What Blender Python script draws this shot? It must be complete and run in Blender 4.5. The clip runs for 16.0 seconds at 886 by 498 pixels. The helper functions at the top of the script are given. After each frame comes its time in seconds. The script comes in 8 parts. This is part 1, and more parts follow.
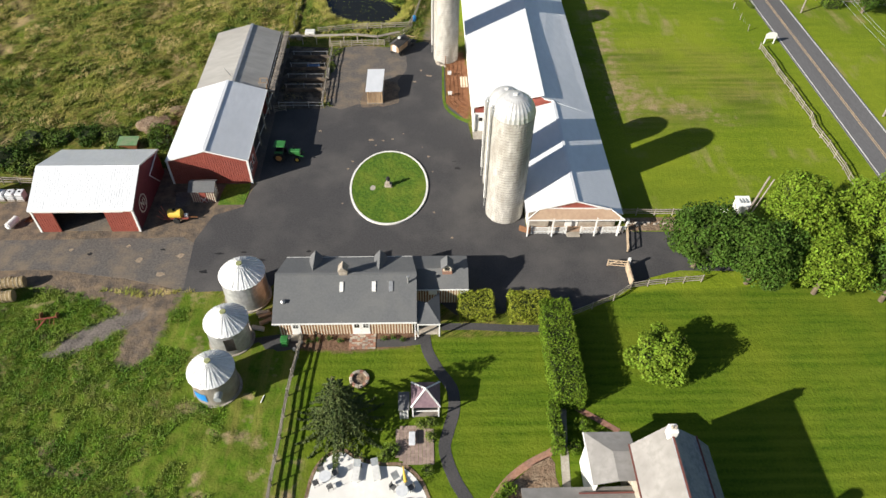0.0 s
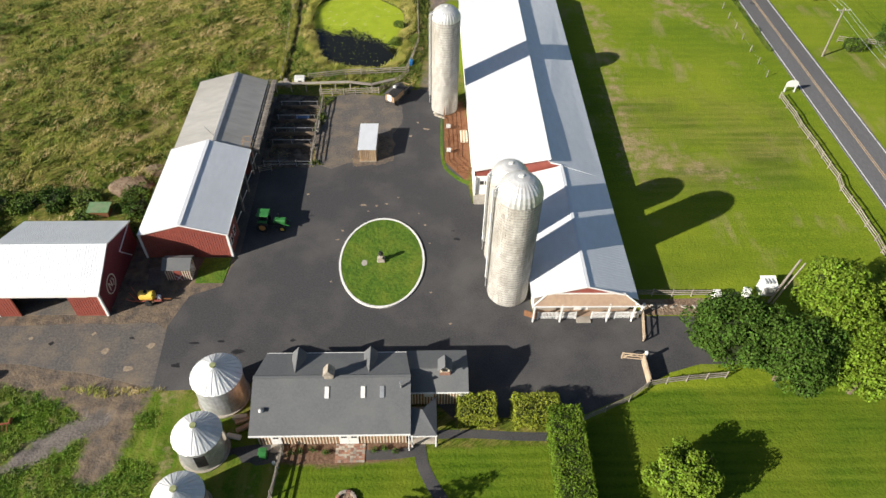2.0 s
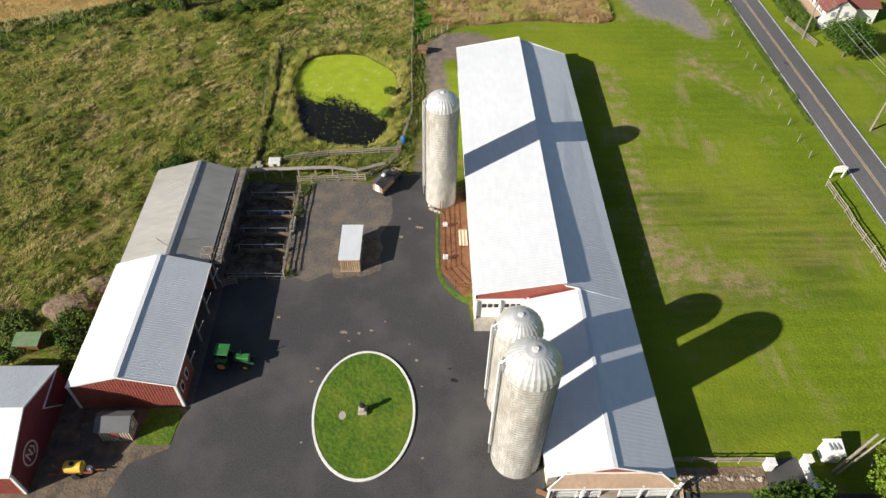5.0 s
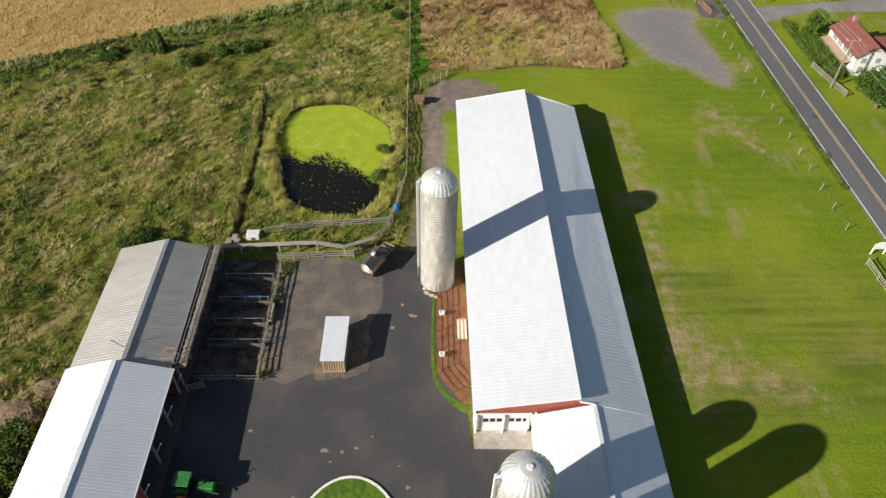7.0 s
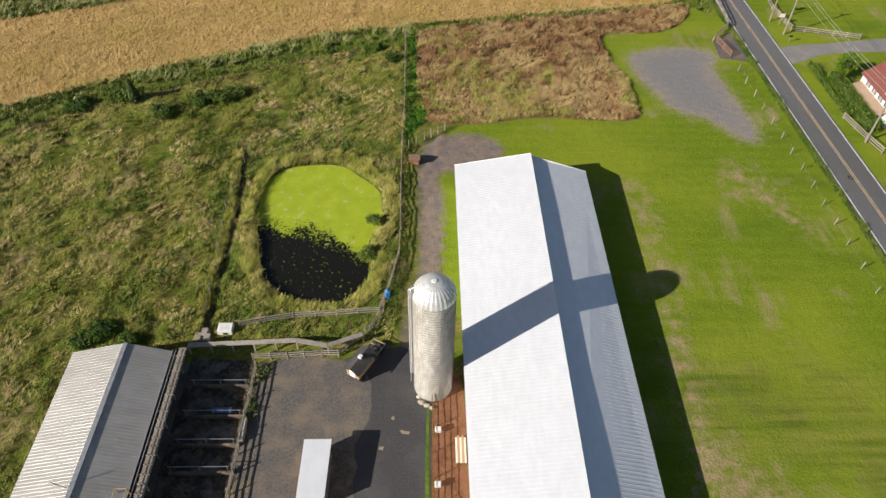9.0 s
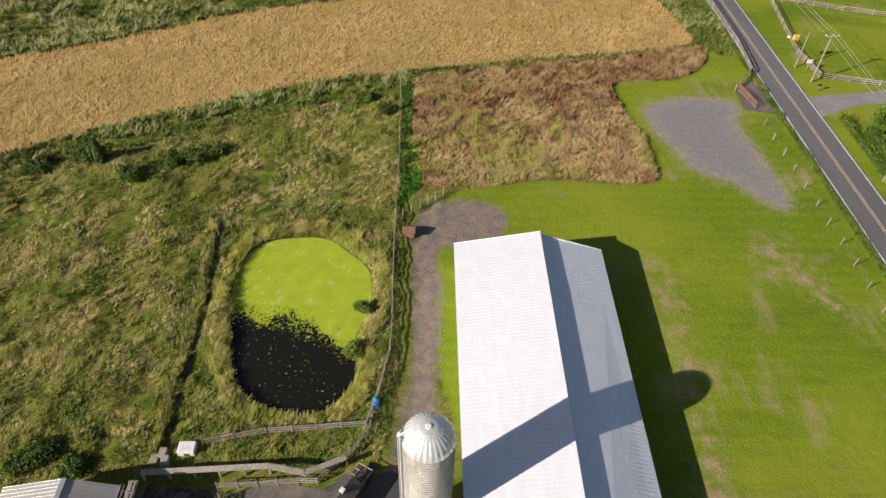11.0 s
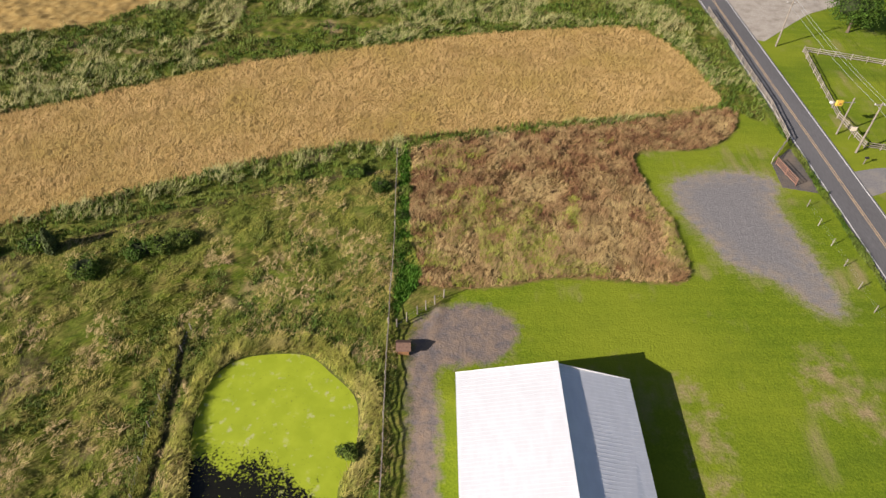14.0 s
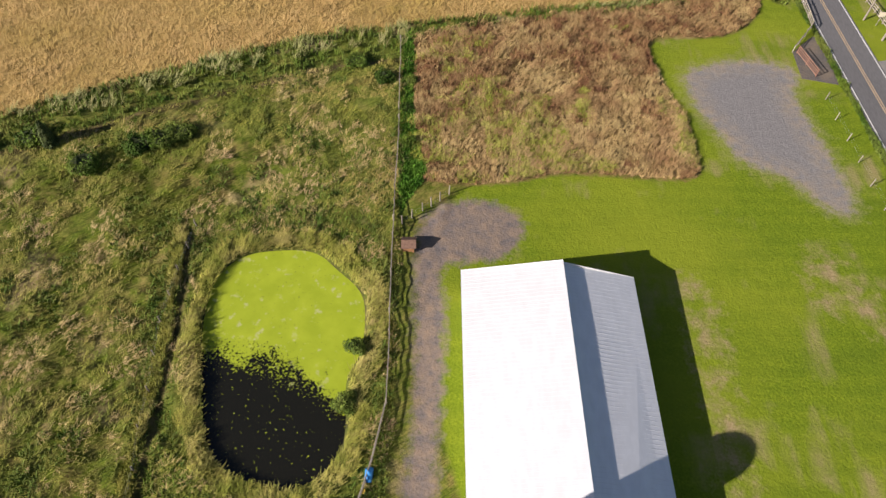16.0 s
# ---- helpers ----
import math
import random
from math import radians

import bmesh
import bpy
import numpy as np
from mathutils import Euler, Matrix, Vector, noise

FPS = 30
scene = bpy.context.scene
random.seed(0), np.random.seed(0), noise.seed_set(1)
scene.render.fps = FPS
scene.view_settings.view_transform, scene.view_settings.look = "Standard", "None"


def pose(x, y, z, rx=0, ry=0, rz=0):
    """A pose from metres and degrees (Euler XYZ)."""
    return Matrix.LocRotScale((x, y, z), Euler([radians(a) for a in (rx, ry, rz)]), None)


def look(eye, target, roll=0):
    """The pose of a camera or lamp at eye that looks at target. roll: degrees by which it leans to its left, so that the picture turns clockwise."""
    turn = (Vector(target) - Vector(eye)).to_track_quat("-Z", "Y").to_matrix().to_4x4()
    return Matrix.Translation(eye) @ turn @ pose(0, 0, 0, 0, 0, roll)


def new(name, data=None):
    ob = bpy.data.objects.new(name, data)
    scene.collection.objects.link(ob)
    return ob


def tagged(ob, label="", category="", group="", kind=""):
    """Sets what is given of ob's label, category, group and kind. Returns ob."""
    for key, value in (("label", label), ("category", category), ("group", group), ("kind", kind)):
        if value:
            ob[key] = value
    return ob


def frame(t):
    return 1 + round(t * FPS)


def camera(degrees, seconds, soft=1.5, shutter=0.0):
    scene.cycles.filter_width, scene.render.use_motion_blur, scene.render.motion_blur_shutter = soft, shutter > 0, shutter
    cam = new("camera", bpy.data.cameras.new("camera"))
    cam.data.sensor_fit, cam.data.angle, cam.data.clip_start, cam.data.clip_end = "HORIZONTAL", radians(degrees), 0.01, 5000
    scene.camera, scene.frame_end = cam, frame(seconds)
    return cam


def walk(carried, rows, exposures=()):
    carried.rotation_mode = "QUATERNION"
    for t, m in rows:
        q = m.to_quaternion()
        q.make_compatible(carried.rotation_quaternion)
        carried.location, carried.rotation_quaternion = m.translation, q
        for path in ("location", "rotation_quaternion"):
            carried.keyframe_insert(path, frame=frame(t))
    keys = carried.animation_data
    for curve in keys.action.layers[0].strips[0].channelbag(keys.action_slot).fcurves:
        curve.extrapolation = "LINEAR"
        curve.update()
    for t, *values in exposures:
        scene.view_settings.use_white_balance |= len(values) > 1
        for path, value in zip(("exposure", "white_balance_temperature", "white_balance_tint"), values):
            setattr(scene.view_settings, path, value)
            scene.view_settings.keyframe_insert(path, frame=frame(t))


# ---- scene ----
cam = camera(66.0, 16.0)
PATH = [
    (0, (4.885, -67.372, 59.112), (4.936, -65.997, 57.661), 1.0),
    (0.5, (5.042, -64.677, 59.183), (5.093, -63.3, 57.734), 1.0),
    (1, (5.299, -61.705, 59.275), (5.348, -60.328, 57.825), 1.0),
    (1.5, (5.31, -58.683, 59.717), (5.362, -57.303, 58.27), 1.2),
    (2, (5.339, -55.465, 60.238), (5.392, -54.086, 58.79), 1.2),
    (2.5, (5.551, -52.288, 60.167), (5.604, -50.906, 58.722), 1.2),
    (3, (5.797, -49.046, 60.107), (5.849, -47.662, 58.665), 1.2),
    (3.5, (5.944, -45.606, 60.196), (5.996, -44.223, 58.752), 1.3),
    (4, (6.06, -42.154, 60.194), (6.113, -40.771, 58.75), 1.3),
    (6.5, (6.787, -25.29, 60.361), (6.841, -23.901, 58.923), 1.5),
    (7, (7.028, -21.927, 60.138), (7.08, -20.532, 58.706), 1.5),
    (7.5, (7.236, -18.417, 60.227), (7.286, -17.021, 58.795), 1.5),
    (8, (7.292, -14.877, 60.381), (7.345, -13.482, 58.949), 1.5),
    (8.5, (7.545, -11.395, 60.469), (7.595, -9.999, 59.038), 1.5),
    (9, (7.674, -7.599, 60.674), (7.725, -6.207, 59.24), 1.5),
    (11.5, (8.235, 9.386, 59.689), (8.287, 10.804, 58.28), 1.8),
    (12, (8.319, 12.757, 59.788), (8.37, 14.177, 58.381), 1.9),
    (12.5, (8.428, 15.874, 59.864), (8.478, 17.296, 58.459), 1.9),
    (13, (8.497, 18.715, 59.888), (8.546, 20.141, 58.487), 1.9),
    (13.5, (8.474, 21.341, 59.819), (8.524, 22.771, 58.421), 2.0),
    (14, (8.502, 23.135, 59.835), (8.55, 24.563, 58.436), 1.9),
    (14.5, (8.535, 24.12, 59.808), (8.582, 25.524, 58.385), 1.9),
    (15, (8.392, 24.477, 59.737), (8.438, 25.827, 58.262), 2.1),
    (15.5, (8.335, 24.526, 59.763), (8.379, 25.789, 58.212), 2.1),
    (16, (8.327, 24.618, 60.033), (8.367, 25.793, 58.415), 2.1),
]
walk(cam, [(t, look(eye, target, roll)) for t, eye, target, roll in PATH], [(0, 0.8, 6500, 10), (4, 0.7, 6500, 10), (7, 0.58, 6500, 10), (9, 0.56, 6550, 12), (13, 0.64, 6700, 18), (16, 0.7, 6700, 18)])
# ---------- exposure, sun and sky ----------
world = bpy.data.worlds.new("sky")
scene.world = world
world.use_nodes = True
sky = world.node_tree.nodes.new("ShaderNodeTexSky")
sky.sky_type, sky.sun_disc = "NISHITA", False
sky.sun_elevation, sky.sun_rotation = radians(26.4), radians(242.5)
world.node_tree.links.new(sky.outputs[0], world.node_tree.nodes["Background"].inputs[0])
world.node_tree.nodes["Background"].inputs[1].default_value = 0.047
sun = new("sun", bpy.data.lights.new("sun", "SUN"))
sun.data.energy, sun.data.angle, sun.data.color = 5.0, radians(0.53), (1.0, 0.94, 0.84)
sun.matrix_basis = look((-31.8, -16.6, 17.8), (0, 0, 0))


# ---------- materials ----------
def shader(name, rough=0.8, metal=0.0, spec=0.3):
    m = bpy.data.materials.new(name)
    m.use_nodes = True
    b = m.node_tree.nodes["Principled BSDF"]
    b.inputs["Roughness"].default_value, b.inputs["Metallic"].default_value = rough, metal
    b.inputs["Specular IOR Level"].default_value = spec
    return m, m.node_tree, b


def add(tree, kind, **values):
    n = tree.nodes.new("ShaderNode" + kind)
    for k, v in values.items():
        n.inputs[k].default_value = v
    return n


def place(tree, stretch=(1, 1, 1)):
    """World position, stretched."""
    g = add(tree, "NewGeometry")
    v = tree.nodes.new("ShaderNodeMapping")
    v.inputs["Scale"].default_value = stretch
    tree.links.new(g.outputs["Position"], v.inputs["Vector"])
    return v.outputs[0]


def lay(tree, stretch):
    """World position turned along the lie of the grass, stretched."""
    g = add(tree, "NewGeometry")
    v = tree.nodes.new("ShaderNodeMapping")
    v.inputs["Rotation"].default_value = (0, 0, radians(-35))
    w = tree.nodes.new("ShaderNodeMapping")
    w.inputs["Scale"].default_value = stretch
    tree.links.new(g.outputs["Position"], v.inputs["Vector"])
    tree.links.new(v.outputs[0], w.inputs["Vector"])
    return w.outputs[0]


def grain(tree, at, scale, detail=4.0, lo=0.35, hi=0.65, rough=0.55):
    n = add(tree, "TexNoise", Scale=scale, Detail=detail, Roughness=rough)
    tree.links.new(at, n.inputs["Vector"])
    r = add(tree, "MapRange")
    r.inputs["From Min"].default_value, r.inputs["From Max"].default_value = lo, hi
    tree.links.new(n.outputs[0], r.inputs["Value"])
    return r.outputs[0]


def blend(tree, fac, a, b):
    n = tree.nodes.new("ShaderNodeMix")
    n.data_type = "RGBA"
    for socket, v in ((n.inputs[0], fac), (n.inputs[6], a), (n.inputs[7], b)):
        if isinstance(v, (tuple, list)):
            socket.default_value = (*v, 1)
        elif isinstance(v, (int, float)):
            socket.default_value = v
        else:
            tree.links.new(v, socket)
    return n.outputs[2]


def calc(tree, op, a, b=0.0, clamp=False):
    n = tree.nodes.new("ShaderNodeMath")
    n.operation, n.use_clamp = op, clamp
    for socket, v in ((n.inputs[0], a), (n.inputs[1], b)):
        if isinstance(v, (int, float)):
            socket.default_value = v
        else:
            tree.links.new(v, socket)
    return n.outputs[0]


def relief(tree, b, height, strength=0.3, distance=0.05):
    n = add(tree, "Bump", Strength=strength, Distance=distance)
    tree.links.new(height, n.inputs["Height"])
    tree.links.new(n.outputs[0], b.inputs["Normal"])


def mat(name, c1, c2, scale=3.0, c3=None, scale3=0.3, rough=0.8, metal=0.0, bump=0.2, depth=0.02, stretch=(1, 1, 1), vary=0.0, spec=0.3, amount=0.6, detail=4.0):
    """Two colours in fine grain, a third in large stains, and a difference from piece to piece."""
    m, t, b = shader(name, rough, metal, spec)
    at = place(t, stretch)
    f = grain(t, at, scale, detail)
    col = blend(t, f, c1, c2)
    if c3:
        col = blend(t, calc(t, "MULTIPLY", grain(t, at, scale3, 5, 0.45, 0.68), amount), col, c3)
    if vary:
        g = add(t, "NewGeometry")
        o = add(t, "ObjectInfo")
        r = calc(t, "FRACT", calc(t, "ADD", g.outputs["Random Per Island"], o.outputs["Random"]))
        hsv = add(t, "HueSaturation")
        t.links.new(calc(t, "ADD", calc(t, "MULTIPLY", r, 2 * vary), 1 - vary), hsv.inputs["Value"])
        t.links.new(calc(t, "ADD", calc(t, "MULTIPLY", r, 0.05 * vary), 0.5 - 0.025 * vary), hsv.inputs["Hue"])
        t.links.new(col, hsv.inputs["Color"])
        col = hsv.outputs[0]
    t.links.new(col, b.inputs["Base Color"])
    if bump:
        relief(t, b, f, bump, depth)
    return m


M_ASPHALT = mat("asphalt", (0.044, 0.043, 0.045), (0.068, 0.066, 0.068), 6, (0.125, 0.117, 0.11), 0.14, 0.85, bump=0.4, depth=0.01, amount=0.5)
M_OLD_ASPHALT = mat("old_asphalt", (0.08, 0.074, 0.07), (0.135, 0.122, 0.112), 4, (0.23, 0.175, 0.12), 0.35, 0.9, bump=0.4, depth=0.02, amount=0.6)
M_SCUFFED = mat("scuffed_dirt", (0.085, 0.07, 0.058), (0.15, 0.12, 0.095), 3, (0.26, 0.19, 0.125), 0.6, 0.95, bump=0.4, depth=0.03, amount=0.7)
M_ROAD = mat("road_asphalt", (0.115, 0.114, 0.118), (0.15, 0.148, 0.152), 9, (0.085, 0.084, 0.086), 0.15, 0.85, bump=0.2, depth=0.008, stretch=(1, 0.15, 1))
M_LINE_WHITE = mat("white_road_paint", (0.62, 0.62, 0.6), (0.8, 0.8, 0.78), 5, (0.35, 0.35, 0.35), 1.2, 0.7, amount=0.4)
M_LINE_YELLOW = mat("yellow_road_paint", (0.48, 0.34, 0.2), (0.6, 0.44, 0.26), 5, (0.3, 0.25, 0.2), 1.0, 0.7, amount=0.4)
M_CONCRETE = mat("concrete", (0.32, 0.29, 0.25), (0.45, 0.41, 0.35), 4, (0.2, 0.17, 0.13), 0.5, 0.9, bump=0.3)
M_WHITE_CURB = mat("white_painted_curb", (0.68, 0.67, 0.64), (0.82, 0.81, 0.78), 5, (0.45, 0.42, 0.36), 0.8, 0.7, amount=0.4)
M_WHITE = mat("white_paint", (0.74, 0.74, 0.72), (0.82, 0.82, 0.8), 3, (0.6, 0.58, 0.54), 0.7, 0.55, amount=0.4, bump=0.08)
M_ROOF_WHITE = mat("white_metal_roof", (0.74, 0.76, 0.79), (0.80, 0.82, 0.85), 1.5, (0.66, 0.68, 0.70), 0.12, 0.36, metal=0.22, bump=0.015, stretch=(1, 0.4, 1), spec=0.7, amount=0.4)
M_ROOF_GREY = mat("weathered_metal_roof", (0.37, 0.355, 0.33), (0.44, 0.425, 0.395), 1.2, (0.28, 0.26, 0.23), 0.2, 0.45, metal=0.2, bump=0.03, stretch=(0.25, 1, 1), spec=0.5, amount=0.5)
M_GALV = mat("galvanized_steel", (0.42, 0.43, 0.44), (0.58, 0.59, 0.6), 2.0, (0.33, 0.31, 0.28), 0.6, 0.4, metal=0.7, bump=0.05, vary=0.12, amount=0.5)
M_DOME = mat("silo_dome_steel", (0.62, 0.62, 0.61), (0.75, 0.75, 0.74), 1.6, (0.5, 0.48, 0.44), 0.6, 0.38, metal=0.45, bump=0.04, vary=0.08, amount=0.5)
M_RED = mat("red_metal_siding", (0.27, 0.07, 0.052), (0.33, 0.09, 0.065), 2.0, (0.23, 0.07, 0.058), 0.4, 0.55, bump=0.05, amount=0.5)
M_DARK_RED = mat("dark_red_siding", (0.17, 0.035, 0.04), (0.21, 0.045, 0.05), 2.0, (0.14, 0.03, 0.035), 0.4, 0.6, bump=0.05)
M_DARK = mat("dark_interior", (0.03, 0.028, 0.026), (0.05, 0.045, 0.04), 2.0, rough=0.9)
M_SHINGLE = mat("grey_shingle", (0.115, 0.12, 0.125), (0.135, 0.14, 0.145), 5, (0.17, 0.17, 0.165), 0.3, 0.9, bump=0.25, depth=0.01, amount=0.5)
M_STAVE = mat("silo_stave_concrete", (0.42, 0.40, 0.36), (0.53, 0.51, 0.47), 2.2, (0.25, 0.22, 0.175), 0.5, 0.9, bump=0.25, vary=0.12, amount=0.65, stretch=(1, 1, 0.3))
M_HOOP = mat("hoop_steel", (0.19, 0.18, 0.16), (0.26, 0.245, 0.22), 3, rough=0.7)
M_RUST = mat("rusty_steel", (0.16, 0.07, 0.03), (0.27, 0.12, 0.05), 6, (0.08, 0.05, 0.035), 1.0, 0.85, metal=0.2)
M_WOOD_GREY = mat("weathered_wood", (0.24, 0.21, 0.175), (0.36, 0.32, 0.27), 6, (0.16, 0.135, 0.11), 0.8, 0.9, bump=0.3, vary=0.2)
M_WOOD_TAN = mat("tan_wood", (0.36, 0.24, 0.14), (0.48, 0.34, 0.21), 5, (0.26, 0.17, 0.1), 0.8, 0.8, vary=0.15)
M_BROWN = mat("brown_board_siding", (0.23, 0.115, 0.055), (0.31, 0.16, 0.08), 4, (0.17, 0.09, 0.05), 0.6, 0.8, vary=0.12)
M_CREAM = mat("cream_batten", (0.62, 0.55, 0.43), (0.72, 0.65, 0.52), 4, rough=0.7)
M_SAND_SIDING = mat("sand_coloured_pent_roof", (0.36, 0.255, 0.175), (0.43, 0.31, 0.215), 3, (0.3, 0.2, 0.14), 0.5, 0.85, vary=0.06)
M_STONE = mat("field_stone", (0.30, 0.26, 0.21), (0.46, 0.41, 0.34), 2.5, (0.22, 0.19, 0.16), 0.8, 0.9, bump=0.4, vary=0.3)
M_BRICK = mat("red_brown_brick", (0.26, 0.13, 0.09), (0.36, 0.2, 0.14), 4, (0.18, 0.12, 0.1), 0.8, 0.9, vary=0.25)
M_BLACK = mat("black_rubber", (0.015, 0.015, 0.015), (0.03, 0.03, 0.03), 5, rough=0.8)
M_SHAFT = mat("dull_white_plastic", (0.62, 0.62, 0.6), (0.74, 0.74, 0.72), 3, (0.5, 0.5, 0.47), 1.0, 0.5, amount=0.5)
M_BARK = mat("bark", (0.10, 0.075, 0.05), (0.18, 0.14, 0.1), 5, rough=0.95, bump=0.6, stretch=(1, 1, 0.25))
M_TREE_DARK = mat("dark_green_leaves", (0.036, 0.074, 0.009), (0.062, 0.112, 0.014), 0.7, rough=0.7, bump=0, vary=0.5, spec=0.15)
M_TREE_LIGHT = mat("light_green_leaves", (0.10, 0.165, 0.012), (0.155, 0.225, 0.02), 0.7, rough=0.7, bump=0, vary=0.45, spec=0.15)
M_HEDGE = mat("hedge_leaves", (0.068, 0.122, 0.008), (0.12, 0.185, 0.014), 0.8, rough=0.7, bump=0, vary=0.45, spec=0.15)
M_HEDGE_GOLD = mat("golden_hedge_leaves", (0.17, 0.20, 0.018), (0.24, 0.265, 0.03), 0.8, rough=0.7, bump=0, vary=0.45, spec=0.15)
M_SPRUCE = mat("spruce_needles", (0.04, 0.064, 0.016), (0.09, 0.115, 0.03), 1.0, rough=0.7, bump=0, vary=0.4)
# near-black green: the shade inside crowns and hedges is put into this colour
M_TWIG_SHADE = mat("shaded_twigs", (0.018, 0.028, 0.008), (0.03, 0.042, 0.012), 2.0, rough=0.9)
M_TUFT = mat("pasture_grass_tufts", (0.095, 0.125, 0.010), (0.195, 0.2, 0.026), 0.35, (0.30, 0.235, 0.07), 0.1, 0.8, bump=0, vary=0.35, amount=0.8)
M_DRY = mat("dry_grass_tufts", (0.31, 0.25, 0.085), (0.43, 0.34, 0.15), 0.5, (0.42, 0.29, 0.165), 0.12, 0.85, bump=0, vary=0.3, amount=0.8)
M_REED = mat("pale_reed_tufts", (0.19, 0.21, 0.06), (0.32, 0.315, 0.13), 0.5, (0.34, 0.29, 0.13), 0.15, 0.8, bump=0, vary=0.35)
M_SEDGE = mat("golden_sedge", (0.15, 0.175, 0.018), (0.32, 0.30, 0.06), 0.6, (0.42, 0.34, 0.13), 0.25, 0.8, bump=0, vary=0.35)
M_PLOT_WEED = mat("bright_weed_leaves", (0.055, 0.13, 0.006), (0.125, 0.215, 0.012), 0.6, (0.21, 0.21, 0.045), 0.2, 0.8, bump=0, vary=0.4)
M_WEED = mat("green_weed_tufts", (0.045, 0.095, 0.007), (0.11, 0.165, 0.015), 0.4, (0.2, 0.22, 0.05), 0.12, 0.8, bump=0, vary=0.4)
M_LUSH = mat("lush_grass_blades", (0.05, 0.15, 0.008), (0.10, 0.22, 0.016), 0.6, rough=0.8, bump=0, vary=0.35)
M_LIME = mat("lime_green_blades", (0.2, 0.24, 0.02), (0.32, 0.33, 0.06), 0.6, (0.4, 0.33, 0.12), 0.3, 0.8, bump=0, vary=0.3)
M_STRAW = mat("ripe_grain_stalks", (0.34, 0.225, 0.08), (0.46, 0.315, 0.13), 0.3, (0.32, 0.235, 0.062), 0.07, 0.85, bump=0, vary=0.2, amount=0.9)
M_BRUSH = mat("brown_brush_stalks", (0.30, 0.205, 0.085), (0.42, 0.31, 0.14), 0.5, (0.25, 0.135, 0.065), 0.2, 0.85, bump=0, vary=0.35, amount=0.8)
M_RED_BRUSH = mat("red_brown_stalks", (0.155, 0.07, 0.033), (0.29, 0.165, 0.075), 0.8, (0.38, 0.27, 0.12), 0.3, 0.85, bump=0, vary=0.4, amount=0.7)

# ---------- mesh helpers ----------
rnd = random.Random(7)


def origin(ob):
    v = Vector((0, 0, 0))
    while ob:
        v += ob.location
        ob = ob.parent
    return v


def part(name, bm, material, parent, label=""):
    """Links a bmesh, given in world coordinates, as one mesh under a thing or a part."""
    bmesh.ops.recalc_face_normals(bm, faces=bm.faces)
    me = bpy.data.meshes.new(name)
    bm.to_mesh(me)
    bm.free()
    me.materials.append(material)
    ob = new(name, me)
    if parent:
        me.transform(Matrix.Translation(-origin(parent)))
        ob.parent = parent
    return tagged(ob, label)


def lone(name, bm, material, label, category, group="", kind=""):
    return tagged(part(name, bm, material, None), label, category, group, kind)


def thing(name, at, label, category, group="", kind=""):
    ob = new(name)
    ob.empty_display_size = 0.3
    ob.location = at
    return tagged(ob, label, category, group, kind)


def box(bm, x0, y0, z0, x1, y1, z1, bevel=0.0):
    m = Matrix.LocRotScale(((x0 + x1) / 2, (y0 + y1) / 2, (z0 + z1) / 2), None, (abs(x1 - x0), abs(y1 - y0), abs(z1 - z0)))
    r = bmesh.ops.create_cube(bm, size=1, matrix=m)
    if bevel:
        bmesh.ops.bevel(bm, geom=list({e for v in r["verts"] for e in v.link_edges}), offset=bevel, segments=1, affect="EDGES")
    return bm


def beam(bm, a, b, w, h=None, up=(0, 0, 1)):
    """A squared timber from a to b."""
    a, b = Vector(a), Vector(b)
    h = h or w
    d = b - a
    q = d.to_track_quat("Y", "Z")
    m = Matrix.Translation((a + b) / 2) @ q.to_matrix().to_4x4() @ Matrix.Diagonal((w, d.length, h, 1))
    bmesh.ops.create_cube(bm, size=1, matrix=m)
    return bm


def rod(bm, a, b, r0, r1=None, n=8, caps=True):
    a, b = Vector(a), Vector(b)
    d = b - a
    m = Matrix.Translation((a + b) / 2) @ d.to_track_quat("Z", "Y").to_matrix().to_4x4()
    bmesh.ops.create_cone(bm, cap_ends=caps, segments=n, radius1=r0, radius2=r0 if r1 is None else r1, depth=d.length, matrix=m)
    return bm


def slab(bm, corners, t):
    """A flat panel with these upper corners and a thickness downwards along its normal."""
    p = [Vector(c) for c in corners]
    nrm = (p[1] - p[0]).cross(p[2] - p[0]).normalized()
    if nrm.z < 0:
        nrm = -nrm
    up = [bm.verts.new(c) for c in p]
    dn = [bm.verts.new(c - nrm * t) for c in p]
    bm.faces.new(up)
    bm.faces.new(dn[::-1])
    for i in range(len(p)):
        j = (i + 1) % len(p)
        bm.faces.new((up[i], dn[i], dn[j], up[j]))
    return bm


def prism(bm, pts, z0, z1):
    lo = [bm.verts.new((x, y, z0)) for x, y in pts]
    hi = [bm.verts.new((x, y, z1)) for x, y in pts]
    bm.faces.new(hi)
    bm.faces.new(lo[::-1])
    for i in range(len(pts)):
        j = (i + 1) % len(pts)
        bm.faces.new((lo[i], lo[j], hi[j], hi[i]))
    return bm


def wall_profile(bm, pts, y0, y1):
    """A solid from an outline in x, z, between two y."""
    a = [bm.verts.new((x, y0, z)) for x, z in pts]
    b = [bm.verts.new((x, y1, z)) for x, z in pts]
    bm.faces.new(a)
    bm.faces.new(b[::-1])
    for i in range(len(pts)):
        j = (i + 1) % len(pts)
        bm.faces.new((a[i], b[i], b[j], a[j]))
    return bm


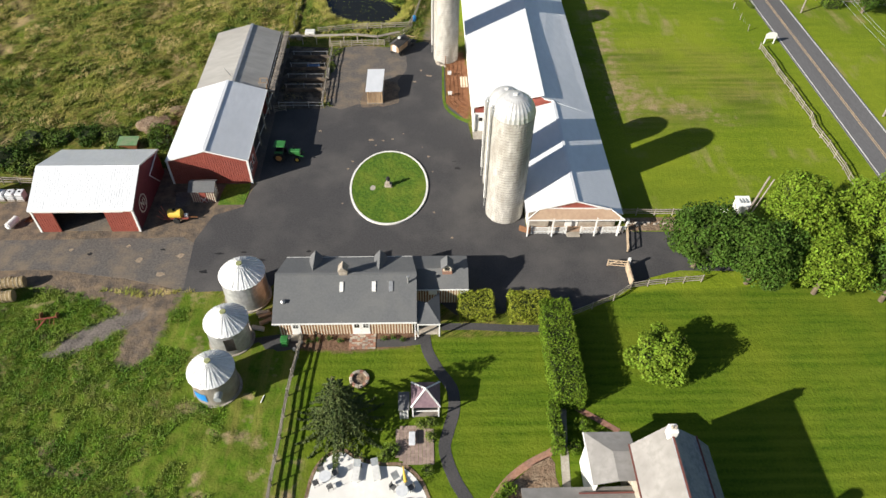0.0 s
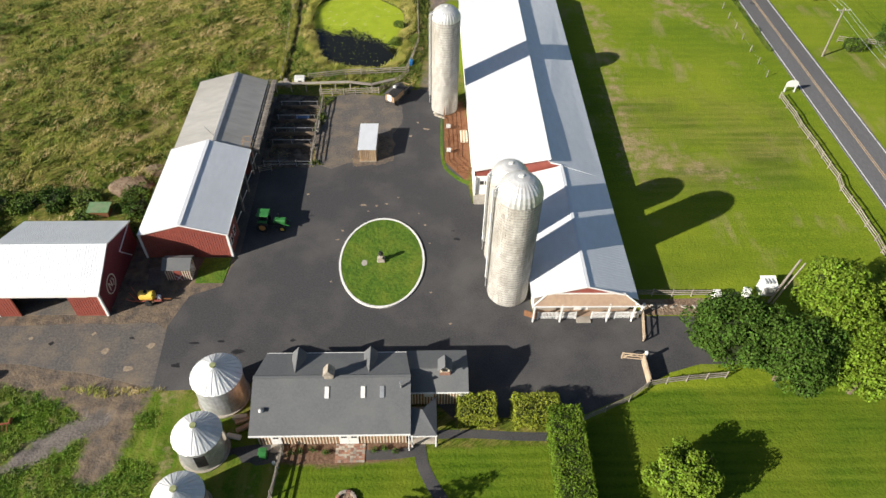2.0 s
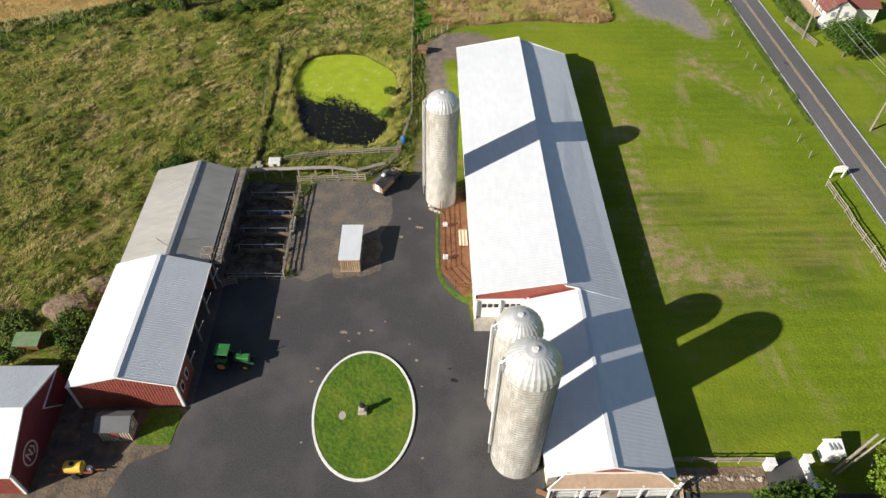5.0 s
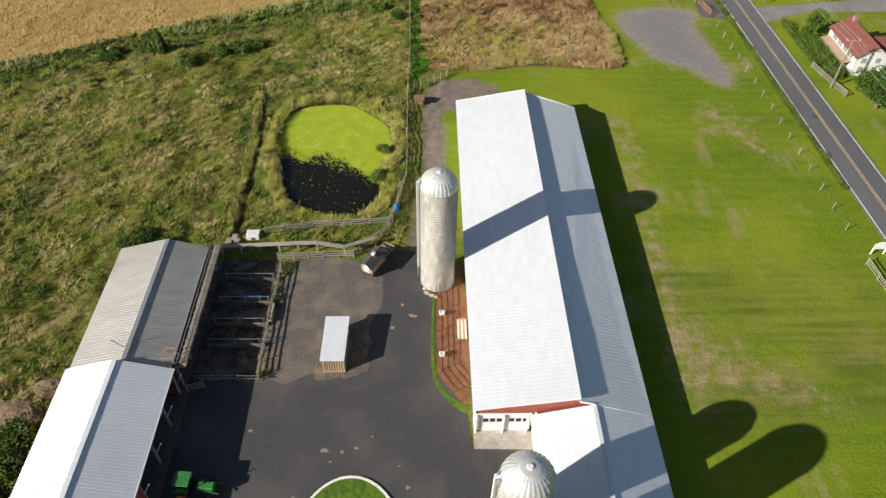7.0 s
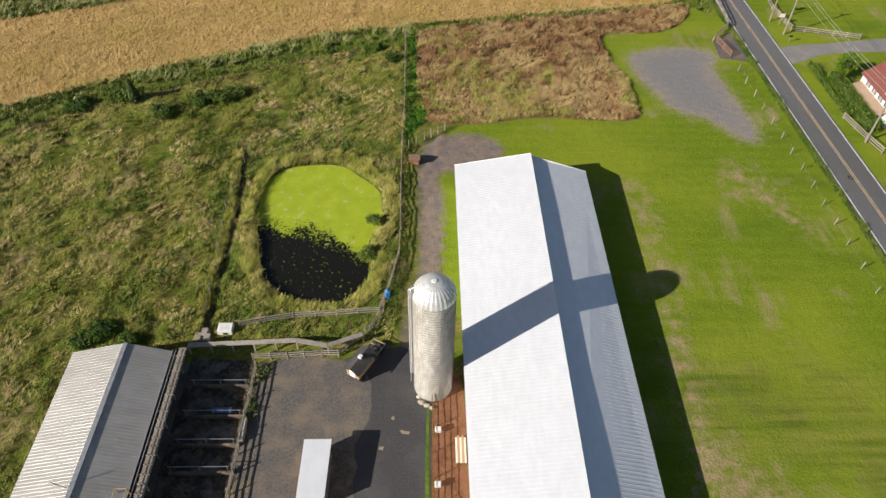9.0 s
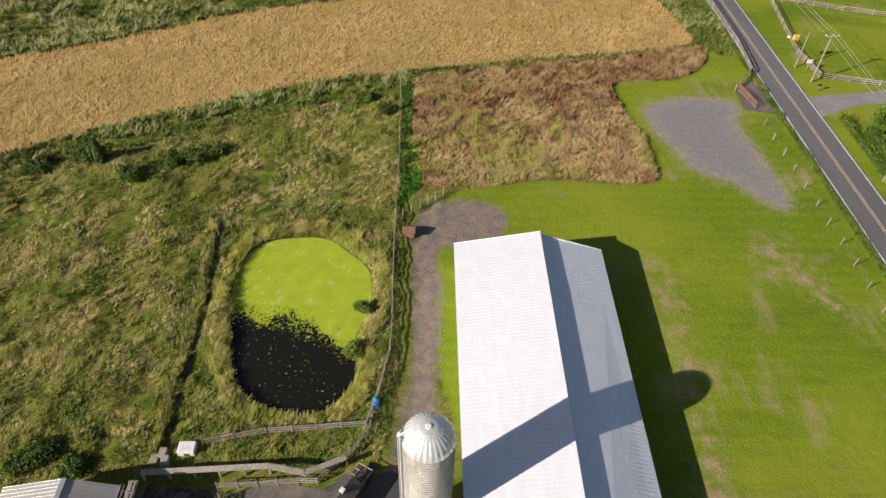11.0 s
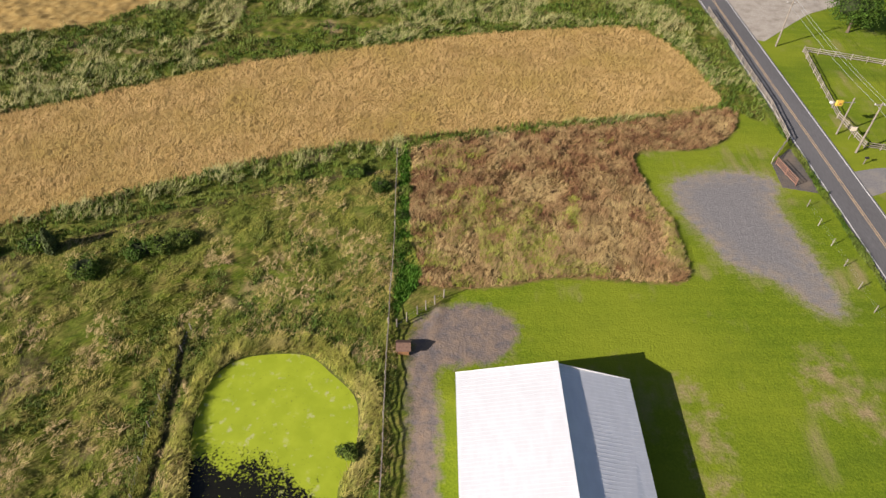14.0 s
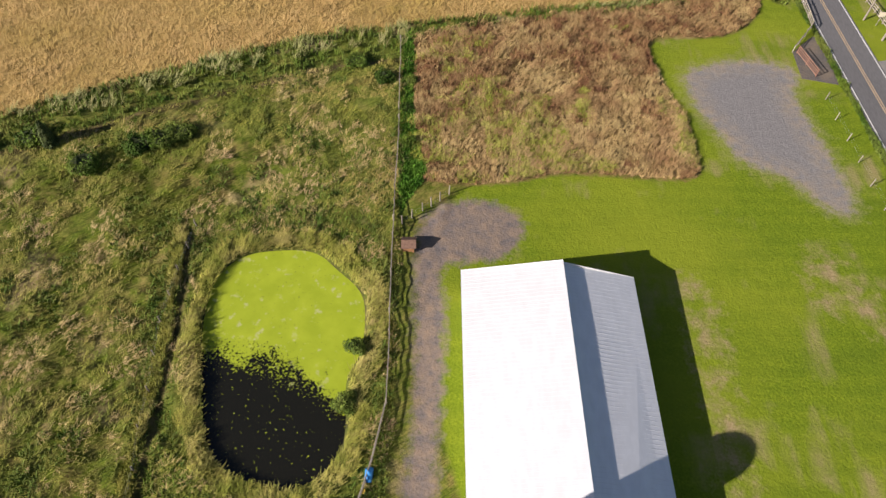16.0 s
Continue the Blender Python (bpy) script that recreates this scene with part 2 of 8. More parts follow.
def ribs(bm, a, b, c, d, step, w=0.05, h=0.035):
    """Ribs that run down a panel from the edge a-b to the edge d-c."""
    a, b, c, d = map(Vector, (a, b, c, d))
    nrm = (b - a).cross(d - a).normalized()
    if nrm.z < 0:
        nrm = -nrm
    n = max(1, round((b - a).length / step))
    s = (b - a).normalized() * w / 2
    for i in range(n + 1):
        p, q = a.lerp(b, i / n), d.lerp(c, i / n)
        v = [bm.verts.new(x) for x in (p - s, p + nrm * h, p + s, q - s, q + nrm * h, q + s)]
        bm.faces.new((v[0], v[1], v[4], v[3]))
        bm.faces.new((v[1], v[2], v[5], v[4]))
    return bm


def spline(pts, closed=True, steps=5):
    """A smooth line through the points."""
    n, out = len(pts), []
    for i in range(n if closed else n - 1):
        p = [np.array(pts[(i + k) % n if closed else min(max(i + k, 0), n - 1)], float) for k in (-1, 0, 1, 2)]
        for s in range(steps):
            t = s / steps
            out.append(tuple(0.5 * (2 * p[1] + (p[2] - p[0]) * t + (2 * p[0] - 5 * p[1] + 4 * p[2] - p[3]) * t * t + (3 * p[1] - p[0] - 3 * p[2] + p[3]) * t ** 3)))
    if not closed:
        out.append(tuple(map(float, pts[-1])))
    return out


def inside_by(poly, X, Y):
    """Signed distance to a closed line: positive inside."""
    best, inn = np.full(X.shape, 1e9), np.zeros(X.shape, bool)
    for (ax, ay), (bx, by) in zip(poly, poly[1:] + poly[:1]):
        dx, dy = bx - ax, by - ay
        t = np.clip(((X - ax) * dx + (Y - ay) * dy) / (dx * dx + dy * dy + 1e-9), 0, 1)
        best = np.minimum(best, (X - ax - t * dx) ** 2 + (Y - ay - t * dy) ** 2)
        if ay != by:
            inn ^= ((ay > Y) != (by > Y)) & (X < dx * (Y - ay) / (by - ay) + ax)
    return np.where(inn, 1, -1) * np.sqrt(best)


# ---------- areas of the ground ----------
AREAS = {
    "lawn": [(10, 46), (10.1, 69), (12, 77), (18, 78), (25, 79.3), (38.6, 78.6), (41, 82), (41, 89), (39.3, 98), (39.8, 104.8), (50, 106), (56.3, 111), (57.5, 117), (63, 119), (64.5, 190), (72, 300), (400, 300), (400, -200), (17.5, -200), (17.5, -23), (26, -19), (36, -8), (28, -6)],
    "yard": [(-8.6, -26), (3.2, -26), (4.5, -24.5), (17, -24), (21, -22), (28, -18.5), (40, -18), (64, -18), (64, -70), (-9.4, -70)],
    "weeds": [(-60, -16), (-44, -15), (-35, -16), (-27, -18), (-21, -17.5), (-12, -22), (-9, -26), (-9.6, -70), (-80, -70)],
    "crop": [(-160, 55), (-100, 68), (-62, 79), (-45.6, 87.6), (-33.5, 93.9), (-19.8, 99.7), (-7.7, 104.7), (3.7, 107), (20.9, 111), (39, 114), (55, 117.5), (56, 125), (53.7, 136), (47.3, 144.6), (34, 144), (12.8, 140), (-7.3, 134), (-26, 128.5), (-42, 120), (-57, 113), (-90, 103), (-160, 88)],
    "crop_far": [(-200, 120), (-68, 138), (-47, 150), (-36, 154), (0, 166), (40, 175), (50, 230), (-200, 230)],
    "brush": [(5.2, 102), (5.4, 82), (9, 77.5), (18, 78), (25, 79.5), (38.7, 78.8), (40.8, 82), (40.8, 89), (39, 98), (39.6, 105), (50, 106.3), (56, 111.3), (56.8, 117), (40, 113), (21, 109.5), (8, 106)],
    "gravel": [(42.8, 97.6), (43, 91.2), (45, 85.9), (46, 82.3), (51.3, 79), (53.6, 75.7), (56.4, 73.6), (57.8, 77), (57.3, 82.5), (56.7, 88.3), (56.2, 93.7), (58, 98.7), (52.5, 100.8), (47, 99.8)],
    "dirt": [(-56, -8.5), (-46, 0), (-42, 5), (-29, 5), (-27.6, 1.2), (-17.6, 1.2), (-17.6, -5), (-21, -8), (-22.5, -18), (-24, -26.5), (-27, -27), (-28, -21), (-37, -17), (-56, -16)],
    "gravel_west": [(-34.9, -26.3), (-32, -23), (-29.5, -21.2), (-26, -19.6), (-25.8, -21.2), (-28.4, -23.4), (-31.5, -25.4)],
    "lane": [(5.2, 38), (6.9, 47), (6.9, 58), (6.8, 69), (9, 74), (15, 75), (19, 71.5), (16, 67), (10, 66), (9.9, 62), (10, 56), (9.3, 47), (8.5, 36), (6, 33)],
    "pen": [(8.6, 31), (11.6, 32), (11.6, 15.5), (9.6, 16), (8.3, 19)],
    "mulch": [(-10, -23.4), (3.6, -23.4), (3.6, -25), (-1, -25.9), (-7.5, -25.8), (-9.5, -25)],
    "pond": [(-14.4, 59.6), (-14.1, 64.2), (-11.7, 67.2), (-7.7, 68.1), (-4, 67.8), (-1.3, 65.5), (1.2, 62.9), (1.9, 60.2), (1.9, 57.1), (1.5, 55), (0.6, 53), (0.8, 49.6), (0.7, 46.3), (-0.8, 43.9), (-3, 42.6), (-5.6, 42.6), (-9.1, 43.9), (-11.2, 45.9), (-12.6, 49.5), (-13.7, 54.5)],
    "bare_strip": [(33.9, 15), (36, 16), (36.2, 30), (36.8, 42), (37.4, 53), (37.9, 60), (36.6, 64), (35, 64), (35, 52), (34.2, 40), (33.8, 28)],
    "bare_spot": [(49.4, 67.4), (53.4, 66.3), (56.8, 58.5), (57.5, 55), (54, 58), (52, 61), (49.4, 61)],
    "bare_path": [(34, 18), (38.8, 16.6), (44.5, 15.6), (50, 14), (44, 18), (39, 21.5), (37.6, 25), (34.6, 24)],
    "mown": [(34.5, 12), (48, 13), (60, 18), (61, 29), (52, 34), (36, 35)],
    "lush": [(4.7, 75), (6, 75.5), (7.8, 79.5), (6.3, 88), (6.0, 103), (4.7, 104)],
    "wild": [(-24, 33), (-18, 37), (2, 36), (6, 47), (5.5, 100), (3, 104), (-8, 101), (-20, 96), (-34, 90), (-46, 84), (-60, 77), (-60, 71), (-40, 80), (-20, 84), (-5, 84), (-17, 72), (-19.5, 58), (-18, 42)],
}
LINES = {k: spline(v, True, 4) for k, v in AREAS.items()}


def grid_axis(lo, hi, step):
    mid = np.arange(lo, hi + step, step)
    out = np.array([12, 30, 60, 110, 180, 300, 600, 1200, 2500, 4000.0])
    return np.concatenate([lo - out[::-1], mid, mid[-1] + out])


gx, gy = grid_axis(-82, 66, 0.8), grid_axis(-62, 178, 0.8)
GX, GY = np.meshgrid(gx, gy)
DIST = {k: inside_by(v, GX, GY) for k, v in LINES.items()}


def halved(a, axis):
    """The same sheet with a row set in between every two."""
    a = np.moveaxis(a, axis, 0)
    out = np.empty((2 * len(a) - 1, *a.shape[1:]))
    out[::2], out[1::2] = a, (a[1:] + a[:-1]) / 2
    return np.moveaxis(out, 0, axis)


gx, gy = halved(gx, 0), halved(gy, 0)
GX, GY = np.meshgrid(gx, gy)
DIST = {k: halved(halved(d, 0), 1) for k, d in DIST.items()}
DIST["ditch"] = np.where((GX < 4.5) & (GY < 110 + 0.4 * GX), 0.5 - np.abs(DIST["crop"] + 7.3), -30.0)


def bank_row(y):
    """Where the fence row west of the pond runs."""
    return np.interp(y, [38, 45, 58, 68, 72], [-17.1, -17.3, -17.4, -18.4, -18.7])


TRENCH = np.where((GY > 38.5) & (GY < 70), 0.3 - np.abs(GX - bank_row(GY) - 0.7), -30.0)
DIST["ditch"] = np.maximum(DIST["ditch"], TRENCH)


def soft_noise(X, Y, size, seed):
    r = np.random.default_rng(seed)
    tab = r.random((256, 256))
    u, v = X / size, Y / size
    i, j = np.floor(u).astype(int), np.floor(v).astype(int)
    fu, fv = u - i, v - j
    fu, fv = fu * fu * (3 - 2 * fu), fv * fv * (3 - 2 * fv)
    a, b = tab[i % 256, j % 256], tab[(i + 1) % 256, j % 256]
    c, d = tab[i % 256, (j + 1) % 256], tab[(i + 1) % 256, (j + 1) % 256]
    return (a * (1 - fu) + b * fu) * (1 - fv) + (c * (1 - fu) + d * fu) * fv


built = inside_by([(-54, -16), (-54, 5), (-28, 4), (-28, 35), (6, 36), (9, 70), (20, 78), (64, 100), (64, -200), (-9.5, -200), (-9.5, -26), (-23, -18)], GX, GY)
east = np.clip((GX - 60) / 3, 0, 1)
wildness = np.clip(-built / 3, 0, 1) * (1 - east) * np.clip((DIST["pond"] * -1) / 2, 0, 1)
wildness = np.maximum(wildness, np.clip(DIST["brush"] / 1.5, 0, 1)) * np.clip(-DIST["lawn"] / 0.8, 0, 1) * np.clip(-DIST["gravel"] / 0.8, 0, 1) * (1 - 0.7 * np.clip(DIST["crop"] + 0.5, 0, 1)) * (1 - 0.4 * np.clip(DIST["weeds"] + 0.5, 0, 1))
LU, LV = 0.82 * GX + 0.57 * GY, -0.57 * GX + 0.82 * GY
hummock = 0.45 * soft_noise(LU, LV * 1.7, 3.0, 1) + 0.42 * soft_noise(LU, LV * 2.0, 1.5, 2) + 0.22 * soft_noise(GX, GY, 0.8, 3)
GZ = -0.03 + wildness * (hummock - 0.42)
GZ = np.where(DIST["pond"] > -0.6, np.minimum(GZ, -np.clip((DIST["pond"] + 0.6) * 0.45, 0, 1.2)), GZ)
GZ -= np.clip(TRENCH + 0.2, 0, 0.5) * 0.6
rows_n, cols_n = GX.shape
verts = np.stack([GX.ravel(), GY.ravel(), GZ.ravel()], 1)
k = (np.arange(rows_n - 1)[:, None] * cols_n + np.arange(cols_n - 1)[None]).ravel()
faces = np.stack([k, k + 1, k + cols_n + 1, k + cols_n], 1)
gme = bpy.data.meshes.new("ground")
gme.from_pydata(verts.tolist(), [], faces.tolist())
for name, d in DIST.items():
    a = gme.attributes.new("in_" + name, "FLOAT", "POINT")
    a.data.foreach_set("value", np.clip(d, -30, 30).ravel().astype(np.float32))
gme.polygons.foreach_set("use_smooth", np.ones(len(faces), bool))
ground = tagged(new("ground", gme), "grass and farm soil reaching to the horizon", "ground", kind="structure")


def ground_material():
    m, t, b = shader("ground_cover", 0.95, 0, 0.15)
    at = place(t)
    fine, mid, big = grain(t, at, 4.0, 5, 0.3, 0.7), grain(t, at, 0.8, 5, 0.35, 0.68), grain(t, at, 0.1, 4, 0.4, 0.62)
    wob = calc(t, "ADD", calc(t, "MULTIPLY", calc(t, "SUBTRACT", grain(t, at, 0.9, 6, 0.2, 0.8), 0.5), 2.2), calc(t, "MULTIPLY", calc(t, "SUBTRACT", fine, 0.5), 0.5))

    def mask(name, soft=0.5, ragged=1.0):
        a = t.nodes.new("ShaderNodeAttribute")
        a.attribute_name = "in_" + name
        return calc(t, "ADD", calc(t, "MULTIPLY", calc(t, "ADD", a.outputs["Fac"], calc(t, "MULTIPLY", wob, ragged)), 1 / soft), 0.5, True)

    fibre = grain(t, lay(t, (0.35, 1.9, 1)), 3.2, 6, 0.34, 0.66, 0.65)
    green = blend(t, fibre, (0.03, 0.055, 0.004), (0.125, 0.16, 0.015))
    dry = blend(t, fibre, (0.10, 0.08, 0.02), (0.33, 0.25, 0.09))
    pasture = blend(t, grain(t, at, 0.55, 6, 0.42, 0.66, 0.65), green, dry)
    col = blend(t, calc(t, "MULTIPLY", grain(t, at, 0.09, 5, 0.42, 0.6), 0.65), pasture, green)
    col = blend(t, calc(t, "MULTIPLY", grain(t, at, 0.13, 5, 0.58, 0.68), 0.7), col, (0.37, 0.26, 0.15))
    col = blend(t, calc(t, "MULTIPLY", mask("wild", 4, 1.5), 0.55), col, blend(t, fibre, (0.07, 0.11, 0.012), (0.2, 0.21, 0.045)))
    wave = t.nodes.new("ShaderNodeTexWave")
    wave.bands_direction = "Y"
    wave.inputs["Scale"].default_value, wave.inputs["Distortion"].default_value, wave.inputs["Detail"].default_value = 0.16, 2.5, 3
    t.links.new(place(t, (0.25, 1, 1)), wave.inputs["Vector"])
    streak = grain(t, place(t, (0.9, 0.12, 1)), 0.6, 5, 0.42, 0.7)
    lawn = blend(t, fine, (0.088, 0.135, 0.005), (0.205, 0.268, 0.016))
    lawn = blend(t, calc(t, "MULTIPLY", mid, 0.4), lawn, (0.105, 0.17, 0.008))
    lawn = blend(t, calc(t, "MULTIPLY", wave.outputs["Fac"], 0.25), lawn, (0.075, 0.13, 0.006))
    lawn = blend(t, calc(t, "MULTIPLY", grain(t, at, 0.045, 4, 0.42, 0.62), 0.7), lawn, (0.21, 0.25, 0.018))
    lawn = blend(t, calc(t, "MULTIPLY", grain(t, place(t, (0.6, 1.4, 1)), 0.07, 5, 0.52, 0.66), 0.5), lawn, (0.07, 0.12, 0.008))
    lawn = blend(t, calc(t, "MULTIPLY", calc(t, "MULTIPLY", grain(t, at, 0.12, 5, 0.54, 0.66), streak), 0.9), lawn, (0.30, 0.235, 0.12))
    combed = grain(t, place(t, (0.12, 1.6, 1)), 0.5, 6, 0.38, 0.66)
    mown = blend(t, combed, (0.07, 0.095, 0.012), (0.22, 0.20, 0.05))
    lawn = blend(t, calc(t, "MULTIPLY", mask("mown", 5, 2.0), calc(t, "MULTIPLY", grain(t, at, 0.16, 5, 0.3, 0.65), 0.75)), lawn, mown)
    bare = blend(t, fine, (0.27, 0.19, 0.10), (0.38, 0.28, 0.18))
    patchy = calc(t, "MULTIPLY", grain(t, at, 0.45, 6, 0.38, 0.64), 0.8)
    for name in ("bare_strip", "bare_spot", "bare_path"):
        lawn = blend(t, calc(t, "MULTIPLY", mask(name, 2.4, 1.4), patchy), lawn, bare)
    col = blend(t, mask("lawn", 0.6, 0.25), col, lawn)
    yard = blend(t, fine, (0.03, 0.07, 0.002), (0.1, 0.165, 0.007))
    rows_ = t.nodes.new("ShaderNodeTexWave")
    rows_.bands_direction = "Y"
    rows_.inputs["Scale"].default_value, rows_.inputs["Distortion"].default_value = 0.3, 1.5
    t.links.new(at, rows_.inputs["Vector"])
    yard = blend(t, calc(t, "MULTIPLY", rows_.outputs["Fac"], 0.5), yard, (0.125, 0.185, 0.012))
    yard = blend(t, calc(t, "MULTIPLY", mid, 0.4), yard, (0.05, 0.095, 0.006))
    yard = blend(t, calc(t, "MULTIPLY", grain(t, at, 0.14, 5, 0.42, 0.7), 0.6), yard, (0.15, 0.18, 0.012))
    yard = blend(t, calc(t, "MULTIPLY", grain(t, place(t, (0.1, 1.5, 1)), 0.9, 5, 0.45, 0.7), 0.4), yard, (0.17, 0.215, 0.02))
    col = blend(t, mask("yard", 0.5, 0.2), col, yard)
    weeds = blend(t, mid, blend(t, fine, (0.04, 0.09, 0.004), (0.10, 0.18, 0.01)), (0.12, 0.15, 0.02))
    weeds = blend(t, grain(t, at, 0.35, 6, 0.57, 0.68), weeds, (0.3, 0.23, 0.13))
    weeds = blend(t, calc(t, "MULTIPLY", grain(t, place(t, (1.2, 0.12, 1)), 0.7, 5, 0.5, 0.68), 0.5), weeds, (0.22, 0.19, 0.05))
    col = blend(t, mask("weeds", 1.2, 0.8), col, weeds)
    straw = blend(t, mid, (0.28, 0.185, 0.06), (0.38, 0.27, 0.10))
    col = blend(t, mask("crop", 1.0, 0.6), col, straw)
    col = blend(t, mask("crop_far", 1.0, 0.6), col, straw)
    col = blend(t, mask("brush", 0.8, 0.6), col, blend(t, mid, (0.15, 0.085, 0.04), (0.26, 0.19, 0.07)))
    col = blend(t, mask("lush", 0.6, 0.5), col, blend(t, fine, (0.05, 0.13, 0.012), (0.09, 0.19, 0.02)))
    col = blend(t, mask("ditch", 0.8, 0.4), col, blend(t, mid, (0.05, 0.04, 0.02), (0.15, 0.11, 0.05)))
    earth = blend(t, mid, blend(t, fine, (0.07, 0.06, 0.052), (0.12, 0.10, 0.085)), (0.21, 0.155, 0.105))
    col = blend(t, mask("dirt", 1.0, 0.9), col, earth)
    stone = blend(t, fine, (0.165, 0.16, 0.16), (0.23, 0.222, 0.222))
    stone_edge = blend(t, mid, stone, (0.31, 0.25, 0.175))
    a = t.nodes.new("ShaderNodeAttribute")
    a.attribute_name = "in_gravel"
    inner = calc(t, "MULTIPLY", a.outputs["Fac"], 0.28, True)
    col = blend(t, calc(t, "MULTIPLY", mask("gravel", 4.0, 1.3), 0.75), col, blend(t, fine, (0.25, 0.21, 0.12), (0.36, 0.29, 0.2)))
    col = blend(t, mask("gravel", 1.2, 0.7), col, blend(t, inner, stone_edge, stone))
    col = blend(t, mask("gravel_west", 0.8, 0.8), col, blend(t, fine, (0.115, 0.10, 0.092), (0.19, 0.165, 0.145)))
    col = blend(t, mask("lane", 1.2, 0.8), col, blend(t, mid, blend(t, fine, (0.11, 0.098, 0.096), (0.175, 0.155, 0.15)), (0.255, 0.19, 0.14)))
    col = blend(t, mask("pen", 0.6, 0.4), col, blend(t, mid, (0.16, 0.07, 0.035), (0.25, 0.12, 0.065)))
    col = blend(t, mask("mulch", 0.5, 0.3), col, blend(t, fine, (0.11, 0.065, 0.04), (0.2, 0.125, 0.085)))
    col = blend(t, mask("pond", 0.8, 0.5), col, (0.035, 0.032, 0.018))
    t.links.new(col, b.inputs["Base Color"])
    relief(t, b, calc(t, "ADD", fine, mid), 0.45, 0.07)
    return m


gme.materials.append(ground_material())


# ---------- paving, road, water ----------
def sheet(name, pts, z, material, label, category, smooth=3, fray=0.0, thick=0.12):
    line = spline(pts, True, smooth) if smooth else list(pts)
    if fray:
        r = random.Random(len(name))
        line = [(x + r.uniform(-fray, fray), y + r.uniform(-fray, fray)) for x, y in line]
    return lone(name, prism(bmesh.new(), line, z - thick, z), material, label, category, kind="structure")


asphalt = sheet("farmyard", [(-22.8, -9.6), (-21.4, -5.3), (-18, -3.6), (-17.3, 1), (-17.2, 17.3), (-9.8, 17.6), (-9.6, 34.4), (-1, 34.8), (3.4, 37.4), (6, 36), (8.3, 31), (8.2, 18.5), (11.2, 14.3), (11.6, 10), (17.2, 9.6), (17.3, -8.4), (29.6, -8.7), (37.6, -8.7), (38.6, -5.6), (41.7, -5.4), (42.2, -9), (66, -9.5), (66, -16), (34.5, -15.2), (31, -16.2), (25.8, -19), (20.9, -21), (8.2, -21.2), (3, -16), (-11.5, -15.6), (-13, -17.4), (-22.3, -17.6)], 0.0, M_ASPHALT, "dark patched asphalt farmyard", "farmyard", 1, 0.12)
sheet("side_yard", [(-22.6, -10), (-29, -9), (-40, -9.2), (-60, -9.4), (-60, -14.5), (-44, -14), (-33, -14.8), (-24, -16.8), (-22.2, -17.4)], -0.006, M_OLD_ASPHALT, "worn grey-brown lane with crumbling edges", "lane", 3, 0.2)
sheet("stock_lot", [(-9.7, 18.3), (-9.6, 34.4), (-1.2, 34.7), (1.4, 33), (2.2, 30.5), (2.0, 27.4), (1.0, 25), (0.7, 22), (0.4, 19.4), (-2, 18.9), (-5, 18.5)], 0.008, M_OLD_ASPHALT, "worn grey gravelly stock lot", "lot", 2, 0.22)
sheet("shelter_dirt", [(-4.5, 17.9), (-4.3, 21), (-4.0, 24.4), (-1.4, 24.9), (0.7, 24.2), (1.1, 21.5), (0.9, 19), (-0.6, 18.2), (-2.6, 17.9)], 0.014, M_SCUFFED, "scuffed brown dirt round the stock shelter", "dirt", 3, 0.2)
sheet("loading_apron", [(11.7, 9.9), (11.7, 13.4), (17.5, 11.6), (17.4, 9.8)], 0.03, M_CONCRETE, "tan concrete apron before the white doors", "apron", 0)
sheet("house_walk", [(-13, -24), (-9, -23.7), (-8.2, -25.3), (-12, -26), (-17, -26)], 0.0, M_ASPHALT, "dark asphalt strip at the house end", "walk", 2, 0.05)


def ribbon(name, pts, width, z, material, label, category, thick=0.1):
    line = spline(pts, False, 6)
    lf, rt = [], []
    for i, (x, y) in enumerate(line):
        a, b = line[max(i - 1, 0)], line[min(i + 1, len(line) - 1)]
        d = Vector((b[0] - a[0], b[1] - a[1])).normalized()
        w = width[0] + (width[1] - width[0]) * i / (len(line) - 1) if isinstance(width, tuple) else width
        lf.append((x - d.y * w / 2, y + d.x * w / 2))
        rt.append((x + d.y * w / 2, y - d.x * w / 2))
    bm = bmesh.new()
    up = [[bm.verts.new((x, y, zz)) for x, y in side] for side in (lf, rt) for zz in (z, z - thick)]
    for i in range(len(line) - 1):
        for a, b in ((0, 2), (2, 3), (3, 1), (1, 0)):
            bm.faces.new((up[a][i], up[b][i], up[b][i + 1], up[a][i + 1]))
    return lone(name, bm, material, label, category, kind="structure")


ribbon("garden_path", [(4.7, -23.9), (5, -26), (6, -28.2), (7.4, -30.6), (7.5, -33), (6.9, -35.2), (6.5, -37.2), (7.3, -40), (8.6, -42.5), (10, -46)], 1.15, 0.0, M_ASPHALT, "winding dark asphalt garden path", "path")
ribbon("front_walk", [(-0.4, -24.9), (2, -24.9), (4.6, -24.6)], 1.0, -0.004, M_ASPHALT, "dark walk along the mulch bed", "walk")
ribbon("hedge_walk", [(6.5, -22.9), (10, -22.9), (14, -23.2), (17.3, -23.3)], 0.9, 0.0, M_ASPHALT, "dark walk before the clipped hedges", "walk")
ribbon("curved_walk", [(10, -43), (12, -40.4), (14.2, -38.7), (16.9, -37.2), (18, -35)], 0.7, 0.0, M_BRICK, "curved tan brick garden walk", "walk")
ribbon("straight_walk", [(18.2, -32.6), (17.8, -36), (17.3, -42), (17, -46)], 0.75, 0.006, M_CONCRETE, "pale straight garden walk", "walk")
ribbon("side_walk", [(19.5, -33), (21, -34), (23.2, -35.6)], 0.6, 0.0, M_BRICK, "tan brick walk to the stone house", "walk")

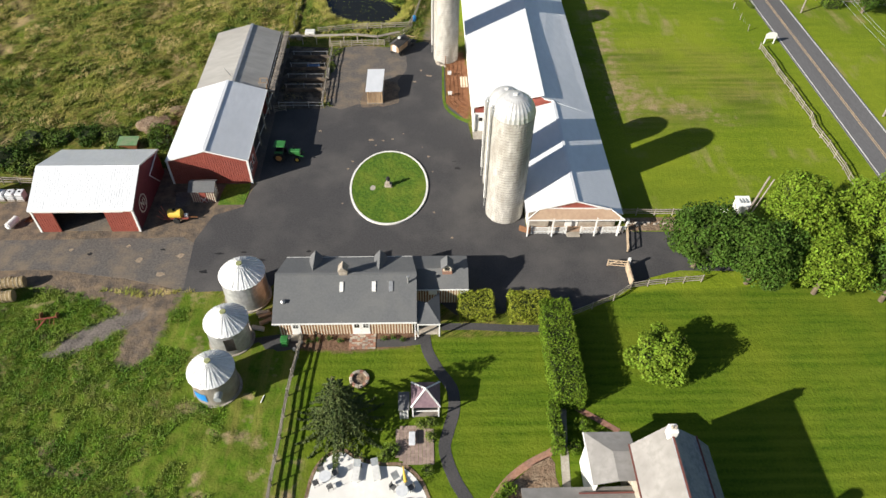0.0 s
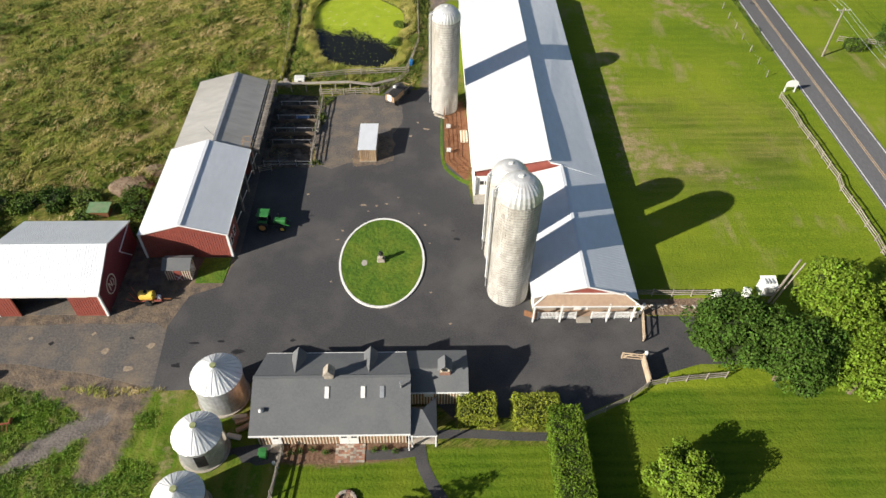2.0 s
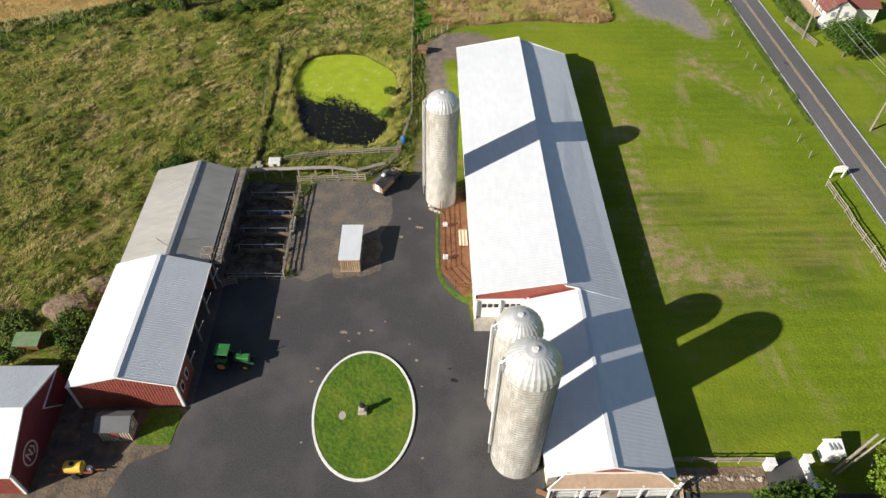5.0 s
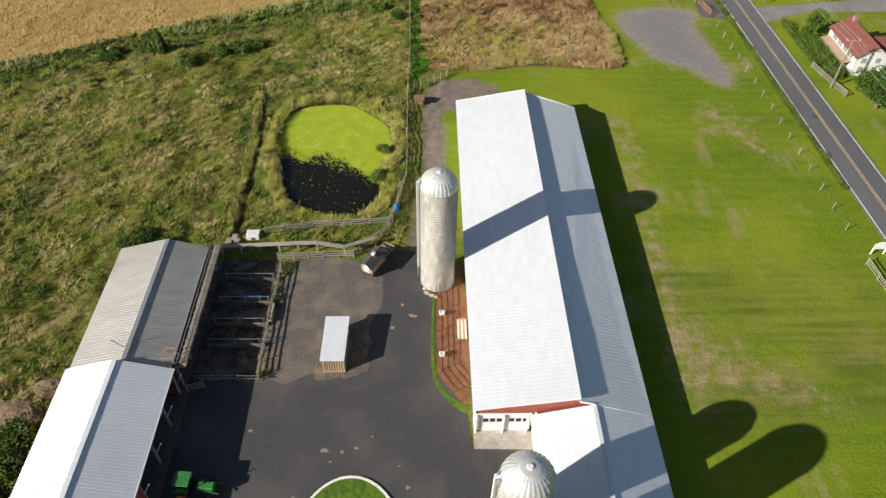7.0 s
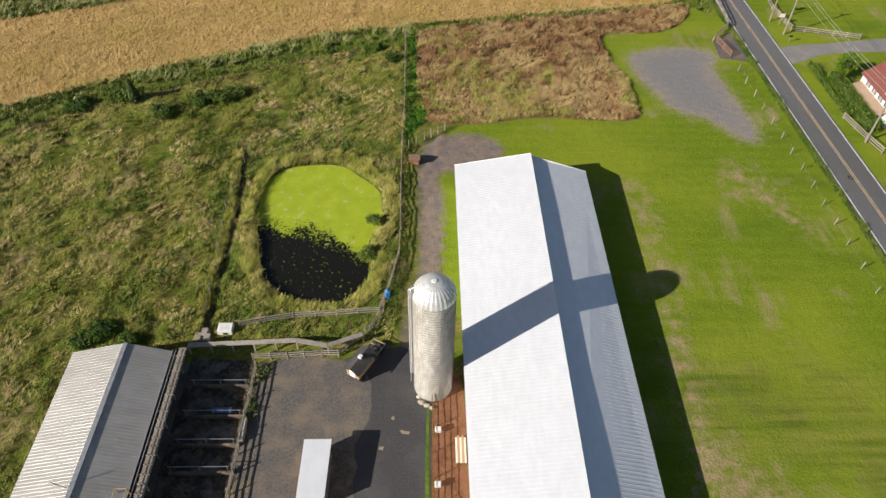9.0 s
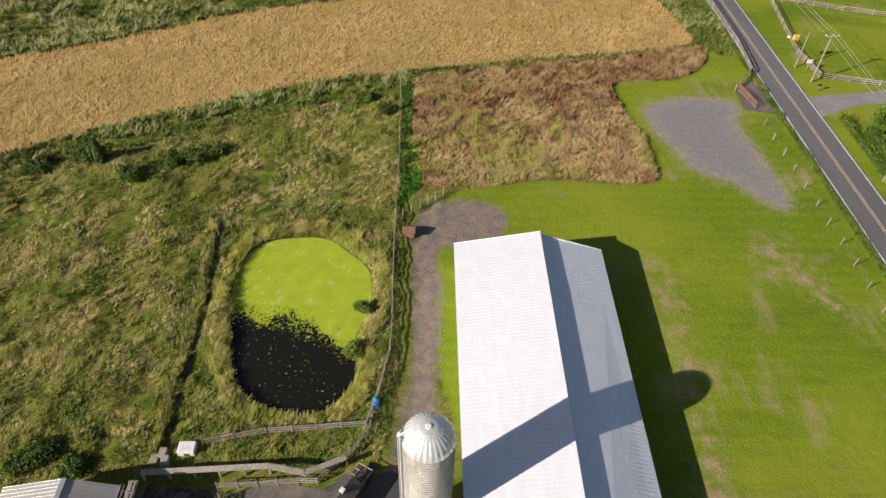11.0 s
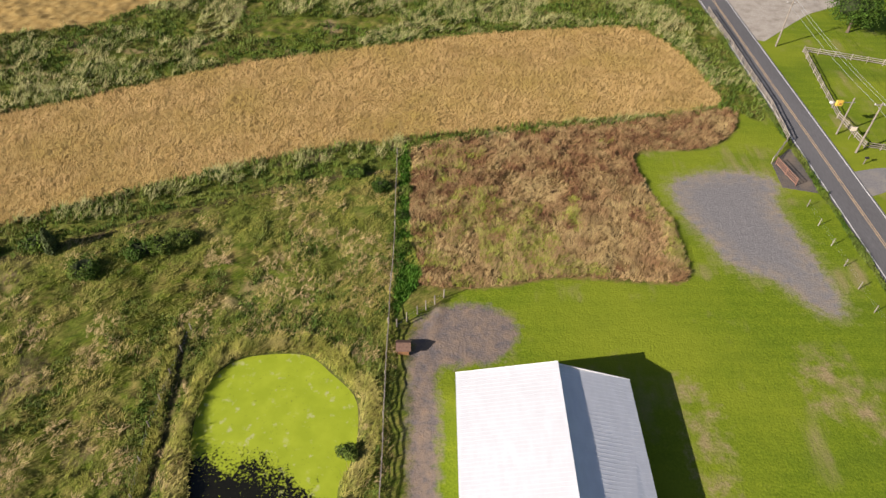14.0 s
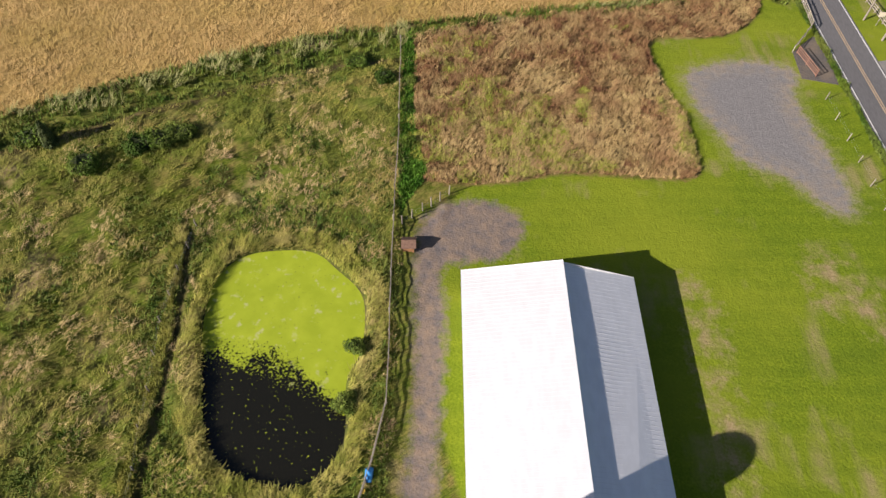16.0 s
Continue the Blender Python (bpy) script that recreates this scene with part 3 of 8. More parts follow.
bm = bmesh.new()
box(bm, 65.2, -600, -0.1, 71.4, 900, 0.03)


def along_road(bm):
    """Turns what runs north to the road's own bearing."""
    for v in bm.verts:
        v.co.x += 0.55 - 0.0155 * v.co.y
    return bm


along_road(bm)
road = lone("road", bm, M_ROAD, "grey two-lane country road", "road", kind="structure")
for x, w, m, n in ((65.55, 0.14, M_LINE_WHITE, "edge_line"), (71.1, 0.14, M_LINE_WHITE, "edge_line"), (68.2, 0.11, M_LINE_YELLOW, "centre_line"), (68.5, 0.11, M_LINE_YELLOW, "centre_line")):
    part(n, along_road(box(bmesh.new(), x - w / 2, -400, 0.03, x + w / 2, 600, 0.036)), m, road)
M_PALE_DRIVE = mat("pale_worn_drive", (0.17, 0.165, 0.165), (0.24, 0.23, 0.225), 4, (0.3, 0.27, 0.22), 0.4, 0.9, bump=0.3)
sheet("north_drive", [(69.4, 141), (74, 143), (84, 152), (100, 162), (95, 175), (80, 162), (69.2, 158)], 0.0, M_CONCRETE, "pale concrete driveway across the road", "driveway", 2)
sheet("east_drive", [(70.2, 95.4), (76, 98.2), (84, 99.6), (110, 101), (110, 106), (90, 104.4), (79, 102.4), (70.2, 101)], 0.0, M_PALE_DRIVE, "grey driveway to the white house", "driveway", 2)


def pond_material():
    m, t, b = shader("pond_water", 0.05, 0, 0.35)
    at = place(t)
    g = add(t, "SeparateXYZ")
    t.links.new(at, g.inputs[0])
    bow = calc(t, "MAXIMUM", calc(t, "ADD", g.outputs["X"], 10.0), 0.0)
    edge = calc(t, "ADD", calc(t, "SUBTRACT", g.outputs["Y"], 56.6), calc(t, "MULTIPLY", calc(t, "MULTIPLY", bow, bow), 0.05))
    n1, n2, n3 = grain(t, at, 0.3, 5, 0.25, 0.75), grain(t, at, 1.5, 7, 0.3, 0.7, 0.7), grain(t, at, 4.0, 3, 0.32, 0.68)
    drift = calc(t, "ADD", edge, calc(t, "MULTIPLY", calc(t, "SUBTRACT", n1, 0.5), 3.2))
    cover = calc(t, "ADD", calc(t, "MULTIPLY", drift, 0.17), 0.84, True)
    scum = calc(t, "ADD", calc(t, "MULTIPLY", n2, 0.45), calc(t, "MULTIPLY", n3, 0.55))
    weed = calc(t, "MULTIPLY", calc(t, "SUBTRACT", scum, calc(t, "SUBTRACT", 1.0, calc(t, "MULTIPLY", cover, 1.05))), 3.5, True)
    stray = calc(t, "GREATER_THAN", grain(t, at, 3.2, 3, 0.3, 0.7), 0.955)
    weed = calc(t, "MAXIMUM", weed, stray)
    col = blend(t, grain(t, at, 0.5, 6, 0.35, 0.7), (0.26, 0.335, 0.012), (0.32, 0.39, 0.02))
    col = blend(t, calc(t, "MULTIPLY", grain(t, at, 0.5, 7, 0.66, 0.76), 0.5), col, (0.45, 0.47, 0.2))
    col = blend(t, calc(t, "MULTIPLY", grain(t, at, 1.1, 7, 0.6, 0.7), 0.55), col, (0.46, 0.45, 0.26))
    t.links.new(blend(t, weed, (0.010, 0.010, 0.007), col), b.inputs["Base Color"])
    t.links.new(calc(t, "ADD", calc(t, "MULTIPLY", weed, 0.75), 0.06), b.inputs["Roughness"])
    relief(t, b, calc(t, "MULTIPLY", weed, n2), 0.3, 0.02)
    return m


bm = bmesh.new()
pl = [Vector((x, y)) for x, y in LINES["pond"]]
pc = sum(pl, Vector((0, 0))) / len(pl)
bm.faces.new([bm.verts.new((*(pc + (v - pc) * 1.09), -0.3)) for v in pl])
lone("pond_water", bm, pond_material(), "dark farm pond half covered with lime green duckweed", "pond", kind="structure")

# ---------- island in the yard ----------
EL = [(0.2 + 5.1 * math.cos(a * math.tau / 64), 7.25 * math.sin(a * math.tau / 64)) for a in range(64)]
island = thing("planted_island", (0.2, 0, 0), "oval lawn island with a white painted kerb", "island", kind="structure")
bm = bmesh.new()
for i in range(64):
    j = (i + 1) % 64
    ring = []
    for k in (i, j):
        x, y = EL[k]
        nx, ny = (x - 0.2) / 5.1, y / 7.25
        ring.append([bm.verts.new(p) for p in ((x, y, 0), (x, y, 0.16), (x - 0.24 * nx, y - 0.24 * ny, 0.16), (x - 0.24 * nx, y - 0.24 * ny, 0))])
    for a, b in ((0, 1), (1, 2), (2, 3)):
        bm.faces.new((ring[0][a], ring[1][a], ring[1][b], ring[0][b]))
part("kerb", bm, M_WHITE_CURB, island, "white painted kerb")
M_ISLAND = mat("island_lawn", (0.045, 0.10, 0.007), (0.095, 0.165, 0.012), 2.5, (0.16, 0.19, 0.02), 0.35, 0.95, bump=0.6, depth=0.06)
bm = bmesh.new()
bmesh.ops.create_circle(bm, cap_ends=True, segments=64, radius=1, matrix=Matrix.LocRotScale((0.2, 0, 0.12), None, (4.9, 7.05, 1)))
part("turf", bm, M_ISLAND, island, "dark green clipped turf")
for i, (px, py, s) in enumerate(((-1.9, -0.4, 0.5),)):
    bm = bmesh.new()
    bmesh.ops.create_circle(bm, cap_ends=True, segments=12, radius=1, matrix=Matrix.LocRotScale((px, py, 0.126), None, (s * 0.7, s, 1)))
    part("worn_patch", bm, M_CONCRETE, island)
pump = thing("stone_pedestal", (0.1, 0, 0.12), "stone pedestal with a small dark ornament on the island", "pedestal")
part("base", box(bmesh.new(), -0.35, -0.45, 0.12, 0.55, 0.45, 0.45, 0.05), M_STONE, pump)
part("column", box(bmesh.new(), -0.15, -0.25, 0.45, 0.35, 0.25, 0.95, 0.06), M_STONE, pump)
bm = bmesh.new()
rod(bm, (0.1, 0, 0.95), (0.1, 0, 1.25), 0.12, 0.3, 12)
rod(bm, (0.1, 0, 1.25), (0.1, 0, 1.6), 0.3, 0.18, 12)
part("ornament", bm, M_BLACK, pump, "small dark urn")


# ---------- long dairy barn ----------
def panel_roof(parent, name, a, b, c, d, material, step=0.45, t=0.07, ribname="rib"):
    r = part(name, slab(bmesh.new(), (a, b, c, d), t), material, parent)
    tagged(part("standing_seam_set", ribs(bmesh.new(), a, b, c, d, step, 0.04, 0.012), material, r), kind="stuff")
    return r


WX0, RX, EX0, BS, BN = 11.45, 21.05, 28.65, 11.6, 62.5
WE, RZ, EE, RE = 4.25, 6.16, 2.85, 5.76
barn = thing("dairy_barn", (20, 26, 0), "long white metal roofed barn with red gables", "barn")
part("wall_west", box(bmesh.new(), WX0 + 0.35, BS + 0.3, 0, WX0 + 0.55, BN - 0.3, WE - 0.05), M_WHITE, barn, "white west wall")
part("wall_east", box(bmesh.new(), EX0 - 0.6, -7.6, 0, EX0 - 0.4, BN - 0.3, EE - 0.02), M_WHITE, barn, "white east wall")
GAB = [(WX0 + 0.36, WE - 0.1), (RX - 0.05, RZ - 0.12), (RX, RE - 0.14), (EX0 - 0.5, EE - 0.02), (EX0 - 0.5, 0), (WX0 + 0.36, 0)]
part("wall_north", wall_profile(bmesh.new(), GAB, BN - 0.5, BN - 0.3), M_WHITE, barn)
part("gable_south", wall_profile(bmesh.new(), [(WX0 + 0.36, WE - 0.12), (RX - 0.05, RZ - 0.14), (RX + 0.05, RE - 0.1), (22.7, 5.05), (22.7, 3.1), (WX0 + 0.36, 3.1)], BS + 0.3, BS + 0.5), M_RED, barn, "red south gable")
part("wall_south", box(bmesh.new(), WX0 + 0.36, BS + 0.32, 0, 17.2, BS + 0.5, 3.1), M_WHITE, barn)
panel_roof(barn, "roof_west", (WX0, BS, WE), (WX0, BN, WE), (RX + 0.25, BN, RZ + 0.06), (RX + 0.25, BS, RZ + 0.06), M_ROOF_WHITE, 0.42)
panel_roof(barn, "roof_east", (EX0, BS, EE), (EX0 + 0.25, BN, EE + 0.4), (RX, BN, RE), (RX, BS, RE), M_ROOF_WHITE, 0.42)
part("ridge_wall", box(bmesh.new(), RX - 0.06, BS + 0.35, RE - 0.15, RX + 0.04, BN - 0.35, RZ - 0.06), M_WHITE, barn)
bm = bmesh.new()
beam(bm, (WX0, BS - 0.03, WE - 0.06), (RX + 0.25, BS - 0.03, RZ), 0.05, 0.22)
beam(bm, (RX + 0.25, BS - 0.03, RE - 0.2), (22.7, BS - 0.03, 5.15), 0.05, 0.2)
part("gable_trim", bm, M_WHITE, barn)
bm = bmesh.new()
beam(bm, (WX0, BN + 0.03, WE - 0.06), (RX + 0.25, BN + 0.03, RZ), 0.05, 0.22)
beam(bm, (RX, BN + 0.03, RE + 0.12), (EX0 + 0.25, BN + 0.03, EE + 0.32), 0.05, 0.2)
part("gable_trim", bm, M_WHITE, barn)
for x0 in (12.4, 14.9):
    d = part("sliding_door", box(bmesh.new(), x0, BS + 0.24, 0.03, x0 + 2.2, BS + 0.31, 2.6), M_WHITE, barn, "white loading door")
    bm = bmesh.new()
    for i in range(3):
        box(bm, x0 + 0.15 + i * 0.66, BS + 0.22, 1.7, x0 + 0.66 + i * 0.66, BS + 0.245, 2.3)
    part("panes", bm, M_DARK, d)
for x in (11.9, 14.5, 16.8):
    part("post", box(bmesh.new(), x - 0.08, BS - 0.05, 0.03, x + 0.08, BS + 0.23, 2.95), M_WHITE, barn)
# front wing
FX, FR, FZ, FS = 16.9, 22.7, 5.02, -8.4
sl = (FZ - EE) / (EX0 - FR)
panel_roof(barn, "wing_roof_west", (FX, FS - 0.2, 3.2), (FX, BS, 3.2), (FR, BS, FZ), (FR, FS - 0.2, FZ), M_ROOF_WHITE, 0.42)
panel_roof(barn, "wing_roof_east", (EX0, FS - 0.2, EE), (EX0, BS, EE), (FR, BS, FZ), (FR, FS - 0.2, FZ), M_ROOF_WHITE, 0.42)
part("ridge_cap", beam(bmesh.new(), (FR, FS - 0.2, FZ + 0.03), (FR, BS, FZ + 0.03), 0.4, 0.06), M_ROOF_WHITE, barn)
part("wing_wall_west", box(bmesh.new(), FX + 0.5, -7.6, 0, FX + 0.7, BS + 0.3, 3.3), M_WHITE, barn)
part("wing_gable", wall_profile(bmesh.new(), [(FX + 0.5, 3.2), (FR, FZ - 0.1), (EX0 - 0.5, 3.0)], FS, FS + 0.15), M_RED, barn, "small red gable over the porch")
part("pent_roof", slab(bmesh.new(), ((FX, FS - 1.15, 2.9), (EX0, FS - 1.15, 2.8), (EX0 - 1.7, FS - 0.06, 3.7), (FX + 1.7, FS - 0.06, 3.8)), 0.1), M_SAND_SIDING, barn, "sand-brown pent roof over the porch")
bm = bmesh.new()
beam(bm, (FX, FS - 1.15, 2.88), (EX0, FS - 1.15, 2.78), 0.08, 0.14)
beam(bm, (FX + 1.6, FS - 0.1, 3.84), (EX0 - 1.6, FS - 0.1, 3.74), 0.1, 0.12)
for x0, x1, z0, z1 in ((FX, FX + 1.7, 2.95, 3.84), (EX0, EX0 - 1.7, 2.85, 3.74)):
    beam(bm, (x0, FS - 1.15, z0), (x1, FS - 0.1, z1), 0.12, 0.1)
    beam(bm, (x1, FS - 0.22, z1 - 0.05), (FR, FS - 0.22, FZ - 0.02), 0.06, 0.18)
part("porch_trim", bm, M_WHITE, barn)
part("front_wall", box(bmesh.new(), FX + 0.5, -7.8, 0, EX0 - 0.4, -7.6, 2.8), M_STONE, barn, "pale stone front wall")
part("front_door", box(bmesh.new(), 22.0, -7.86, 0.2, 23.6, -7.79, 2.35), M_WHITE, barn, "white double door")
for x in (18.2, 19.6, 25, 26.6):
    part("front_window", box(bmesh.new(), x, -7.85, 1.1, x + 0.9, -7.79, 2.1), M_DARK, barn)
part("porch_deck", box(bmesh.new(), FX + 0.6, -8.75, 0, EX0 + 0.4, -7.85, 0.2), M_SAND_SIDING, barn, "tan porch deck")
part("porch_step", box(bmesh.new(), 22.1, -9.6, 0, 23.7, -8.76, 0.17, 0.03), M_CONCRETE, barn)
for x0, x1 in ((17.8, 22.0), (23.8, 29.0)):
    bm = bmesh.new()
    for z in (0.35, 1.02):
        box(bm, x0, -8.98, z, x1, -8.9, z + 0.07)
    part("porch_rail", bm, M_WHITE, barn, "white picket porch rail")
    n = round((x1 - x0) / 0.16)
    bm = bmesh.new()
    for i in range(n + 1):
        x = x0 + (x1 - x0) * i / n
        box(bm, x - 0.04, -9.01, 0.1, x + 0.04, -8.985, 1.02)
    part("pickets", bm, M_WHITE, barn)
    for x in np.linspace(x0, x1, 3):
        part("rail_post", box(bmesh.new(), x - 0.07, -9.02, 0, x + 0.07, -8.88, 1.2), M_WHITE, barn)
for x in (17.2, 20.2, 25.4, 28.2):
    part("porch_post", box(bmesh.new(), x - 0.08, FS - 1.05, 0, x + 0.08, FS - 0.89, 3.0), M_WHITE, barn)
bm = bmesh.new()
beam(bm, (FX - 0.6, -8.6, 0.7), (FX + 0.6, -9.1, 0.7), 0.08, 0.9)
lone("brown_gate", bm, M_BROWN, "short brown board gate beside the barn porch", "gate")


# ---------- silos ----------
def silo(x, y, r, h, dome, name_label, rings, side=-1, chute=0.2):
    s = thing("silo", (x, y, 0), name_label, "silo", "silos by the barn")
    n = 44
    verts, faces = [], []
    dz = h / rings
    for i in range(n):
        cut = (i % 2) * 0.5
        zs = sorted({0.0, h, *[dz * (q + cut) for q in range(rings + 1) if 0 < dz * (q + cut) < h]})
        for z0, z1 in zip(zs, zs[1:]):
            a0, a1 = (i + 0.03) * math.tau / n, (i + 0.97) * math.tau / n
            rr = r + rnd.uniform(-0.008, 0.012)
            b = len(verts)
            for a, rad in ((a0, r - 0.06), (a0, rr), (a1, rr), (a1, r - 0.06)):
                for z in (z0 + 0.012, z1 - 0.012):
                    verts.append((rad * math.cos(a), rad * math.sin(a), z))
            faces += [(b, b + 2, b + 3, b + 1), (b + 2, b + 4, b + 5, b + 3), (b + 4, b + 6, b + 7, b + 5), (b + 1, b + 3, b + 5, b + 7), (b, b + 6, b + 4, b + 2)]
    me = bpy.data.meshes.new("stave_facing")
    me.from_pydata(verts, [], faces)
    me.materials.append(M_STAVE)
    st = tagged(new("stave_facing", me), "pale stained concrete staves", kind="stuff")
    st.parent = s
    part("core", rod(bmesh.new(), (x, y, 0), (x, y, h), r - 0.03, n=44), M_STAVE, s)
    bm = bmesh.new()
    for q in range(rings * 2):
        z = (q + 0.5) * dz / 2 * 1.0
        prev = None
        for i in range(45):
            a = i * math.tau / 44
            cur = [bm.verts.new((x + (r + 0.012 + o) * math.cos(a), y + (r + 0.012 + o) * math.sin(a), z + e)) for o, e in ((0, -0.02), (0.025, 0), (0, 0.02))]
            if prev:
                bm.faces.new((prev[0], cur[0], cur[1], prev[1]))
                bm.faces.new((prev[1], cur[1], cur[2], prev[2]))
            prev = cur
    tagged(part("hoop_set", bm, M_HOOP, s), kind="stuff")
    bm = bmesh.new()
    m, rows = 28, 7
    vv = []
    for j in range(rows):
        a = j / (rows - 1) * radians(84)
        ring = []
        for i in range(m * 2):
            b = i * math.tau / (m * 2)
            k = (r + 0.06) * (1 + (0.014 if i % 2 else -0.012))
            ring.append(bm.verts.new((x + k * math.cos(a) * math.cos(b), y + k * math.cos(a) * math.sin(b), h + dome * math.sin(a))))
        vv.append(ring)
    for j in range(rows - 1):
        for i in range(m * 2):
            k = (i + 1) % (m * 2)
            bm.faces.new((vv[j][i], vv[j][k], vv[j + 1][k], vv[j + 1][i]))
    d = part("dome", bm, M_DOME, s, "ribbed bright metal dome")
    part("dome_cap", rod(bmesh.new(), (x, y, h + dome * 0.985), (x, y, h + dome * 1.03), r * 0.14, r * 0.1, 16), M_SHAFT, d)
    ang = math.pi * 0.97 if side < 0 else 0
    cx, cy = x + (r + 0.2) * math.cos(ang), y + (r + 0.2) * math.sin(ang)
    part("chute", rod(bmesh.new(), (cx, cy, 2.2), (cx, cy, h + 0.3), chute, n=12), M_SHAFT, s, "white ladder chute")
    part("fill_pipe", rod(bmesh.new(), (cx - 0.1, cy - 0.32, 1.0), (cx - 0.1, cy - 0.32, h + 0.6), 0.06, n=8), M_GALV, s)
    bm = bmesh.new()
    rod(bm, (cx - 0.1, cy - 0.32, h + 0.6), (x - r * 0.6, y, h + dome * 0.72), 0.1, n=8)
    part("filler_elbow", bm, M_GALV, s)
    part("dome_hatch", box(bmesh.new(), x - r - 0.15, y - 0.5, h - 0.2, x - r * 0.75, y + 0.4, h + 0.75, 0.05), M_GALV, s)
    for q in range(int(h / 2.4)):
        part("chute_bracket", beam(bmesh.new(), (cx, cy, 2.5 + q * 2.4), (x + r * math.cos(ang), y + r * math.sin(ang), 2.5 + q * 2.4), 0.08), M_GALV, s)
    return s


silo(14.8, -4.87, 2.32, 15.0, 2.35, "tall pale concrete stave silo at the barn front", 20)
silo(14.6, 1.0, 2.1, 12.0, 2.15, "shorter concrete stave silo behind the tall one", 16)
silo(8.45, 31.6, 1.95, 14.6, 1.75, "slender pale concrete stave silo by the lot", 20)


# ---------- red wagon barn and pole barn ----------
def siding(bm, a, b, z0, zfun, step=0.3, h=0.03, out=(0, -1)):
    """Upright ribs on a wall from a to b, to a height given by zfun(s)."""
    a, b = Vector(a), Vector(b)
    n = round((b - a).length / step)
    for i in range(n + 1):
        s = i / n
        p = a.lerp(b, s)
        z1 = zfun(s)
        if z1 - z0 > 0.1:
            d = (b - a).normalized() * 0.035
            o = Vector(out) * h
            q = [bm.verts.new((*(p - d), z0)), bm.verts.new((*(p + o), z0)), bm.verts.new((*(p + d), z0)), bm.verts.new((*(p - d), z1)), bm.verts.new((*(p + o), z1)), bm.verts.new((*(p + d), z1))]
            bm.faces.new((q[0], q[1], q[4], q[3]))
            bm.faces.new((q[1], q[2], q[5], q[4]))
    return bm


ax0, ax1, ay0, ay1, ae, ar, ac = -27.9, -17.5, 0.75, 16.6, 3.85, 5.45, -22.7
wb = thing("wagon_barn", (ac, 8.5, 0), "red metal barn with a white roof, open towards the yard", "barn")
part("gable_south", wall_profile(bmesh.new(), [(ax0 + 0.15, 0), (ax0 + 0.15, ae - 0.05), (ac, ar - 0.12), (ax1 - 0.15, ae - 0.05), (ax1 - 0.15, 0)], ay0 + 0.1, ay0 + 0.25), M_RED, wb, "red ribbed gable wall")
part("gable_ribs", siding(bmesh.new(), (ax0 + 0.2, ay0 + 0.1), (ax1 - 0.2, ay0 + 0.1), 0.02, lambda s: ae + (ar - ae) * (1 - abs(2 * s - 1)) - 0.18), M_RED, wb)
part("wall_west", box(bmesh.new(), ax0 + 0.15, ay0 + 0.25, 0, ax0 + 0.3, ay1 - 0.2, ae - 0.08), M_RED, wb)
part("wall_north", wall_profile(bmesh.new(), [(ax0 + 0.3, 0), (ax0 + 0.3, ae - 0.1), (ac, ar - 0.14), (ax1 - 0.3, ae - 0.1), (ax1 - 0.3, 0)], ay1 - 0.4, ay1 - 0.25), M_RED, wb)
part("wall_east", box(bmesh.new(), ax1 - 0.3, ay0 + 0.25, 0, ax1 - 0.15, ay0 + 4.2, ae - 0.08), M_RED, wb)
for y in (1.6, 3.1):
    w = part("window", box(bmesh.new(), ax1 - 0.15, y, 1.3, ax1 - 0.1, y + 0.8, 2.5), M_WHITE, wb, "white framed window")
    part("pane", box(bmesh.new(), ax1 - 0.1, y + 0.12, 1.45, ax1 - 0.09, y + 0.68, 2.35), M_DARK, w)
panel_roof(wb, "roof_west", (ax0, ay0, ae), (ax0, ay1, ae), (ac, ay1, ar), (ac, ay0, ar), M_ROOF_WHITE, 0.3)
panel_roof(wb, "roof_east", (ax1, ay0, ae), (ax1, ay1, ae), (ac, ay1, ar), (ac, ay0, ar), M_ROOF_WHITE, 0.3)
part("ridge_cap", beam(bmesh.new(), (ac, ay0, ar + 0.03), (ac, ay1, ar + 0.03), 0.45, 0.05), M_ROOF_WHITE, wb)
bm = bmesh.new()
beam(bm, (ax0, ay0 - 0.02, ae - 0.06), (ac, ay0 - 0.02, ar - 0.06), 0.05, 0.2)
beam(bm, (ax1, ay0 - 0.02, ae - 0.06), (ac, ay0 - 0.02, ar - 0.06), 0.05, 0.2)
beam(bm, (ax1 + 0.02, ay0, ae - 0.06), (ax1 + 0.02, ay1, ae - 0.06), 0.05, 0.18)
part("white_trim", bm, M_WHITE, wb)
for x in (ax0 + 0.15, ax1 - 0.15):
    part("corner_board", box(bmesh.new(), x - 0.13, ay0 + 0.03, 0, x + 0.13, ay0 + 0.28, ae - 0.1), M_WHITE, wb)
for y in (5.0, 8.8, 12.6, 16.2):
    part("post", box(bmesh.new(), ax1 - 0.35, y - 0.1, 0, ax1 - 0.15, y + 0.1, ae - 0.1), M_WOOD_GREY, wb)
    part("knee_brace", beam(bmesh.new(), (ax1 - 0.2, y, 1.6), (ax1 + 0.75, y, ae - 0.3), 0.09), M_WHITE, wb)

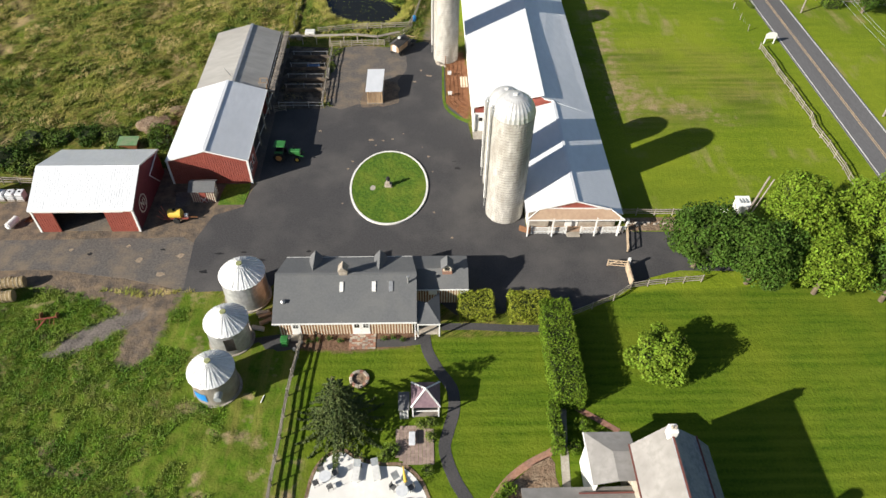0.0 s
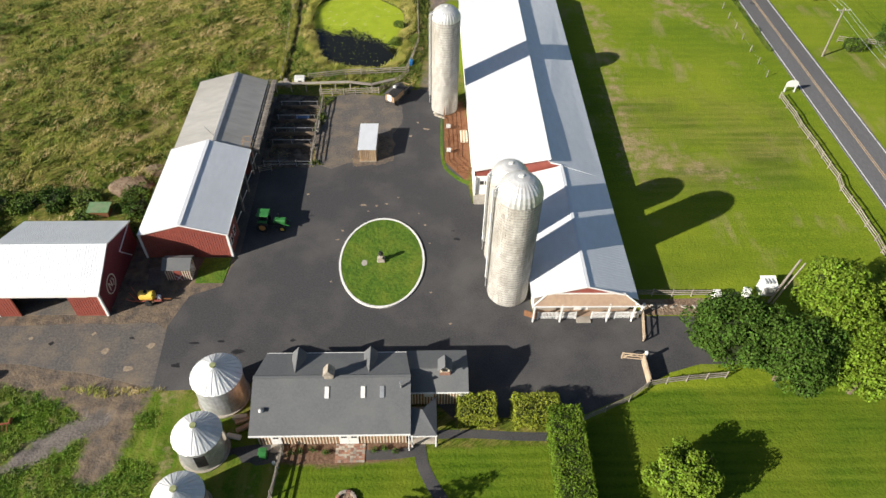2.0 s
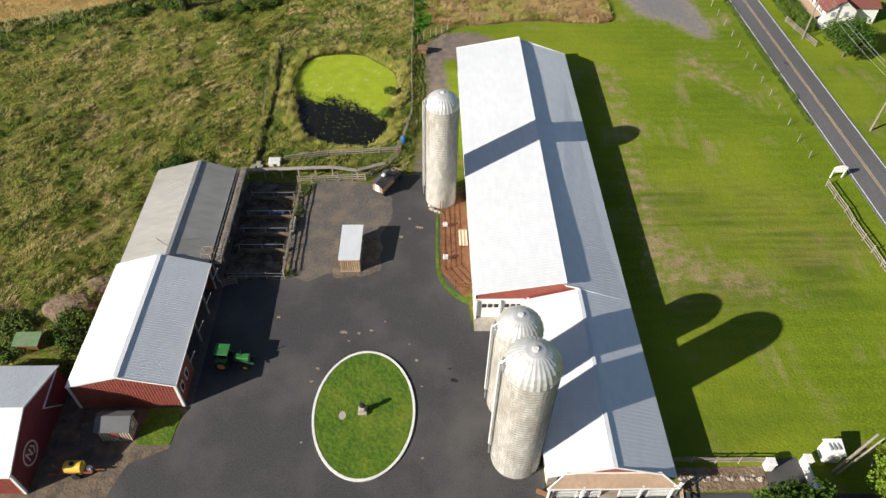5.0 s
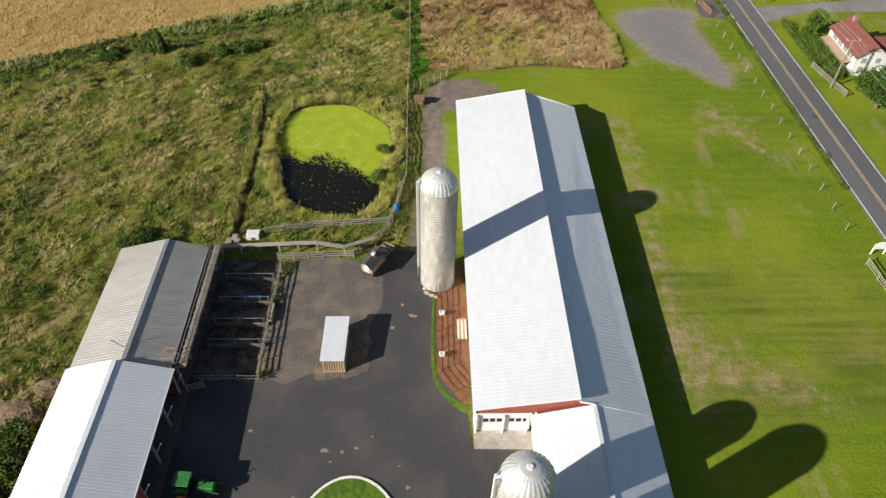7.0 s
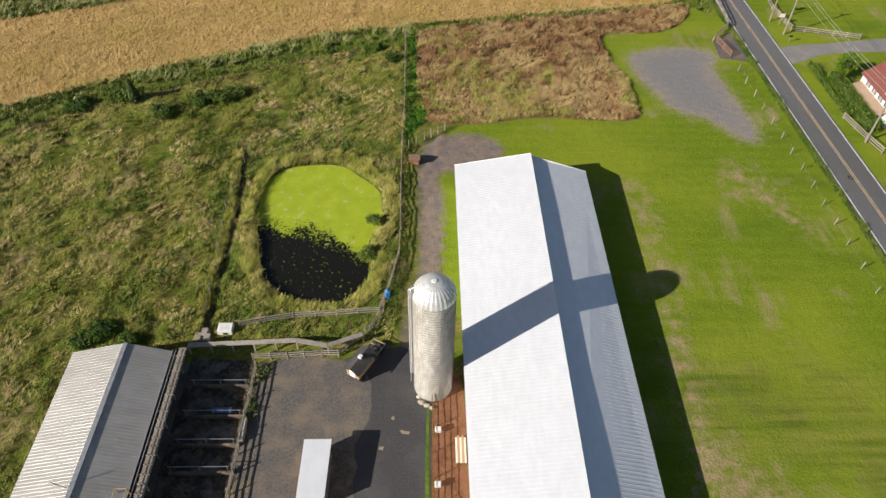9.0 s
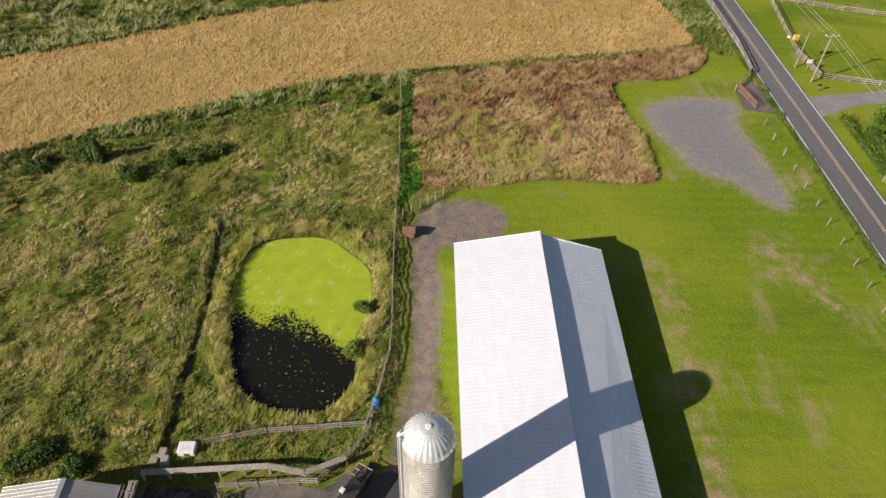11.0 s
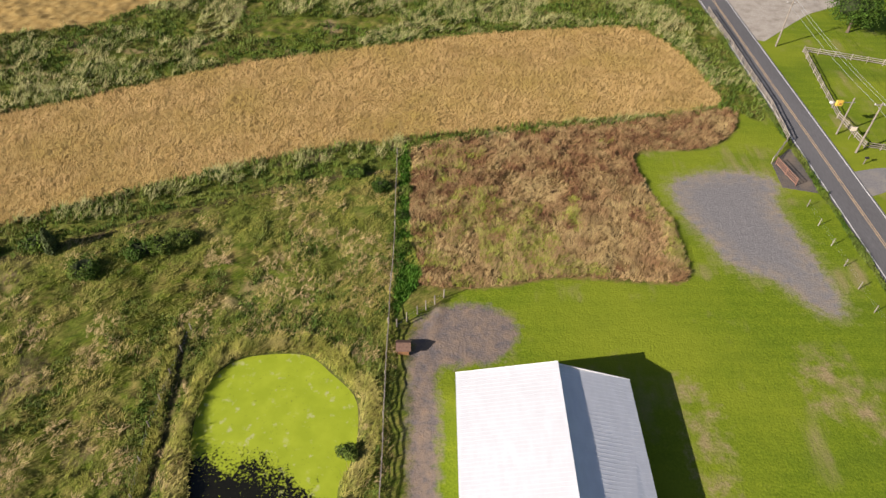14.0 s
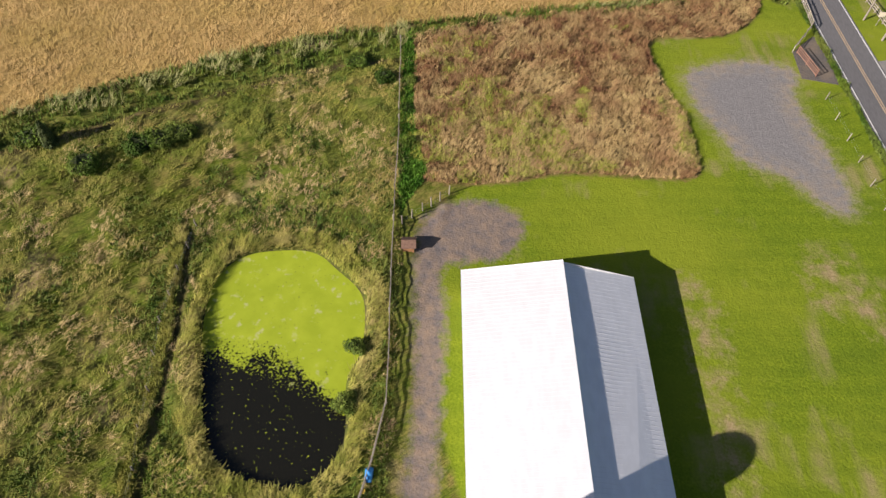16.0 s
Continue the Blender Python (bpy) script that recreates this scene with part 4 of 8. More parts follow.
px0, px1, py0, py1, pe, pr, pc_ = -27.9, -17.3, 16.9, 33.5, 3.3, 4.9, -22.15
pb = thing("cattle_barn", (pc_, 25, 0), "open cattle barn with a weathered grey metal roof", "barn")
part("wall_west", box(bmesh.new(), px0 + 0.2, py0 + 0.2, 0, px0 + 0.35, py1 - 0.2, pe - 0.06), M_WOOD_GREY, pb)
part("gable_north", wall_profile(bmesh.new(), [(px0 + 0.35, 0), (px0 + 0.35, pe - 0.1), (pc_, pr - 0.12), (px1 - 0.3, pe - 0.1), (px1 - 0.3, 0)], py1 - 0.4, py1 - 0.25), M_WOOD_GREY, pb)
part("gable_south", wall_profile(bmesh.new(), [(px0 + 0.35, 2.4), (px0 + 0.35, pe - 0.1), (pc_, pr - 0.1), (px1 - 0.3, pe - 0.1), (px1 - 0.3, 2.4)], py0 + 0.05, py0 + 0.15), M_RED, pb, "strip of red gable")
panel_roof(pb, "roof_west", (px0, py0, pe), (px0, py1, pe), (pc_, py1, pr), (pc_, py0, pr), M_ROOF_GREY, 0.34)
panel_roof(pb, "roof_east", (px1 - 0.6, py0, pe + 0.2), (px1 - 0.6, py1, pe + 0.2), (pc_, py1, pr), (pc_, py0, pr), M_ROOF_GREY, 0.34)
part("ridge_cap", beam(bmesh.new(), (pc_, py0, pr + 0.04), (pc_, py1, pr + 0.04), 0.42, 0.06), M_GALV, pb)
part("feed_conveyor", slab(bmesh.new(), ((px1 - 0.1, py0 + 0.3, pe), (px1 - 0.1, py1 + 0.6, pe), (px1 + 0.65, py1 + 0.6, pe), (px1 + 0.65, py0 + 0.3, pe)), 0.18), M_WOOD_GREY, pb, "pale wooden feed conveyor along the eave")
for y in np.arange(py0 + 0.8, py1 + 0.5, 0.9):
    part("conveyor_cleat", box(bmesh.new(), px1 - 0.13, y, pe, px1 + 0.68, y + 0.07, pe + 0.09), M_WOOD_GREY, pb)
for x in (px1 - 0.5, px1 - 0.2):
    part("conveyor_rail", beam(bmesh.new(), (x, py0 + 0.4, pe + 0.45), (x, py1, pe + 0.45), 0.05), M_GALV, pb)
for y in np.linspace(py0 + 0.4, py1 - 0.3, 6):
    part("post", box(bmesh.new(), px1 - 0.45, y - 0.09, 0, px1 - 0.27, y + 0.09, pe - 0.15), M_WOOD_GREY, pb)
part("mast", beam(bmesh.new(), (-22.6, 18.6, pr - 0.3), (-23.4, 18.4, pr + 1.3), 0.06), M_GALV, pb)
bm = bmesh.new()
for a, b in (((-18.7, 17.4, 3.5), (-18.7, 17.4, 4.5)), ((-17.7, 17.4, 3.4), (-17.7, 17.4, 4.5)), ((-18.7, 18.6, 3.5), (-18.7, 18.6, 4.5)), ((-17.7, 18.6, 3.4), (-17.7, 18.6, 4.5)), ((-18.7, 17.4, 4.5), (-17.7, 17.4, 4.5)), ((-18.7, 18.6, 4.5), (-17.7, 18.6, 4.5)), ((-18.7, 17.4, 4.5), (-18.7, 18.6, 4.5)), ((-17.7, 17.4, 4.5), (-17.7, 18.6, 4.5))):
    beam(bm, a, b, 0.06)
part("platform_guard", bm, M_WOOD_TAN, pb)

sheet("wagon_barn_floor", [(-27.6, 1.0), (-16.9, 1.0), (-16.9, 17.4), (-27.6, 16.6)], 0.004, M_OLD_ASPHALT, "dusty dark floor under the wagon barn", "floor", 0)
sheet("cattle_barn_floor", [(-27.6, 16.7), (-17.0, 17.5), (-17.0, 34.6), (-27.6, 33.3)], 0.002, M_OLD_ASPHALT, "trodden dark floor under the cattle barn", "floor", 0)

# ---------- machinery shed ----------
mx0, mx1, my0, my1, ms, mr, mn, mry = -41.7, -29.5, -8.15, 3.3, 3.75, 6.1, 3.75, -2.75
sh = thing("machinery_shed", (-35.6, -2.5, 0), "red machinery shed with a bright white roof and an open door", "shed")
prof = [(my0 + 0.25, 0), (my0 + 0.25, ms - 0.06), (mry, mr - 0.12), (my1 - 0.2, mn - 0.06), (my1 - 0.2, 0)]


def wall_profile_x(bm, pts, x0, x1):
    a = [bm.verts.new((x0, y, z)) for y, z in pts]
    b = [bm.verts.new((x1, y, z)) for y, z in pts]
    bm.faces.new(a)
    bm.faces.new(b[::-1])
    for i in range(len(pts)):
        j = (i + 1) % len(pts)
        bm.faces.new((a[i], b[i], b[j], a[j]))
    return bm


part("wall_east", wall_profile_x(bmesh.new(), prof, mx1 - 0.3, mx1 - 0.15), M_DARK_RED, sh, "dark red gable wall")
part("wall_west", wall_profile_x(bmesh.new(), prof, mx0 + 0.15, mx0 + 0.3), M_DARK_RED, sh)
part("wall_north", box(bmesh.new(), mx0 + 0.3, my1 - 0.35, 0, mx1 - 0.3, my1 - 0.2, mn - 0.08), M_DARK_RED, sh)
for n, x0, x1 in (("wall_front", mx0 + 0.3, -39.1), ("wall_front", -33.1, mx1 - 0.3)):
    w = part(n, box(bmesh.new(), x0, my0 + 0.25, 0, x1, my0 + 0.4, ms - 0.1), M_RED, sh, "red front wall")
    part("front_ribs", siding(bmesh.new(), (x0 + 0.1, my0 + 0.25), (x1 - 0.1, my0 + 0.25), 0.05, lambda s: ms - 0.15, 0.28), M_RED, w)
part("door_header", box(bmesh.new(), -39.1, my0 + 0.25, ms - 0.35, -33.1, my0 + 0.4, ms - 0.1), M_RED, sh)
panel_roof(sh, "roof_south", (mx0, my0, ms), (mx1, my0, ms), (mx1, mry, mr), (mx0, mry, mr), M_ROOF_WHITE, 0.3)
panel_roof(sh, "roof_north", (mx0, my1, mn), (mx1, my1, mn), (mx1, mry, mr), (mx0, mry, mr), M_ROOF_WHITE, 0.3)
bm = bmesh.new()
beam(bm, (mx0, my0 - 0.03, ms - 0.08), (mx1, my0 - 0.03, ms - 0.08), 0.06, 0.2)
beam(bm, (mx1 + 0.03, my0, ms - 0.05), (mx1 + 0.03, mry, mr - 0.06), 0.05, 0.2)
beam(bm, (mx1 + 0.03, my1, mn - 0.05), (mx1 + 0.03, mry, mr - 0.06), 0.05, 0.2)
part("white_trim", bm, M_WHITE, sh)
for x in (mx0 + 0.2, mx1 - 0.2):
    part("corner_board", box(bmesh.new(), x - 0.12, my0 + 0.18, 0, x + 0.12, my0 + 0.42, ms - 0.1), M_WHITE, sh)
part("door_track", box(bmesh.new(), -41.2, my0 + 0.1, ms - 0.45, -30.8, my0 + 0.2, ms - 0.33), M_WHITE, sh)
part("lean_brace", beam(bmesh.new(), (mx1 - 0.1, -1.0, 3.0), (mx1 - 0.1, 2.9, 5.0 - 1.4), 0.12), M_WHITE, sh)
part("lean_brace", beam(bmesh.new(), (mx1 - 0.1, -1.0, 3.0), (mx1 - 0.1, 1.0, 0.3), 0.1), M_WHITE, sh)
bm = bmesh.new()
for i in range(28):
    a, b = i * math.tau / 28, (i + 1) * math.tau / 28
    beam(bm, (mx1 - 0.12, -5.0 + 1.1 * math.cos(a), 2.0 + 1.1 * math.sin(a)), (mx1 - 0.12, -5.0 + 1.1 * math.cos(b), 2.0 + 1.1 * math.sin(b)), 0.05, 0.14)
for p, q in (((-5.5, 1.5), (-5.5, 2.6)), ((-5.5, 2.6), (-4.9, 1.6)), ((-4.9, 1.6), (-4.9, 2.5)), ((-4.6, 2.5), (-4.3, 2.0)), ((-4.3, 2.0), (-4.6, 1.4))):
    beam(bm, (mx1 - 0.12, p[0], p[1]), (mx1 - 0.12, q[0], q[1]), 0.05, 0.13)
part("round_emblem", bm, M_CREAM, sh, "round cream emblem on the gable")
part("floor", box(bmesh.new(), mx0 + 0.3, my0 + 0.4, -0.02, mx1 - 0.3, my1 - 0.4, 0.02), M_OLD_ASPHALT, sh)


# ---------- cottage with striped siding ----------
hx0, hx1, hs, hr, hn = -11.05, 3.9, -24.2, -19.3, -15.5
hse, hrz, hne = 2.6, 4.75, 3.2
wy = -23.7
house = thing("cottage", (-3.5, -20, 0), "long cottage with brown striped siding and grey shingle roof", "cottage")
core = part("wall_south", box(bmesh.new(), hx0 + 0.5, wy, 0, hx1 - 0.4, wy + 0.2, hse + 0.1), M_BROWN, house, "brown wall with cream battens")
n = 47
for i in range(n):
    x = hx0 + 0.6 + (hx1 - hx0 - 1.1) * i / (n - 1)
    if not (-9.4 < x < -8.2 or -3.0 < x < -1.0):
        part("batten", box(bmesh.new(), x - 0.055, wy - 0.035, 0.05, x + 0.055, wy - 0.002, hse), M_CREAM, core)
part("wall_west", wall_profile_x(bmesh.new(), [(wy, 0), (wy, hse), (hr, hrz - 0.12), (hn - 0.4, hne - 0.02), (hn - 0.4, 0)], hx0 + 0.5, hx0 + 0.7), M_BROWN, house)
part("wall_east", wall_profile_x(bmesh.new(), [(wy, 0), (wy, hse), (hr, hrz - 0.12), (hn - 0.4, hne - 0.02), (hn - 0.4, 0)], hx1 - 0.6, hx1 - 0.4), M_BROWN, house)
part("wall_north", box(bmesh.new(), hx0 + 0.7, hn - 0.6, 0, hx1 - 0.6, hn - 0.4, hne), M_BROWN, house)


def shingles(parent, name, a, b, c, d, courses, t=0.09):
    """A roof panel from eave a-b to ridge d-c with shingle courses lapped over one another."""
    r = part(name, slab(bmesh.new(), (a, b, c, d), t), M_SHINGLE, parent)
    a, b, c, d = map(Vector, (a, b, c, d))
    nrm = (b - a).cross(d - a).normalized()
    nrm = -nrm if nrm.z < 0 else nrm
    bm = bmesh.new()
    for k in range(courses):
        f0, f1 = k / courses, (k + 1) / courses
        v = [bm.verts.new(p) for p in (a.lerp(d, f0) + nrm * 0.022, b.lerp(c, f0) + nrm * 0.022, b.lerp(c, f1) + nrm * 0.003, a.lerp(d, f1) + nrm * 0.003, a.lerp(d, f0), b.lerp(c, f0))]
        bm.faces.new(v[:4])
        bm.faces.new((v[0], v[4], v[5], v[1]))
    tagged(part("shingle_cover", bm, M_SHINGLE, r), kind="stuff")
    return r


shingles(house, "roof_south", (hx0, hs, hse), (hx1, hs, hse), (hx1, hr, hrz), (hx0, hr, hrz), 30)
shingles(house, "roof_north", (hx0 + 0.5, hn, hne), (hx1 - 0.5, hn, hne), (hx1, hr, hrz), (hx0, hr, hrz), 22)
part("ridge_cap", beam(bmesh.new(), (hx0, hr, hrz + 0.03), (hx1, hr, hrz + 0.03), 0.3, 0.05), M_SHINGLE, house)
part("gutter", beam(bmesh.new(), (hx0, hs - 0.06, hse - 0.07), (hx1, hs - 0.06, hse - 0.07), 0.12, 0.12), M_WHITE, house, "white gutter")
part("gutter", beam(bmesh.new(), (hx0 + 0.5, hn + 0.04, hne - 0.07), (hx1 - 0.5, hn + 0.04, hne - 0.07), 0.12, 0.12), M_WHITE, house)
part("downpipe", beam(bmesh.new(), (hx1 - 0.2, wy - 0.15, hse - 0.1), (hx1 - 0.2, wy - 0.9, 0.1), 0.09), M_WHITE, house)
for i, (x0, x1) in enumerate(((-9.3, -8.3), (-2.9, -1.95), (-1.95, -1.05))):
    d = part("door", box(bmesh.new(), x0, wy - 0.07, 0.06, x1 - 0.02, wy - 0.003, 2.15), M_WHITE, house, "white half-glazed door")
    for a in (0, 1):
        for b in (0, 1):
            xa = x0 + 0.22 + a * 0.28
            part("pane", box(bmesh.new(), xa, wy - 0.085, 1.2 + b * 0.36, xa + 0.24, wy - 0.068, 1.52 + b * 0.36), M_DARK, d)
for x in (-9.8, -7.6, -5.2, 0.4):
    part("wall_lamp", box(bmesh.new(), x - 0.07, wy - 0.17, 1.9, x + 0.07, wy - 0.003, 2.15, 0.02), M_BLACK, house)
for x in (-7.2, -0.1):
    dm = part("dormer", wall_profile(bmesh.new(), [(x - 0.5, 3.2), (x - 0.5, 3.75), (x, 4.4), (x + 0.5, 3.75), (x + 0.5, 3.2)], hr + 1.2, hn - 0.35), M_WHITE, house, "small gabled dormer")
    bm = bmesh.new()
    slab(bm, ((x - 0.7, hn - 0.15, 3.6), (x - 0.7, hr + 2.4, 3.6), (x, hr + 0.5, 4.52), (x, hn - 0.15, 4.52)), 0.06)
    slab(bm, ((x + 0.7, hn - 0.15, 3.6), (x + 0.7, hr + 2.4, 3.6), (x, hr + 0.5, 4.52), (x, hn - 0.15, 4.52)), 0.06)
    part("dormer_roof", bm, M_SHINGLE, dm)
ch = part("chimney", box(bmesh.new(), -4.3, -19.5, 4.2, -3.4, -18.7, 5.3, 0.03), M_STONE, house, "stone chimney with a gabled cap")
bm = bmesh.new()
wall_profile(bm, [(-4.4, 5.3), (-3.85, 6.0), (-3.3, 5.3)], -19.6, -18.6)
part("chimney_cap", bm, M_STONE, ch)
for x, m in ((-4.0, M_WHITE), (-0.6, M_WHITE), (1.2, M_GALV)):
    z = lambda y: hse + (y - hs) / (hr - hs) * (hrz - hse)
    s = part("skylight", slab(bmesh.new(), ((x - 0.2, -21.2, z(-21.2) + 0.12), (x + 0.2, -21.2, z(-21.2) + 0.12), (x + 0.2, -20.2, z(-20.2) + 0.12), (x - 0.2, -20.2, z(-20.2) + 0.12)), 0.13), M_SHAFT if m is M_WHITE else M_GALV, house, "pale roof skylight")
bm = bmesh.new()
rod(bm, (-10, -22.2, 3.3), (-10, -22.2, 3.75), 0.16, n=12)
rod(bm, (-10, -22.2, 3.75), (-10, -22.2, 3.95), 0.28, 0.1, n=12)
part("roof_vent", bm, M_GALV, house)
bm = bmesh.new()
rod(bm, (3.0, -20.3, 4.2), (3.0, -20.3, 5.1), 0.09, n=10)
rod(bm, (3.0, -20.3, 5.1), (3.0, -20.3, 5.3), 0.16, n=10)
part("flue", bm, M_GALV, house, "metal flue pipe")
# east wing with cupola
wx0, wx1, ws, wr, wn = 3.4, 9.5, -19.8, -17.9, -14.9
wg = part("wing_wall", box(bmesh.new(), wx0 + 0.2, ws + 0.25, 0, wx1 - 0.2, ws + 0.45, 2.5), M_BROWN, house, "striped wing wall")
for i in range(19):
    x = wx0 + 0.6 + i * 0.29
    part("batten", box(bmesh.new(), x - 0.06, ws + 0.21, 0.05, x + 0.06, ws + 0.248, 2.45), M_CREAM, wg)
part("wing_wall_east", wall_profile_x(bmesh.new(), [(ws + 0.45, 0), (ws + 0.45, 2.5), (wr, 3.75), (wn - 0.3, 2.5), (wn - 0.3, 0)], wx1 - 0.4, wx1 - 0.2), M_BROWN, house)
part("wing_wall_north", box(bmesh.new(), wx0 + 0.2, wn - 0.5, 0, wx1 - 0.4, wn - 0.3, 2.5), M_BROWN, house)
shingles(house, "wing_roof_south", (wx0, ws, 2.6), (wx1, ws, 2.6), (wx1, wr, 3.85), (wx0, wr, 3.85), 14)
shingles(house, "wing_roof_north", (wx0, wn, 2.6), (wx1, wn, 2.6), (wx1, wr, 3.85), (wx0, wr, 3.85), 18)
part("wing_gutter", beam(bmesh.new(), (wx0, ws - 0.05, 2.53), (wx1, ws - 0.05, 2.53), 0.1, 0.1), M_WHITE, house)
for x in (5.2, 8.6):
    part("wing_window", box(bmesh.new(), x, ws + 0.17, 1.5, x + 0.9, ws + 0.25, 2.3), M_WHITE, house)
cu = part("cupola", box(bmesh.new(), 6.75, -18.4, 3.5, 7.65, -17.5, 4.6), M_CREAM, house, "small cupola with a red base")
part("cupola_base", box(bmesh.new(), 6.68, -18.47, 3.4, 7.72, -17.43, 3.95), M_BRICK, cu)
part("cupola_vent", box(bmesh.new(), 6.95, -18.42, 4.05, 7.45, -18.39, 4.5), M_DARK, cu)
bm = bmesh.new()
slab(bm, ((6.5, -18.65, 4.5), (6.5, -17.25, 4.5), (7.2, -17.25, 5.25), (7.2, -18.65, 5.25)), 0.07)
slab(bm, ((7.9, -18.65, 4.5), (7.9, -17.25, 4.5), (7.2, -17.25, 5.25), (7.2, -18.65, 5.25)), 0.07)
part("cupola_roof", bm, M_SHINGLE, cu)
# porch between the two
bm = bmesh.new()
slab(bm, ((3.9, -24.2, 2.35), (6.35, -24.3, 2.35), (6.35, -20.0, 2.35), (5.0, -21.9, 2.95), (3.9, -21.6, 2.95)), 0.08)
part("porch_roof", bm, M_SHINGLE, house, "hipped grey porch roof")
part("porch_fascia", beam(bmesh.new(), (3.9, -24.33, 2.28), (6.38, -24.33, 2.28), 0.06, 0.14), M_WHITE, house)
part("porch_floor", box(bmesh.new(), 3.7, -23.9, 0, 6.2, -19.9, 0.12), M_STONE, house)
for x in (4.0, 6.25):
    part("porch_post", box(bmesh.new(), x - 0.07, -24.2, 0.0, x + 0.07, -24.06, 2.25), M_WHITE, house)
pv = thing("brick_landing", (-1.8, -24.7, 0), "worn red and grey brick landing at the double door", "landing", kind="structure")
for i in range(10):
    for j in range(9):
        x, y = -3.25 + i * 0.28, -25.65 + j * 0.21
        part("brick", box(bmesh.new(), x, y, -0.02, x + 0.265, y + 0.195, 0.045 + rnd.uniform(0, 0.012)), M_BRICK if rnd.random() < 0.55 else M_STONE, pv)
bm = bmesh.new()
box(bm, -9.4, -24.6, 0.0, -8.2, -23.75, 0.16, 0.03)
lone("door_step", bm, M_STONE, "stone step before the side door", "step")


# ---------- grain bins ----------
def grain_bin(x, y, r, h, kind, label):
    b = thing("grain_bin", (x, y, 0), label, "grain bin", "row of grain bins")
    part("foundation", rod(bmesh.new(), (x, y, -0.05), (x, y, 0.18), r + 0.22, n=40), M_CONCRETE, b)
    bm = bmesh.new()
    rows, seg = max(8, int(h / 0.16)), 40
    prev = None
    for j in range(rows * 2 + 1):
        z = 0.18 + (h - 0.18) * j / (rows * 2)
        rr = r + (0.03 if j % 2 else 0)
        ring = [bm.verts.new((x + rr * math.cos(i * math.tau / seg), y + rr * math.sin(i * math.tau / seg), z)) for i in range(seg)]
        if prev:
            for i in range(seg):
                if kind == "open" and i % 10 < 3 and j > 2 * rows * 0.2 and j < 2 * rows * 0.85:
                    continue
                bm.faces.new((prev[i], prev[(i + 1) % seg], ring[(i + 1) % seg], ring[i]))
        prev = ring
    part("wall", bm, M_GALV if kind != "old" else M_BIN_OLD, b, "corrugated steel wall")
    bm = bmesh.new()
    m, top = 48, h + r * 0.62
    rim = [bm.verts.new((x + (r + 0.14) * math.cos(i * math.tau / m), y + (r + 0.14) * math.sin(i * math.tau / m), h - 0.05 + (0.07 if i % 2 else 0))) for i in range(m)]
    tip = [bm.verts.new((x + 0.28 * math.cos(i * math.tau / m), y + 0.28 * math.sin(i * math.tau / m), top + (0.02 if i % 2 else 0))) for i in range(m)]
    for i in range(m):
        bm.faces.new((rim[i], rim[(i + 1) % m], tip[(i + 1) % m], tip[i]))
    rf = part("roof", bm, M_BIN_ROOF, b, "ribbed conical roof")
    bm = bmesh.new()
    for i in range(24):
        a = i * math.tau / 24
        beam(bm, (x + (r + 0.12) * math.cos(a), y + (r + 0.12) * math.sin(a), h + 0.05), (x + 0.3 * math.cos(a), y + 0.3 * math.sin(a), top + 0.04), 0.05, 0.06)
    part("roof_seams", bm, M_BIN_ROOF, rf)
    part("filler_cap", rod(bmesh.new(), (x, y, top - 0.05), (x, y, top + 0.16), 0.34, 0.3, 20), M_CAP, b, "round filler cap")
    if kind == "old":
        bm = bmesh.new()
        rod(bm, (x + 0.9, y - r - 0.5, 2.0), (x + 0.9, y - r + 0.3, 2.0), 0.38, n=16)
        part("fan", bm, M_TANK_GREY, b, "grey fan housing on the wall")
        bm = bmesh.new()
        for i in range(4):
            a0 = math.radians(225 + i * 9)
            a1 = math.radians(225 + (i + 1) * 9)
            v = [bm.verts.new((x + (r + 0.06) * math.cos(a), y + (r + 0.06) * math.sin(a), z)) for a, z in ((a0, 0.9), (a1, 0.9), (a1, 2.1), (a0, 2.1))]
            bm.faces.new(v)
        part("blue_tarp", bm, M_BLUE, b, "bright blue tarp on the wall")
    return b


M_BIN_ROOF = mat("bin_roof_steel", (0.70, 0.71, 0.71), (0.78, 0.79, 0.79), 1.5, (0.58, 0.58, 0.56), 0.6, 0.4, metal=0.1, bump=0.03, vary=0.05, amount=0.5)
M_BIN_OLD = mat("old_bin_steel", (0.24, 0.22, 0.19), (0.34, 0.32, 0.28), 2, (0.17, 0.11, 0.07), 0.5, 0.6, metal=0.4, bump=0.05)
M_CAP = mat("dull_green_cap", (0.2, 0.22, 0.1), (0.3, 0.32, 0.16), 4)
M_BLUE = mat("blue_tarp", (0.02, 0.2, 0.55), (0.04, 0.28, 0.65), 3, rough=0.5)
M_TANK_GREY = mat("grey_paint", (0.24, 0.26, 0.27), (0.33, 0.35, 0.36), 3, rough=0.5)
grain_bin(-14.9, -18.3, 2.35, 3.9, "new", "bright galvanized grain bin with a conical roof")
grain_bin(-15.6, -24.2, 2.15, 3.3, "open", "weathered grain bin with gaps in its wall")
grain_bin(-15.9, -30.1, 2.15, 3.3, "old", "dull old grain bin with a blue tarp")


